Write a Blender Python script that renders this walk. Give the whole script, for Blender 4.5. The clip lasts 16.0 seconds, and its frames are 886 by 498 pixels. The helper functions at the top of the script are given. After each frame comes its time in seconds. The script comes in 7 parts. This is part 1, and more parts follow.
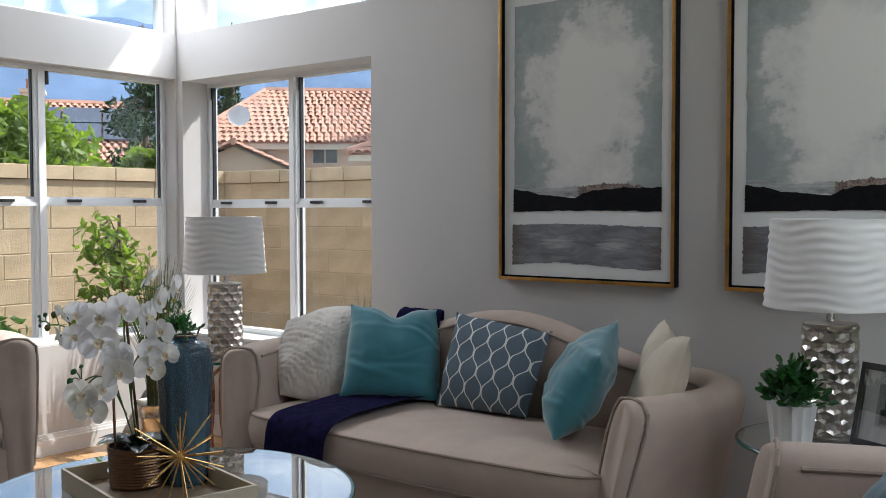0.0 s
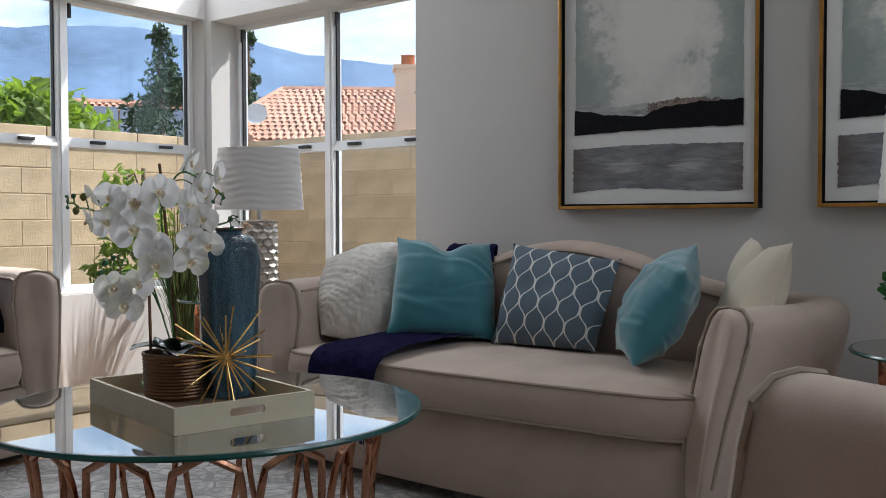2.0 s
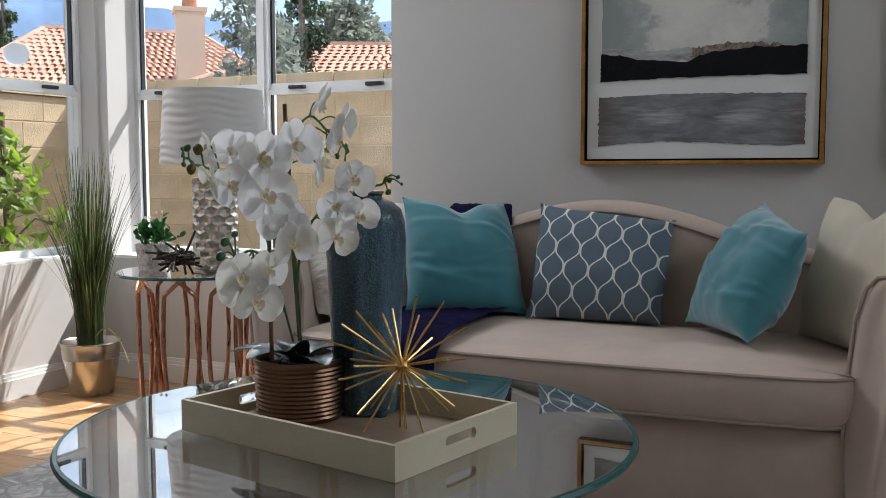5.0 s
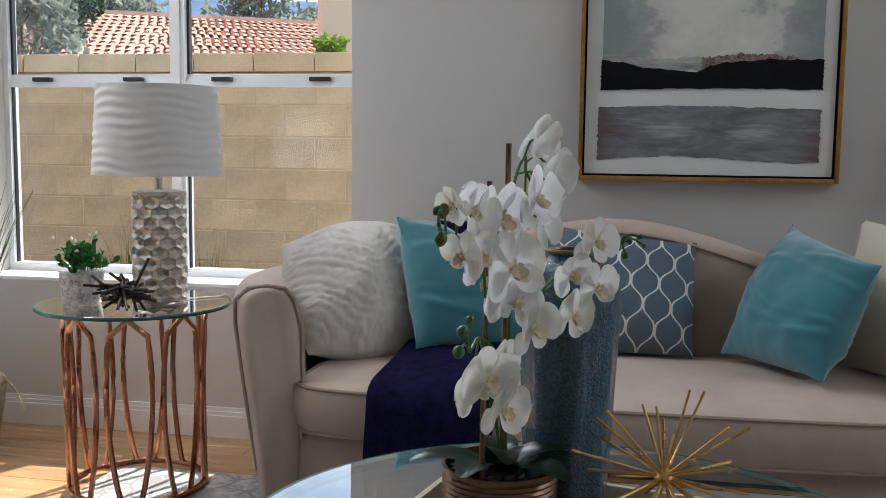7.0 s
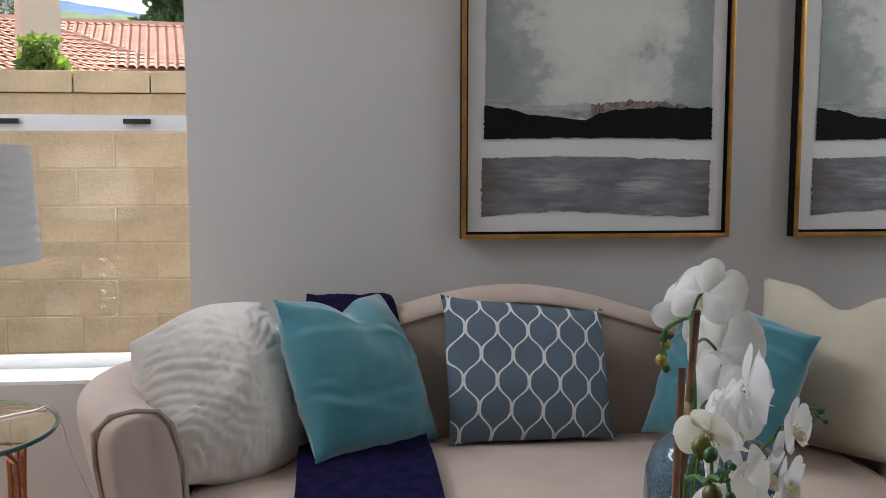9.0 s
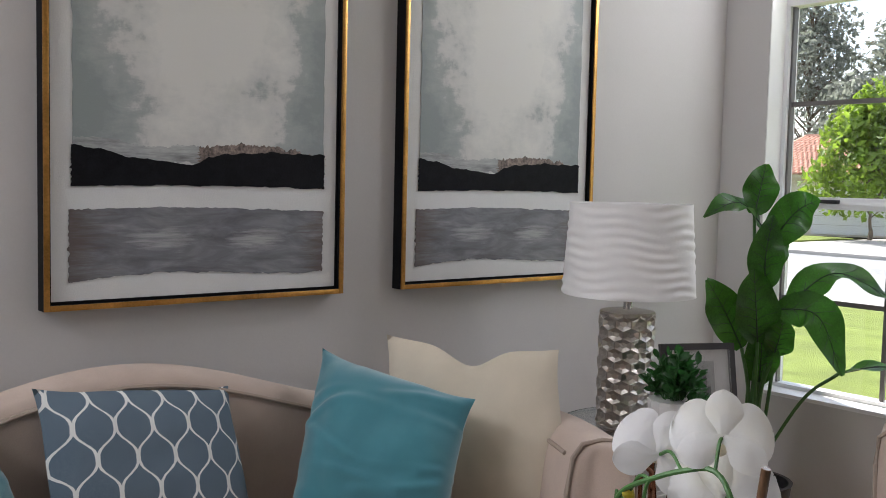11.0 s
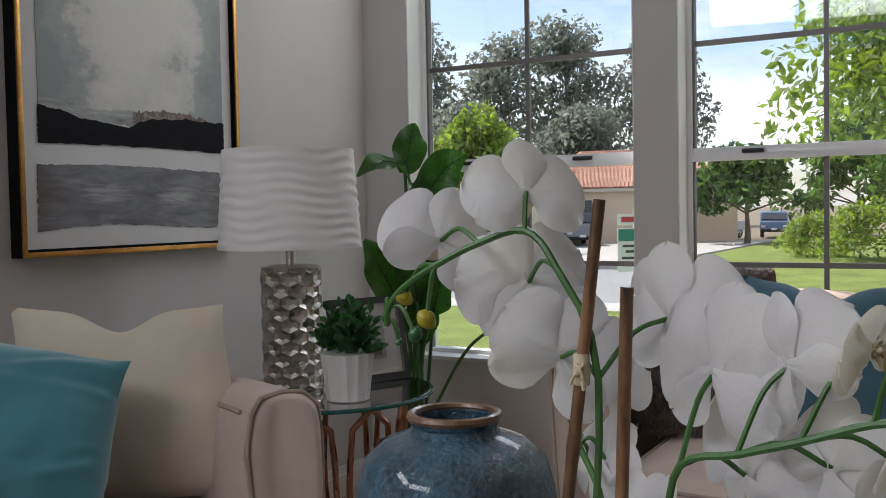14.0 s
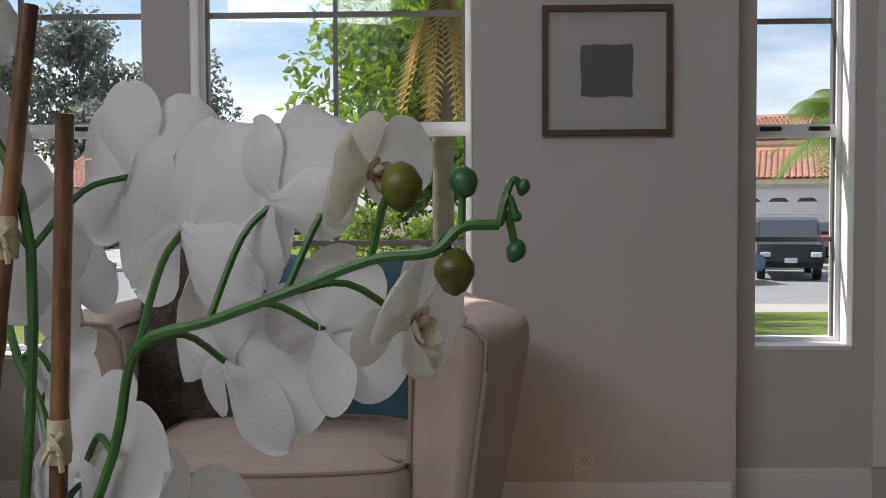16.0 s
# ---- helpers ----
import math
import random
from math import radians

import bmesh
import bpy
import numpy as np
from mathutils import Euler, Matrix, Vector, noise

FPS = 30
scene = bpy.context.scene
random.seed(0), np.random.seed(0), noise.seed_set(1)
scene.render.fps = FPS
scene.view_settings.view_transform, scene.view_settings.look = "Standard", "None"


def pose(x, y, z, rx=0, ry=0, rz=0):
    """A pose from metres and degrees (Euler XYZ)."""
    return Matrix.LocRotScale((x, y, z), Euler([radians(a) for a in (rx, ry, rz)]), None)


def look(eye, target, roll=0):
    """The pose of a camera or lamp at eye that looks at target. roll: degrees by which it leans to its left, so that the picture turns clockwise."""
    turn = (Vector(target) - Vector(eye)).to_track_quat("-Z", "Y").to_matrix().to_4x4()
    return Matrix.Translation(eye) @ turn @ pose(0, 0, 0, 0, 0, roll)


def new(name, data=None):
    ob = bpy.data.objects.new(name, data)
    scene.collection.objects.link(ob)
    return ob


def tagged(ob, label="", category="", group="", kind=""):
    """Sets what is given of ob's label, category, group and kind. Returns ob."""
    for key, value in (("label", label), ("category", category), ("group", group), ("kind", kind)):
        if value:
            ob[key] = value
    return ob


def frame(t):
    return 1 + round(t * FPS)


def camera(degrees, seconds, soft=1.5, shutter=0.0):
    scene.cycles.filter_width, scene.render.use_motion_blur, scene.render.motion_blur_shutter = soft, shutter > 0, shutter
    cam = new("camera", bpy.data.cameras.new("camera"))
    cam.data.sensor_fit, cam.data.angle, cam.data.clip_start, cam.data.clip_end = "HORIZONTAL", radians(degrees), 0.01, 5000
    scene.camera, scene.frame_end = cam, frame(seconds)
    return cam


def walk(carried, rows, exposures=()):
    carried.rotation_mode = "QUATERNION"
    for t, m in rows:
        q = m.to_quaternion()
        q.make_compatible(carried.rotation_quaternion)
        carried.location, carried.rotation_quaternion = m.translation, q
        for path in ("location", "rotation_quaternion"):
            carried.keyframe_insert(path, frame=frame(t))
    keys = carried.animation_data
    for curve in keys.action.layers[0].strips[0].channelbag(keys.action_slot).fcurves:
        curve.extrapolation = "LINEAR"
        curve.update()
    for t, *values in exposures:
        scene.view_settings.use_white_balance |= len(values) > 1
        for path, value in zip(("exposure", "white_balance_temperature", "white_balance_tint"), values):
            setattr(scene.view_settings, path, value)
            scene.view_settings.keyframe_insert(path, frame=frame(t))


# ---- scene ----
cam = camera(49.3, 16.0, soft=0.9)
PATH = [
    (0, (-0.107, 0.102, 1.294), (-1.337, 1.677, 1.214), -0.1),
    (0.5, (-0.179, 0.094, 1.209), (-1.413, 1.666, 1.131), 0.0),
    (1, (-0.248, 0.088, 1.096), (-1.489, 1.654, 1.024), 0.0),
    (1.5, (-0.333, 0.119, 0.994), (-1.575, 1.685, 0.924), -0.1),
    (2, (-0.437, 0.25, 0.952), (-1.689, 1.809, 0.89), -0.1),
    (2.5, (-0.566, 0.255, 0.956), (-1.811, 1.819, 0.904), -0.0),
    (3, (-0.747, 0.165, 0.985), (-1.97, 1.747, 0.947), 0.2),
    (3.5, (-0.901, 0.121, 0.984), (-2.084, 1.734, 0.952), 0.3),
    (3.7, (-0.957, 0.157, 0.983), (-2.123, 1.782, 0.945), 0.3),
    (5.8, (-1.911, 0.236, 0.966), (-2.599, 2.102, 0.753), 0.3),
    (6, (-2.005, 0.269, 0.973), (-2.692, 2.136, 0.766), 0.5),
    (6.5, (-2.201, 0.276, 1.042), (-2.808, 2.171, 0.841), 0.5),
    (7, (-2.361, 0.344, 1.084), (-2.738, 2.297, 0.879), 0.7),
    (7.5, (-2.517, 0.516, 1.109), (-2.799, 2.486, 0.912), 0.4),
    (8, (-2.673, 0.575, 1.126), (-2.753, 2.563, 0.92), 0.2),
    (8.5, (-2.8, 0.625, 1.187), (-2.656, 2.609, 0.984), 0.2),
    (9, (-2.891, 0.774, 1.256), (-2.682, 2.753, 1.051), 0.1),
    (9.5, (-3.0, 0.92, 1.285), (-2.362, 2.805, 1.089), 1.2),
    (10, (-3.148, 1.037, 1.332), (-2.208, 2.792, 1.139), 1.8),
    (12.5, (-3.229, 1.501, 1.278), (-1.828, 2.927, 1.198), 0.3),
    (13, (-3.2, 1.457, 1.259), (-1.785, 2.868, 1.183), 0.3),
    (13.5, (-3.162, 1.47, 1.194), (-1.555, 2.659, 1.124), -1.3),
    (13.6, (-3.154, 1.478, 1.178), (-1.484, 2.576, 1.107), -1.1),
    (14, (-3.11, 1.502, 1.088), (-1.366, 2.477, 1.011), -1.1),
    (14.5, (-3.068, 1.504, 1.001), (-1.252, 2.339, 0.921), -0.9),
    (15, (-3.025, 1.465, 0.991), (-1.118, 2.064, 0.912), -0.8),
    (15.5, (-2.991, 1.447, 0.995), (-1.026, 1.808, 0.913), -0.1),
    (16, (-2.979, 1.51, 0.998), (-0.981, 1.559, 0.917), -0.3),
]
EXPOSURES = [(0, 0.70, 6150, 10), (3.5, 0.76, 6150, 10), (6, 0.92, 6150, 10), (7.5, 0.92, 6150, 10), (8.5, 0.95, 6150, 10), (9.0, 1.00, 6300, 13), (9.5, 1.11, 6400, 15), (10, 1.31, 6400, 15), (12.5, 0.78, 6400, 15), (13.5, 0.60, 6400, 15), (14, 0.50, 6400, 15), (15, 0.46, 6400, 15), (16, 0.33, 6400, 15)]
walk(cam, [(t, look(eye, target, roll)) for t, eye, target, roll in PATH], EXPOSURES)

# ---- light ----
SUN_TO = Vector((0.36, 0.80, 1.02)).normalized()
world = bpy.data.worlds.new("world")
scene.world = world
world.use_nodes = True
wt = world.node_tree
for n in list(wt.nodes):
    wt.nodes.remove(n)
w_out = wt.nodes.new("ShaderNodeOutputWorld")
w_bg = wt.nodes.new("ShaderNodeBackground")
w_bg.inputs["Strength"].default_value = 0.122
w_sky = wt.nodes.new("ShaderNodeTexSky")
w_sky.sky_type = "NISHITA"
w_sky.sun_disc = False
w_sky.sun_elevation = math.asin(SUN_TO.z)
w_sky.sun_rotation = math.atan2(SUN_TO.x, SUN_TO.y)
w_sky.air_density, w_sky.dust_density, w_sky.ozone_density = 1.0, 1.2, 1.5
w_co = wt.nodes.new("ShaderNodeTexCoord")
w_map = wt.nodes.new("ShaderNodeMapping")
w_map.inputs["Scale"].default_value = (1.0, 1.0, 3.2)
w_no = wt.nodes.new("ShaderNodeTexNoise")
w_no.inputs["Scale"].default_value = 2.6
w_no.inputs["Detail"].default_value = 9.0
w_no.inputs["Roughness"].default_value = 0.58
w_ra = wt.nodes.new("ShaderNodeValToRGB")
w_ra.color_ramp.elements[0].position, w_ra.color_ramp.elements[1].position = 0.40, 0.68
w_mx = wt.nodes.new("ShaderNodeMix")
w_mx.data_type = "RGBA"
w_mx.inputs["B"].default_value = (8.6, 8.7, 8.9, 1)
wt.links.new(w_co.outputs["Generated"], w_map.inputs["Vector"])
wt.links.new(w_map.outputs["Vector"], w_no.inputs["Vector"])
wt.links.new(w_no.outputs["Fac"], w_ra.inputs["Fac"])
wt.links.new(w_ra.outputs["Color"], w_mx.inputs["Factor"])
wt.links.new(w_sky.outputs["Color"], w_mx.inputs["A"])
wt.links.new(w_mx.outputs["Result"], w_bg.inputs["Color"])
wt.links.new(w_bg.outputs["Background"], w_out.inputs["Surface"])

sun = new("sun", bpy.data.lights.new("sun", "SUN"))
sun.data.energy, sun.data.angle, sun.data.color = 5.0, radians(0.6), (1.0, 0.95, 0.87)
sun.matrix_world = look(SUN_TO * 60, (0, 0, 0))


def window_light(name, eye, target, w, h, watts):
    """Sky light that comes in by one window opening."""
    ob = new(name, bpy.data.lights.new(name, "AREA"))
    ob.data.shape, ob.data.size, ob.data.size_y = "RECTANGLE", w, h
    ob.data.energy, ob.data.color = watts, (0.95, 0.975, 1.0)
    ob.matrix_world = look(eye, target)
    return ob


window_light("sky_light_back", (-4.08, 3.80, 2.80), (-3.4, 0.6, 0.4), 1.36, 0.34, 16)
window_light("sky_light_side", (-4.98, 2.86, 2.80), (-1.2, 2.2, 0.4), 1.42, 0.34, 16)
window_light("sky_light_front", (0.22, 3.00, 2.42), (-3.0, 2.2, 0.5), 0.80, 0.50, 4.5)
window_light("sky_light_front_second", (0.22, 1.95, 2.42), (-3.0, 1.6, 0.5), 0.80, 0.50, 4.5)


# ---- materials ----
def _nodes(name):
    m = bpy.data.materials.new(name)
    m.use_nodes = True
    nt = m.node_tree
    return m, nt, nt.nodes["Principled BSDF"]


def ramp(nt, fac, stops):
    r = nt.nodes.new("ShaderNodeValToRGB")
    el = r.color_ramp.elements
    while len(el) < len(stops):
        el.new(0.5)
    for e, (p, c) in zip(el, stops):
        e.position, e.color = p, (*c, 1)
    nt.links.new(fac, r.inputs["Fac"])
    return r.outputs["Color"]


def noise_fac(nt, scale, detail=4.0, rough=0.55, stretch=(1, 1, 1), coord="Object", warp=0.0):
    co = nt.nodes.new("ShaderNodeTexCoord")
    mp = nt.nodes.new("ShaderNodeMapping")
    mp.inputs["Scale"].default_value = stretch
    no = nt.nodes.new("ShaderNodeTexNoise")
    no.inputs["Scale"].default_value = scale
    no.inputs["Detail"].default_value = detail
    no.inputs["Roughness"].default_value = rough
    no.inputs["Distortion"].default_value = warp
    nt.links.new(co.outputs[coord], mp.inputs["Vector"])
    nt.links.new(mp.outputs["Vector"], no.inputs["Vector"])
    return no.outputs["Fac"]


def bump(nt, bsdf, fac, strength, distance):
    b = nt.nodes.new("ShaderNodeBump")
    b.inputs["Strength"].default_value = strength
    b.inputs["Distance"].default_value = distance
    nt.links.new(fac, b.inputs["Height"])
    nt.links.new(b.outputs["Normal"], bsdf.inputs["Normal"])


def mixc(nt, fac, a, b):
    m = nt.nodes.new("ShaderNodeMix")
    m.data_type = "RGBA"
    for key, v in (("Factor", fac), ("A", a), ("B", b)):
        if isinstance(v, (int, float)):
            m.inputs[key].default_value = v
        elif isinstance(v, tuple):
            m.inputs[key].default_value = (*v, 1)
        else:
            nt.links.new(v, m.inputs[key])
    return m.outputs["Result"]


def mth(nt, op, a, b=0.0, c=0.0):
    n = nt.nodes.new("ShaderNodeMath")
    n.operation = op
    for i, v in enumerate((a, b, c)):
        if isinstance(v, (int, float)):
            n.inputs[i].default_value = v
        else:
            nt.links.new(v, n.inputs[i])
    return n.outputs[0]


def surf(name, col, rough=0.6, metal=0.0, var=0.10, scale=8.0, grain=180.0, relief=0.15, depth=0.002, stretch=(1, 1, 1),
         rvar=0.1, sheen=0.0, spread=0.0, sub=0.0, coat=0.0, spec=0.5, glow=0.0):
    """A surface with slow stains, fine grain and relief; spread: difference from piece to piece."""
    m, nt, b = _nodes(name)
    slow = noise_fac(nt, scale, 5, 0.6, stretch)
    fine = noise_fac(nt, grain, 3, 0.6, stretch)
    mixed = mth(nt, "ADD", mth(nt, "MULTIPLY", slow, 0.65), mth(nt, "MULTIPLY", fine, 0.35))
    lo = tuple(max(0.0, c * (1 - var * 1.6)) for c in col)
    hi = tuple(min(1.0, c * (1 + var * 1.6)) for c in col)
    c = ramp(nt, mixed, [(0.3, lo), (0.5, col), (0.7, hi)])
    if spread:
        info = nt.nodes.new("ShaderNodeObjectInfo")
        hsv = nt.nodes.new("ShaderNodeHueSaturation")
        nt.links.new(mth(nt, "MULTIPLY_ADD", info.outputs["Random"], spread, 1 - spread / 2), hsv.inputs["Value"])
        nt.links.new(c, hsv.inputs["Color"])
        c = hsv.outputs["Color"]
    nt.links.new(c, b.inputs["Base Color"])
    nt.links.new(mth(nt, "MULTIPLY_ADD", slow, rvar, rough - rvar / 2), b.inputs["Roughness"])
    b.inputs["Metallic"].default_value = metal
    b.inputs["Sheen Weight"].default_value = sheen
    b.inputs["Coat Weight"].default_value = coat
    b.inputs["Specular IOR Level"].default_value = spec if rough < 0.65 or metal else min(spec, 0.2)
    if sub:
        b.inputs["Subsurface Weight"].default_value = sub
        b.inputs["Subsurface Radius"].default_value = (0.01, 0.01, 0.008)
    if relief:
        bump(nt, b, fine, relief, depth)
    if glow:
        tl = nt.nodes.new("ShaderNodeBsdfTranslucent")
        hs = nt.nodes.new("ShaderNodeHueSaturation")
        hs.inputs["Saturation"].default_value, hs.inputs["Value"].default_value = 1.15, 1.7
        nt.links.new(c, hs.inputs["Color"])
        nt.links.new(hs.outputs["Color"], tl.inputs["Color"])
        mx = nt.nodes.new("ShaderNodeMixShader")
        mx.inputs["Fac"].default_value = glow
        nt.links.new(b.outputs["BSDF"], mx.inputs[1])
        nt.links.new(tl.outputs["BSDF"], mx.inputs[2])
        nt.links.new(mx.outputs["Shader"], nt.nodes["Material Output"].inputs["Surface"])
    return m


M_WALL = surf("wall_paint", (0.60, 0.582, 0.57), 0.75, var=0.025, scale=1.5, grain=160, relief=0.25, depth=0.0012)
M_TRIM = surf("white_trim_paint", (0.80, 0.80, 0.79), 0.42, var=0.02, scale=4, relief=0.05)
M_CEIL = surf("ceiling_paint", (0.78, 0.78, 0.77), 0.8, var=0.02, relief=0.2)
M_VINYL = surf("white_window_vinyl", (0.78, 0.79, 0.80), 0.35, var=0.03, relief=0.03)
M_GASKET = surf("black_gasket", (0.02, 0.02, 0.022), 0.5, var=0.1)
M_BRONZE = surf("grey_window_metal", (0.17, 0.16, 0.155), 0.45, 0.3, var=0.08)
M_PLANK = surf("honey_wood_plank", (0.46, 0.27, 0.13), 0.26, var=0.22, scale=3.0, grain=40, relief=0.06, stretch=(1, 9, 1), spread=0.22)
M_SUBFLOOR = surf("dark_floor_joint", (0.10, 0.06, 0.035), 0.6)
M_FABRIC = surf("beige_upholstery", (0.50, 0.398, 0.335), 0.85, var=0.11, scale=5, grain=420, relief=0.45, depth=0.0014, sheen=0.14)
M_PIPE = surf("beige_piping", (0.38, 0.305, 0.25), 0.85, var=0.06, grain=500, relief=0.3)
M_PLINTH = surf("dark_plinth", (0.03, 0.025, 0.02), 0.6)
M_TEAL = surf("teal_velvet", (0.048, 0.200, 0.245), 0.7, var=0.10, scale=9, grain=500, relief=0.2, depth=0.001, sheen=0.6)
M_TEALD = surf("dark_teal_weave", (0.062, 0.145, 0.195), 0.8, var=0.10, grain=500, relief=0.4, depth=0.001, sheen=0.3)
M_CREAM = surf("cream_cotton", (0.62, 0.55, 0.44), 0.85, var=0.05, grain=450, relief=0.3, depth=0.001, sheen=0.2)
M_NAVY = surf("navy_wool", (0.026, 0.023, 0.085), 0.95, var=0.4, scale=30, grain=230, relief=0.9, depth=0.006, spec=0.05)
M_NAVYP = surf("navy_velvet", (0.008, 0.012, 0.045), 0.7, var=0.2, grain=400, relief=0.2, spec=0.1)
M_KNIT = surf("ivory_plush", (0.70, 0.655, 0.60), 0.95, var=0.08, scale=25, grain=320, relief=0.7, depth=0.004, sheen=0.5)
M_FUR = surf("grey_brown_shag", (0.20, 0.165, 0.145), 0.95, var=0.4, scale=40, grain=200, relief=0.6, depth=0.004, sheen=0.3)
M_COPPER = surf("rose_copper", (0.468, 0.228, 0.141), 0.20, 1.0, var=0.18, scale=10, relief=0.02)
M_GOLD = surf("brushed_gold", (0.70, 0.46, 0.17), 0.28, 1.0, var=0.12, scale=12, relief=0.03)
M_FRAMEGOLD = surf("gilt_frame_edge", (0.58, 0.31, 0.09), 0.32, 1.0, var=0.25, scale=9, relief=0.04)
M_FRAMEBLACK = surf("black_frame_side", (0.006, 0.006, 0.007), 0.6, var=0.1, spec=0.1)
M_SILVER = surf("hammered_pewter", (0.55, 0.52, 0.48), 0.30, 1.0, var=0.12, scale=20, relief=0.05)
M_NICKEL = surf("brushed_nickel", (0.62, 0.61, 0.60), 0.25, 1.0, var=0.05)
M_SHADE = surf("white_linen_shade", (0.78, 0.765, 0.75), 0.9, var=0.03, grain=500, relief=0.25, depth=0.001, sub=0.0)
M_POTGOLD = surf("bronze_ribbed_pot", (0.24, 0.145, 0.092), 0.30, 1.0, var=0.15, scale=14, relief=0.04)
M_BUCKET = surf("champagne_metal", (0.46, 0.43, 0.37), 0.24, 1.0, var=0.10, scale=10, relief=0.03)
M_BAMBOO = surf("brown_bamboo", (0.155, 0.080, 0.038), 0.4, var=0.6, scale=30, grain=120, relief=0.3, stretch=(1, 1, 0.25))
M_RAFFIA = surf("cream_raffia", (0.62, 0.54, 0.36), 0.7, var=0.12, scale=40)
M_STEM = surf("green_stem", (0.052, 0.150, 0.034), 0.45, var=0.18, scale=30)
M_BUD = surf("olive_bud", (0.115, 0.118, 0.018), 0.40, var=0.5, scale=32, relief=0.05)
M_BUDY = surf("yellow_bud", (0.36, 0.30, 0.020), 0.40, var=0.35, scale=45, relief=0.05)
M_BUDG = surf("green_bud", (0.030, 0.12, 0.040), 0.40, var=0.2, scale=40, relief=0.05)
M_LIP = surf("cream_yellow_lip", (0.84, 0.76, 0.58), 0.6, var=0.10, scale=90)
M_LIPRED = surf("rose_speckled_throat", (0.55, 0.20, 0.12), 0.6, var=0.3, scale=120)
M_ORCHLEAF = surf("dark_orchid_leaf", (0.014, 0.035, 0.018), 0.30, var=0.2, scale=12, relief=0.05, coat=0.3)
M_PEBBLE = surf("grey_pebble", (0.22, 0.20, 0.18), 0.6, var=0.3, scale=60)
M_TRAY = surf("ivory_shagreen_tray", (0.60, 0.53, 0.38), 0.5, var=0.05, scale=10, grain=260, relief=0.5, depth=0.002)
M_TRAYIN = surf("taupe_tray_lining", (0.34, 0.25, 0.175), 0.6, var=0.12, scale=20, grain=300, relief=0.4)
M_TWIG = surf("dark_bronze_twig", (0.050, 0.032, 0.022), 0.38, 0.6, var=0.25, scale=40)
M_CERAM = surf("white_ceramic", (0.74, 0.73, 0.71), 0.3, var=0.04, relief=0.03)
M_CERAMG = surf("mottled_white_pot", (0.52, 0.50, 0.48), 0.6, var=0.55, scale=55, relief=0.3)
M_LEAF = surf("boxwood_leaf", (0.030, 0.095, 0.028), 0.42, var=0.45, scale=18, relief=0.05, glow=0.45)
M_LEAFP = surf("broad_green_leaf", (0.038, 0.108, 0.022), 0.36, var=0.35, scale=9, relief=0.1, coat=0.2, glow=0.55)
M_VEIN = surf("dark_leaf_vein", (0.012, 0.040, 0.012), 0.5)
M_GRASSB = surf("olive_blade", (0.050, 0.075, 0.026), 0.5, var=0.4, scale=20, spread=0.2, glow=0.45)
M_GRASSTAN = surf("dry_blade_tip", (0.33, 0.29, 0.13), 0.6, var=0.3, scale=20)
M_SOIL = surf("dark_soil", (0.035, 0.026, 0.020), 0.9, var=0.3, scale=60, relief=0.8, depth=0.006)
M_PLASTIC = surf("outlet_plastic", (0.66, 0.63, 0.58), 0.4, var=0.02, relief=0)
M_DARKWOOD = surf("walnut_frame", (0.115, 0.065, 0.042), 0.4, var=0.2, scale=10, stretch=(1, 1, 6))
M_GREYWOOD = surf("charcoal_frame", (0.045, 0.043, 0.045), 0.45, var=0.15, scale=30)
M_MAT = surf("white_mat_board", (0.74, 0.73, 0.71), 0.8, var=0.02, relief=0.05)

# outdoors
M_GROUND = surf("dry_garden_soil", (0.20, 0.165, 0.12), 0.95, var=0.25, scale=2.0, grain=40, relief=0.5, depth=0.02)
M_LAWN = surf("lawn_grass", (0.175, 0.22, 0.050), 0.9, var=0.30, scale=1.2, grain=60, relief=0.8, depth=0.03)
M_ASPHALT = surf("pale_asphalt", (0.27, 0.27, 0.27), 0.9, var=0.10, scale=0.4, grain=60, relief=0.3)
M_CONC = surf("pale_concrete", (0.42, 0.40, 0.37), 0.9, var=0.08, scale=0.6, grain=60, relief=0.2)
M_BLOCK = surf("tan_block", (0.57, 0.43, 0.28), 0.9, var=0.22, scale=3.0, grain=60, relief=0.6, depth=0.006, spread=0.12)
M_MORTAR = surf("tan_mortar", (0.55, 0.42, 0.28), 0.95, var=0.12, scale=8, relief=0.4)
M_STUCCO = surf("peach_stucco", (0.74, 0.58, 0.44), 0.9, var=0.06, scale=1.0, grain=60, relief=0.3)
M_STUCCOW = surf("cream_stucco", (0.66, 0.60, 0.50), 0.9, var=0.06, scale=1.0, grain=60, relief=0.3)
M_TILE = surf("terracotta_tile", (0.60, 0.335, 0.245), 0.8, var=0.22, scale=1.6, grain=9, relief=0.2)
M_TILEP = surf("terracotta_pot", (0.45, 0.17, 0.09), 0.8, var=0.1)
M_DARKGLASS = surf("dark_window_glass", (0.05, 0.06, 0.075), 0.1, var=0.1, relief=0)
M_SOLAR = surf("solar_cells", (0.045, 0.060, 0.10), 0.15, var=0.1, scale=3, relief=0)
M_BARK = surf("grey_bark", (0.16, 0.125, 0.095), 0.9, var=0.3, scale=6, grain=30, relief=0.6, depth=0.02)
M_TREELEAF = surf("tree_leaf", (0.070, 0.125, 0.038), 0.55, var=0.55, scale=1.3, grain=8, relief=0, glow=0.45)
M_BRIGHTLEAF = surf("sunny_leaf", (0.165, 0.235, 0.048), 0.55, var=0.45, scale=1.6, grain=9, relief=0, glow=0.45)
M_EUCLEAF = surf("grey_green_leaf", (0.165, 0.180, 0.150), 0.6, var=0.45, scale=0.8, grain=6, relief=0, glow=0.45)
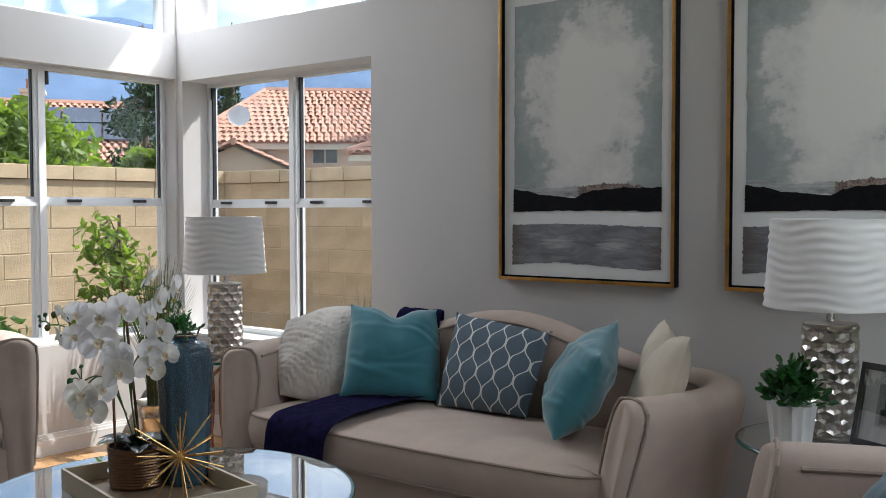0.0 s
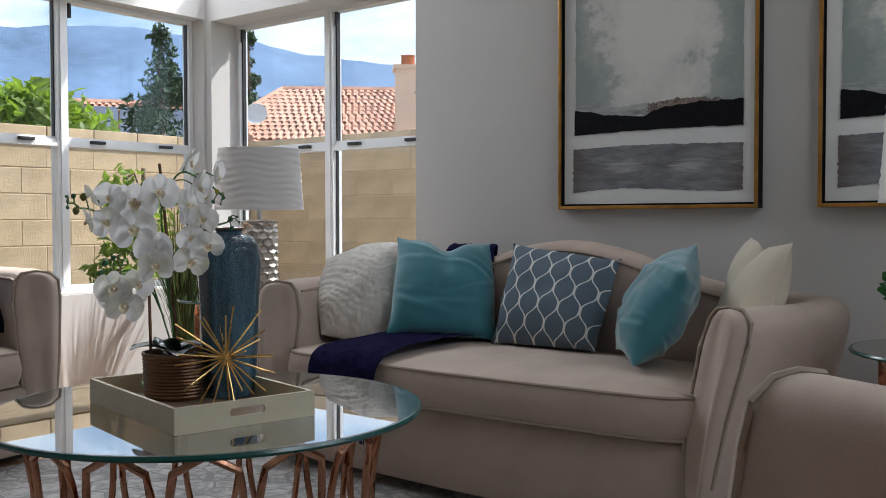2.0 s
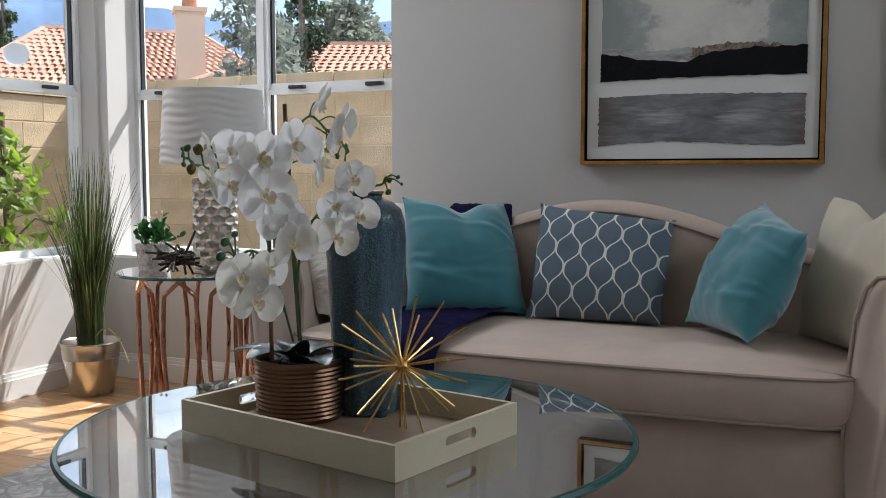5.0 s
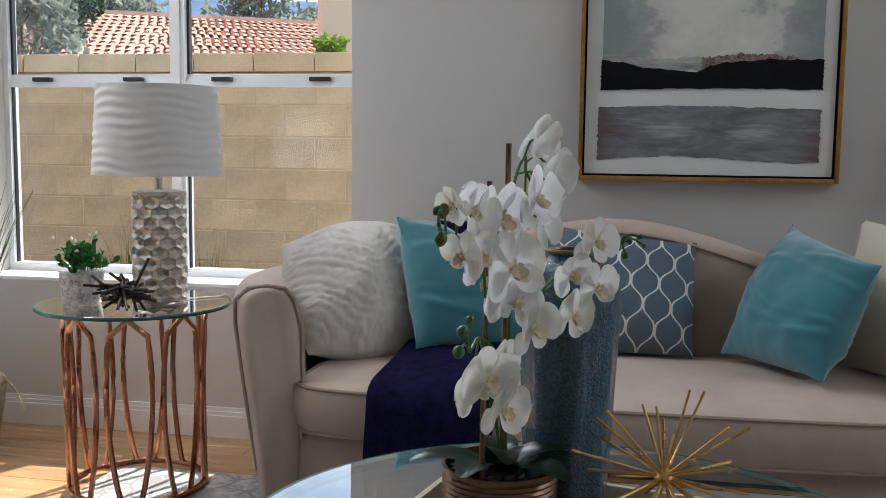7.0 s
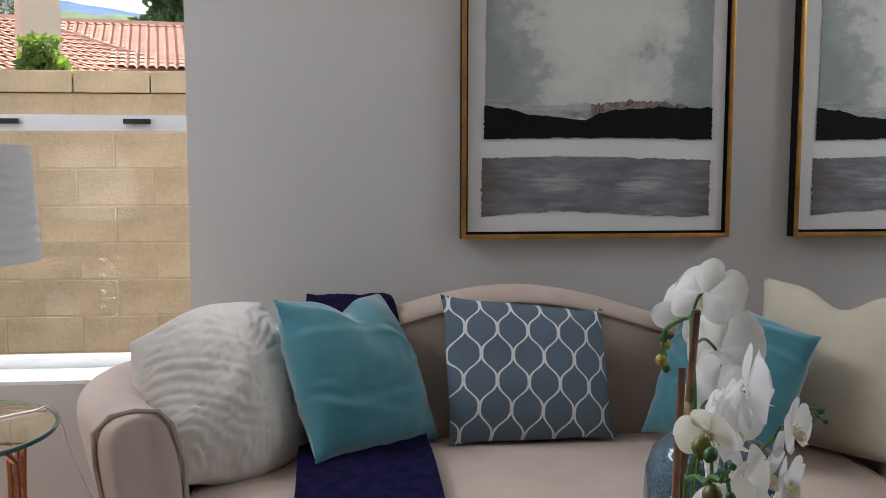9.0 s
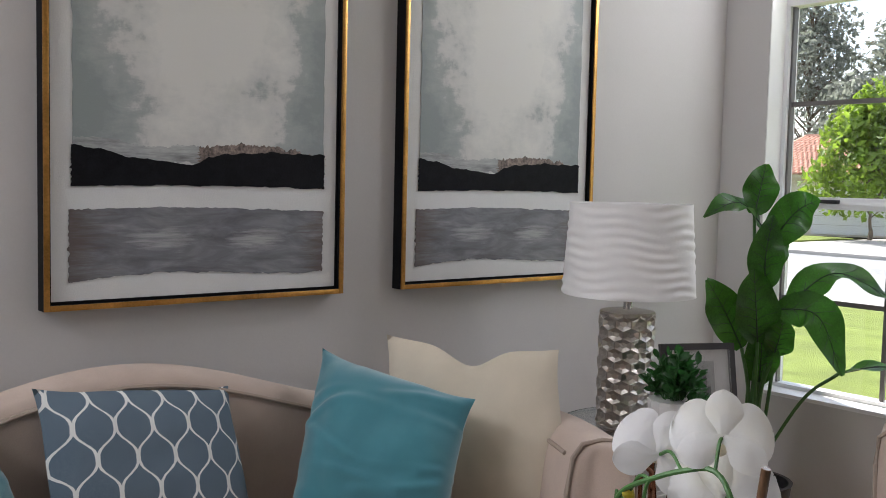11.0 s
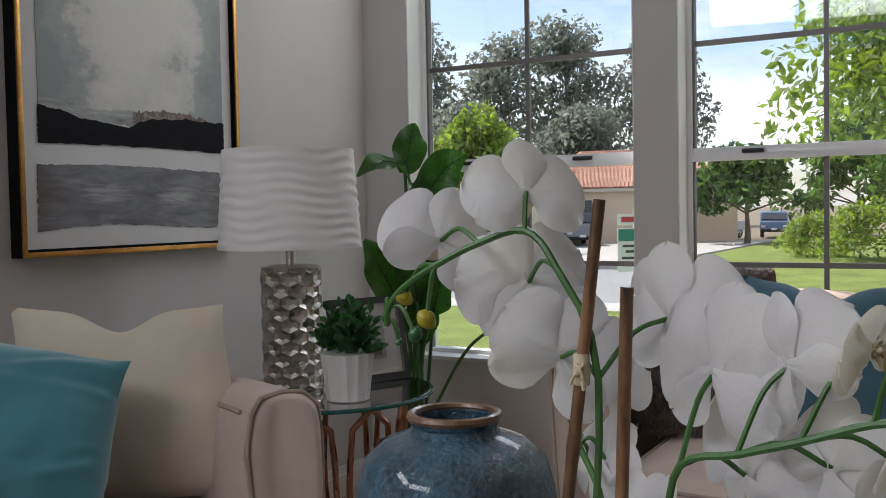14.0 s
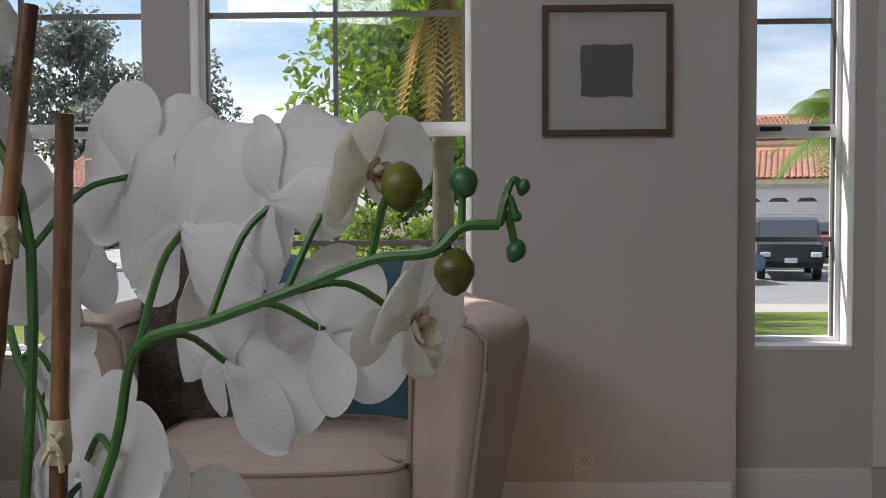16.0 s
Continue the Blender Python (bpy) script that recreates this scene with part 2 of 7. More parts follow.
M_PINE = surf("pine_needles", (0.050, 0.090, 0.044), 0.7, var=0.4, scale=1.0, grain=6, relief=0)
M_PALM = surf("palm_frond", (0.13, 0.20, 0.045), 0.5, var=0.35, scale=2, relief=0, glow=0.45)
M_PALMDRY = surf("dry_palm_frond", (0.40, 0.30, 0.13), 0.7, var=0.3, scale=2, relief=0, glow=0.45)
# distance haze over the ridge is put into its blue base colour
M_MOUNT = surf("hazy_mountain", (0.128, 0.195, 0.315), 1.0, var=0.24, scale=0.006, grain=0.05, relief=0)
M_HILL = surf("grassy_hill", (0.22, 0.27, 0.16), 1.0, var=0.28, scale=0.03, grain=0.2, relief=0)
M_CARPAINT = surf("grey_car_paint", (0.16, 0.165, 0.17), 0.3, 0.4, var=0.05, relief=0, coat=0.5)
M_CARWHITE = surf("white_car_paint", (0.70, 0.70, 0.70), 0.3, var=0.03, relief=0, coat=0.5)
M_CARBLUE = surf("blue_car_paint", (0.10, 0.16, 0.26), 0.3, 0.3, var=0.05, relief=0, coat=0.5)
M_CARRED = surf("red_car_paint", (0.32, 0.06, 0.06), 0.3, 0.2, var=0.05, relief=0, coat=0.5)
M_CARDARK = surf("dark_car_paint", (0.03, 0.032, 0.04), 0.3, 0.3, var=0.05, relief=0, coat=0.5)
M_TYRE = surf("black_tyre", (0.02, 0.02, 0.02), 0.8)
M_SIGNW = surf("white_sign_board", (0.75, 0.76, 0.76), 0.5, var=0.03, relief=0)
M_SIGNG = surf("green_sign_print", (0.03, 0.22, 0.17), 0.5, var=0.03, relief=0)
M_SIGNR = surf("red_sign_print", (0.50, 0.04, 0.06), 0.5, var=0.03, relief=0)
M_INK = surf("dark_print", (0.06, 0.06, 0.065), 0.6, var=0.05, relief=0)


def glass(name, tint, low=0.025, gloss=0.6, power=4.0):
    """Clear glass with its tint."""
    m, nt, b = _nodes(name)
    nt.nodes.remove(b)
    tr = nt.nodes.new("ShaderNodeBsdfTransparent")
    tr.inputs["Color"].default_value = (*tint, 1)
    gl = nt.nodes.new("ShaderNodeBsdfGlossy")
    gl.inputs["Roughness"].default_value = 0.0
    lw = nt.nodes.new("ShaderNodeLayerWeight")
    lw.inputs["Blend"].default_value = 0.5
    fac = mth(nt, "MULTIPLY_ADD", mth(nt, "POWER", lw.outputs["Facing"], power), gloss, low)
    mx = nt.nodes.new("ShaderNodeMixShader")
    nt.links.new(fac, mx.inputs["Fac"])
    nt.links.new(tr.outputs["BSDF"], mx.inputs[1])
    nt.links.new(gl.outputs["BSDF"], mx.inputs[2])
    nt.links.new(mx.outputs["Shader"], nt.nodes["Material Output"].inputs["Surface"])
    return m


M_GLASS = glass("window_glass", (0.95, 0.97, 0.97))
M_PICGLASS = glass("picture_glass", (0.97, 0.97, 0.97), 0.22, 0.6, 3.0)
M_TABLEGLASS = glass("table_glass", (0.95, 0.975, 0.97), 0.07, 1.0, 1.6)
M_GLASSEDGE = surf("green_glass_edge", (0.010, 0.085, 0.072), 0.22, var=0.1, relief=0)


def petal_material(name, warm):
    m, nt, b = _nodes(name)
    vein = noise_fac(nt, 55, 4, 0.6, (1, 1, 1))
    slow = noise_fac(nt, 12, 3)
    c = ramp(nt, slow, [(0.35, (0.80, 0.79, 0.80)), (0.55, (0.86, 0.855 - 0.015 * warm, 0.845 - 0.11 * warm)), (0.75, (0.86, 0.84 - 0.02 * warm, 0.76 - 0.13 * warm))])
    b.inputs["Roughness"].default_value = 0.6
    b.inputs["Specular IOR Level"].default_value = 0.25
    nt.links.new(c, b.inputs["Base Color"])
    b.inputs["Sheen Weight"].default_value = 0.25
    bump(nt, b, mth(nt, "ADD", vein, noise_fac(nt, 260, 2, 0.5)), 0.45, 0.0016)
    tl = nt.nodes.new("ShaderNodeBsdfTranslucent")
    nt.links.new(c, tl.inputs["Color"])
    mx = nt.nodes.new("ShaderNodeMixShader")
    mx.inputs["Fac"].default_value = 0.5
    nt.links.new(b.outputs["BSDF"], mx.inputs[1])
    nt.links.new(tl.outputs["BSDF"], mx.inputs[2])
    nt.links.new(mx.outputs["Shader"], nt.nodes["Material Output"].inputs["Surface"])
    return m


M_PETAL = petal_material("white_petal", 0.0)
M_PETALC = petal_material("cream_petal", 1.0)


def ogee_material():
    m, nt, b = _nodes("blue_ogee_weave")
    co = nt.nodes.new("ShaderNodeTexCoord")
    sp = nt.nodes.new("ShaderNodeSeparateXYZ")
    nt.links.new(co.outputs["Object"], sp.inputs["Vector"])
    u = mth(nt, "DIVIDE", sp.outputs["X"], 0.0425)
    s = mth(nt, "MULTIPLY", mth(nt, "SINE", mth(nt, "MULTIPLY", sp.outputs["Z"], 2 * math.pi / 0.144)), 0.505)
    s = mth(nt, "ADD", s, mth(nt, "MULTIPLY", mth(nt, "SINE", mth(nt, "MULTIPLY", sp.outputs["Z"], 6 * math.pi / 0.144)), 0.042))
    d1 = mth(nt, "PINGPONG", mth(nt, "SUBTRACT", u, s), 1.0)
    d2 = mth(nt, "PINGPONG", mth(nt, "ADD", mth(nt, "SUBTRACT", u, 1.0), s), 1.0)
    d = mth(nt, "MINIMUM", d1, d2)
    wob = noise_fac(nt, 160, 2)
    line = mth(nt, "LESS_THAN", d, mth(nt, "MULTIPLY_ADD", wob, 0.08, 0.036))
    wv = noise_fac(nt, 300, 3, 0.6, (1, 1, 5))
    base = ramp(nt, wv, [(0.3, (0.055, 0.085, 0.120)), (0.5, (0.095, 0.138, 0.180)), (0.7, (0.165, 0.205, 0.240))])
    nt.links.new(mixc(nt, line, base, (0.70, 0.70, 0.67)), b.inputs["Base Color"])
    b.inputs["Roughness"].default_value = 0.85
    bump(nt, b, mth(nt, "ADD", wv, mth(nt, "MULTIPLY", line, 0.6)), 0.5, 0.0015)
    return m


M_OGEE = ogee_material()


def vase_material():
    m, nt, b = _nodes("blue_drip_glaze")
    streak = noise_fac(nt, 22, 6, 0.62, (1, 1, 0.16), warp=0.4)
    spots = noise_fac(nt, 95, 6, 0.7)
    slow = noise_fac(nt, 9, 4, 0.6, (1, 1, 0.5))
    c = ramp(nt, streak, [(0.28, (0.010, 0.024, 0.040)), (0.45, (0.022, 0.064, 0.100)), (0.58, (0.040, 0.115, 0.180)), (0.75, (0.11, 0.20, 0.25))])
    crackle = noise_fac(nt, 230, 3, 0.6)
    c = mixc(nt, ramp(nt, crackle, [(0.50, (0, 0, 0)), (0.68, (0.42, 0.42, 0.42))]), c, (0.13, 0.22, 0.27))
    c = mixc(nt, ramp(nt, crackle, [(0.32, (0.55, 0.55, 0.55)), (0.44, (0, 0, 0))]), c, (0.008, 0.018, 0.028))
    brown = ramp(nt, mth(nt, "MULTIPLY", spots, slow), [(0.37, (0, 0, 0)), (0.43, (1, 1, 1))])
    c = mixc(nt, brown, c, (0.16, 0.10, 0.065))
    nt.links.new(c, b.inputs["Base Color"])
    b.inputs["Roughness"].default_value = 0.13
    b.inputs["Coat Weight"].default_value = 0.4
    bump(nt, b, mth(nt, "ADD", spots, mth(nt, "ADD", streak, crackle)), 0.8, 0.005)
    return m


M_VASE = vase_material()
M_RIMGLAZE = surf("brown_glaze_rim", (0.16, 0.085, 0.045), 0.3, var=0.35, scale=60.0, relief=0.4, coat=0.3)


def rug_material():
    m, nt, b = _nodes("grey_patterned_rug")
    co = nt.nodes.new("ShaderNodeTexCoord")
    vo = nt.nodes.new("ShaderNodeTexVoronoi")
    vo.feature = "DISTANCE_TO_EDGE"
    vo.inputs["Scale"].default_value = 9.0
    nt.links.new(co.outputs["Object"], vo.inputs["Vector"])
    slow = noise_fac(nt, 14, 6, 0.65, warp=1.2)
    fine = noise_fac(nt, 260, 3)
    c = ramp(nt, slow, [(0.36, (0.27, 0.26, 0.25)), (0.5, (0.42, 0.41, 0.395)), (0.62, (0.58, 0.57, 0.55))])
    c = mixc(nt, mth(nt, "LESS_THAN", vo.outputs["Distance"], 0.045), c, (0.30, 0.29, 0.285))
    nt.links.new(c, b.inputs["Base Color"])
    b.inputs["Roughness"].default_value = 0.95
    bump(nt, b, fine, 0.7, 0.004)
    return m


M_RUG = rug_material()


def paint_sky_material():
    """Brushed grey-green sky round a pale cloud."""
    m, nt, b = _nodes("painted_cloud")
    co = nt.nodes.new("ShaderNodeTexCoord")
    mp = nt.nodes.new("ShaderNodeMapping")
    mp.inputs["Location"].default_value = (-1.15, 0.0, -1.10)
    mp.inputs["Scale"].default_value = (2.7, 0.0, 1.50)
    nt.links.new(co.outputs["Object"], mp.inputs["Vector"])
    no = nt.nodes.new("ShaderNodeTexNoise")
    no.inputs["Scale"].default_value, no.inputs["Detail"].default_value, no.inputs["Roughness"].default_value = 5.0, 6.0, 0.62
    nt.links.new(co.outputs["Object"], no.inputs["Vector"])
    va = nt.nodes.new("ShaderNodeVectorMath")
    va.operation = "LENGTH"
    nt.links.new(mp.outputs["Vector"], va.inputs[0])
    stroke = noise_fac(nt, 16, 7, 0.7, (0.6, 1, 1.5), warp=1.0)
    d = mth(nt, "ADD", va.outputs["Value"], mth(nt, "MULTIPLY_ADD", no.outputs["Fac"], 1.5, -0.75))
    d = mth(nt, "ADD", d, mth(nt, "MULTIPLY_ADD", stroke, 0.36, -0.18))
    c = ramp(nt, d, [(0.40, (0.68, 0.67, 0.63)), (0.64, (0.57, 0.57, 0.545)), (0.74, (0.37, 0.395, 0.385)), (1.0, (0.265, 0.30, 0.295))])
    nt.links.new(c, b.inputs["Base Color"])
    b.inputs["Roughness"].default_value = 0.55
    bump(nt, b, stroke, 0.4, 0.002)
    return m


def paint_water_material():
    """Slate strokes with two pale drawn-out lights and umber at the ends."""
    m, nt, b = _nodes("painted_grey_water")
    st = noise_fac(nt, 7, 6, 0.6, (1, 1, 4.0), warp=0.6)
    dry = noise_fac(nt, 26, 7, 0.7, (0.35, 1, 4.0), warp=0.5)
    c = ramp(nt, st, [(0.35, (0.125, 0.120, 0.135)), (0.5, (0.175, 0.178, 0.195)), (0.64, (0.24, 0.245, 0.26)), (0.75, (0.33, 0.335, 0.345))])
    co = nt.nodes.new("ShaderNodeTexCoord")
    sp = nt.nodes.new("ShaderNodeSeparateXYZ")
    nt.links.new(co.outputs["Object"], sp.inputs["Vector"])
    end = mth(nt, "ABSOLUTE", mth(nt, "SUBTRACT", sp.outputs["X"], 0.42))
    end = mth(nt, "ADD", end, mth(nt, "MULTIPLY_ADD", dry, 0.34, -0.17))
    c = mixc(nt, ramp(nt, end, [(0.27, (0, 0, 0)), (0.36, (0.8, 0.8, 0.8))]), c, (0.115, 0.085, 0.072))
    for cx, cz in ((0.29, 0.165), (0.56, 0.160)):
        dx = mth(nt, "DIVIDE", mth(nt, "SUBTRACT", sp.outputs["X"], cx), 0.115)
        dz = mth(nt, "DIVIDE", mth(nt, "SUBTRACT", sp.outputs["Z"], cz), 0.042)
        d = mth(nt, "ADD", mth(nt, "MULTIPLY", dx, dx), mth(nt, "MULTIPLY", dz, dz))
        d = mth(nt, "ADD", mth(nt, "SUBTRACT", 1.0, d), mth(nt, "MULTIPLY_ADD", dry, 2.4, -1.35))
        c = mixc(nt, ramp(nt, d, [(0.25, (0, 0, 0)), (1.0, (0.75, 0.75, 0.75))]), c, (0.46, 0.46, 0.47))
    nt.links.new(c, b.inputs["Base Color"])
    b.inputs["Roughness"].default_value = 0.5
    bump(nt, b, dry, 0.3, 0.002)
    return m


M_PSKY, M_PWATER = paint_sky_material(), paint_water_material()
M_PBLACK = surf("painted_black", (0.009, 0.009, 0.011), 0.6, var=0.3, scale=30, relief=0.3, spec=0.1)
M_PBROWN = surf("painted_umber_edge", (0.20, 0.155, 0.13), 0.6, var=0.6, scale=45, relief=0.3)
M_PHAZE = surf("painted_haze", (0.36, 0.37, 0.365), 0.6, var=0.35, scale=12, grain=60, relief=0.3, stretch=(0.5, 1, 3))
M_PPAPER = surf("painted_white_ground", (0.70, 0.70, 0.69), 0.7, var=0.03, scale=10, grain=260, relief=0.3)


# ---- mesh helpers ----
def mesh_of(name, bm, material, smooth=True):
    me = bpy.data.meshes.new(name)
    bmesh.ops.recalc_face_normals(bm, faces=bm.faces)
    bm.to_mesh(me)
    bm.free()
    me.materials.append(material)
    if smooth:
        me.polygons.foreach_set("use_smooth", [True] * len(me.polygons))
        me.set_sharp_from_angle(angle=radians(38))
    return me


def part(name, bm, material, parent=None, label="", smooth=True):
    ob = new(name, mesh_of(name, bm, material, smooth))
    if parent is not None:
        ob.parent = parent
    if label:
        ob["label"] = label
    return ob


def piece(name, me, parent, m):
    ob = new(name, me)
    ob.parent = parent
    ob.matrix_basis = m
    return ob


def thing(name, m, label, category, group="", kind=""):
    ob = new(name)
    ob.empty_display_size = 0.1
    ob.matrix_basis = m
    return tagged(ob, label, category, group, kind)


def at(x, y, z=0.0, rz=0.0, rx=0.0, ry=0.0):
    return pose(x, y, z, rx, ry, rz)


def box(bm, x0, x1, y0, y1, z0, z1, bev=0.0, seg=2, m=None):
    vs = [bm.verts.new((x, y, z)) for x in (x0, x1) for y in (y0, y1) for z in (z0, z1)]
    fs = [bm.faces.new([vs[i] for i in f]) for f in ((0, 1, 3, 2), (4, 6, 7, 5), (0, 4, 5, 1), (2, 3, 7, 6), (0, 2, 6, 4), (1, 5, 7, 3))]
    out = vs
    if bev:
        es = list({e for f in fs for e in f.edges})
        r = bmesh.ops.bevel(bm, geom=es, offset=bev, segments=seg, affect="EDGES", profile=0.6)
        out = list({v for f in r["faces"] for v in f.verts} | {v for v in vs if v.is_valid})
    if m is not None:
        bmesh.ops.transform(bm, matrix=m, verts=[v for v in out if v.is_valid])
    return bm


def solid(*boxes, bev=0.0):
    bm = bmesh.new()
    for b in boxes:
        box(bm, *b, bev=bev)
    return bm


def lathe(profile, seg=32, bm=None, m=None, fn=None):
    """Turns (radius, z) points round the z axis. fn(r, z, angle) may change the radius."""
    bm = bm or bmesh.new()
    rings = []
    for r, z in profile:
        ring = []
        for i in range(seg):
            a = 2 * math.pi * i / seg
            q = fn(r, z, a) if fn else r
            v = Vector((q * math.cos(a), q * math.sin(a), z))
            ring.append(bm.verts.new(m @ v if m is not None else v))
        rings.append(ring)
    for a, b in zip(rings, rings[1:]):
        for i in range(seg):
            j = (i + 1) % seg
            bm.faces.new((a[i], a[j], b[j], b[i]))
    for ring in (rings[0], rings[-1]):
        bm.faces.new(ring)
    return bm


def tube(points, radius, seg=8, bm=None, closed=False, flat=1.0):
    """A tube along points; radius is a number or a list; flat squeezes it across."""
    bm = bm or bmesh.new()
    pts = [Vector(p) for p in points]
    n = len(pts)
    rings = []
    up = Vector((0.013, 0.021, 1))
    for i, p in enumerate(pts):
        if closed:
            t = pts[(i + 1) % n] - pts[i - 1]
        else:
            t = pts[min(i + 1, n - 1)] - pts[max(i - 1, 0)]
        t.normalize()
        side = t.cross(up)
        if side.length < 1e-3:
            side = t.cross(Vector((1, 0, 0)))
        side.normalize()
        if rings and side.dot(last) < 0:
            side = -side
        last = side
        top = side.cross(t)
        r = radius[i] if isinstance(radius, (list, tuple)) else radius
        rings.append([bm.verts.new(p + r * (math.cos(2 * math.pi * k / seg) * side + flat * math.sin(2 * math.pi * k / seg) * top)) for k in range(seg)])
    pairs = list(zip(rings, rings[1:])) + ([(rings[-1], rings[0])] if closed else [])
    for a, b in pairs:
        for k in range(seg):
            j = (k + 1) % seg
            bm.faces.new((a[k], a[j], b[j], b[k]))
    if not closed:
        bm.faces.new(rings[0])
        bm.faces.new(rings[-1])
    return bm


def curve(points, n=24):
    """A smooth line (Catmull-Rom) through points."""
    p = [Vector(q) for q in points]
    p = [2 * p[0] - p[1]] + p + [2 * p[-1] - p[-2]]
    out = []
    for i in range(1, len(p) - 2):
        k = max(2, n // (len(p) - 3))
        for j in range(k):
            t = j / k
            a, b, c, d = p[i - 1], p[i], p[i + 1], p[i + 2]
            out.append(0.5 * (2 * b + (c - a) * t + (2 * a - 5 * b + 4 * c - d) * t * t + (3 * b - a - 3 * c + d) * t ** 3))
    out.append(p[-2])
    return out


def sheet(bm, rows):
    """A grid surface from rows of points."""
    vv = [[bm.verts.new(p) for p in row] for row in rows]
    for a, b in zip(vv, vv[1:]):
        for i in range(len(a) - 1):
            bm.faces.new((a[i], a[i + 1], b[i + 1], b[i]))
    return vv


def extrude_flat(outline, depth_vec, bm=None):
    """A flat outline with thickness."""
    bm = bm or bmesh.new()
    a = [bm.verts.new(p) for p in outline]
    b = [bm.verts.new(Vector(p) + Vector(depth_vec)) for p in outline]
    bm.faces.new(a)
    bm.faces.new(b[::-1])
    for i in range(len(a)):
        j = (i + 1) % len(a)
        bm.faces.new((a[i], a[j], b[j], b[i]))
    return bm


# ---- the room ----
WX, EX, NY, SY, TOP = -4.88, 0.13, 3.66, -2.2, 3.3


def structure(name, bm, material, smooth=False):
    return tagged(part(name, bm, material, None, "", smooth), kind="structure")


structure("wall_north", solid(
    (-5.07, -4.83, NY, 3.90, -0.2, TOP), (-4.83, -3.335, NY, 3.90, -0.2, 0.565), (-4.83, -3.335, NY, 3.90, 2.055, 2.33),
    (-4.83, -3.335, NY, 3.90, 3.0, TOP), (-3.335, 0.33, NY, 3.90, -0.2, TOP)), M_WALL)
structure("wall_west", solid(
    (-5.07, WX, SY, 2.06, -0.2, TOP), (-5.07, WX, 2.06, 3.645, -0.2, 0.575), (-5.07, WX, 2.06, 3.645, 2.07, 2.33),
    (-5.07, WX, 2.06, 3.645, 3.0, TOP), (-5.07, WX, 3.645, NY, -0.2, TOP)), M_WALL)
structure("wall_east", solid(
    (EX, 0.33, 3.46, NY, -0.2, TOP), (EX, 0.33, 2.55, 3.46, -0.2, 0.515), (EX, 0.33, 2.55, 3.46, 2.75, TOP),
    (EX, 0.33, 2.40, 2.55, -0.2, TOP), (EX, 0.33, 1.49, 2.40, -0.2, 0.515), (EX, 0.33, 1.49, 2.40, 2.75, TOP),
    (EX, 0.33, 0.644, 1.49, -0.2, TOP)), M_WALL)
structure("wall_east_niche", solid(
    (0.31, 0.51, 0.533, 0.643, -0.2, TOP), (0.31, 0.51, 0.20, 0.533, -0.2, 0.515), (0.31, 0.51, 0.20, 0.533, 2.75, TOP),
    (0.31, 0.51, SY, 0.20, -0.2, TOP)), M_WALL)
structure("wall_south", solid((-5.07, 0.51, SY - 0.2, SY, -0.2, TOP)), M_WALL)
structure("ceiling", solid((-5.07, 0.51, SY - 0.2, 3.90, TOP, TOP + 0.15)), M_CEIL)
structure("niche_casing", solid((0.296, 0.309, 0.085, 0.135, 0.12, 2.9)), M_TRIM)


def skirting(name, x0, x1, y0, y1, out):
    """A stepped baseboard; out is the side that faces the room."""
    bm = bmesh.new()
    for d, z0, z1 in ((0.016, 0.001, 0.085), (0.011, 0.085, 0.10), (0.007, 0.10, 0.115)):
        b = [x0, x1, y0, y1]
        b["W E S N".split().index(out)] += d if out in "EN" else -d
        box(bm, *b, z0, z1)
    return structure(name, bm, M_TRIM)


skirting("baseboard_north", -4.864, 0.114, 3.659, 3.659, "S")
skirting("baseboard_west", -4.879, -4.879, SY + 0.02, 3.643, "E")
skirting("baseboard_east", 0.129, 0.129, 0.66, 3.643, "W")
skirting("baseboard_niche", 0.309, 0.309, 0.14, 0.64, "W")
structure("sill_north", solid((-4.829, -3.336, 3.662, 3.84, 0.566, 0.578)), M_TRIM)
structure("sill_west", solid((-4.99, -4.882, 2.061, 3.644, 0.576, 0.588)), M_TRIM)
structure("sill_east", solid((0.128, 0.235, 2.551, 3.459, 0.516, 0.530), (0.128, 0.235, 1.491, 2.399, 0.516, 0.530)), M_TRIM)
structure("reveal_east", solid((0.1305, 0.235, 3.455, 3.459, 0.53, 2.74), (0.1305, 0.235, 2.395, 2.399, 0.53, 2.74),
                               (0.1305, 0.235, 1.491, 1.495, 0.53, 2.74), (0.1305, 0.235, 2.551, 2.555, 0.53, 2.74)), M_TRIM)
structure("reveal_niche", solid((0.312, 0.44, 0.201, 0.205, 0.53, 2.74), (0.308, 0.44, 0.205, 0.532, 0.516, 0.530)), M_TRIM)


def pane(bm_box, parent):
    ob = part("pane", solid(bm_box), M_GLASS, parent, "", False)
    ob.visible_shadow = False
    return ob


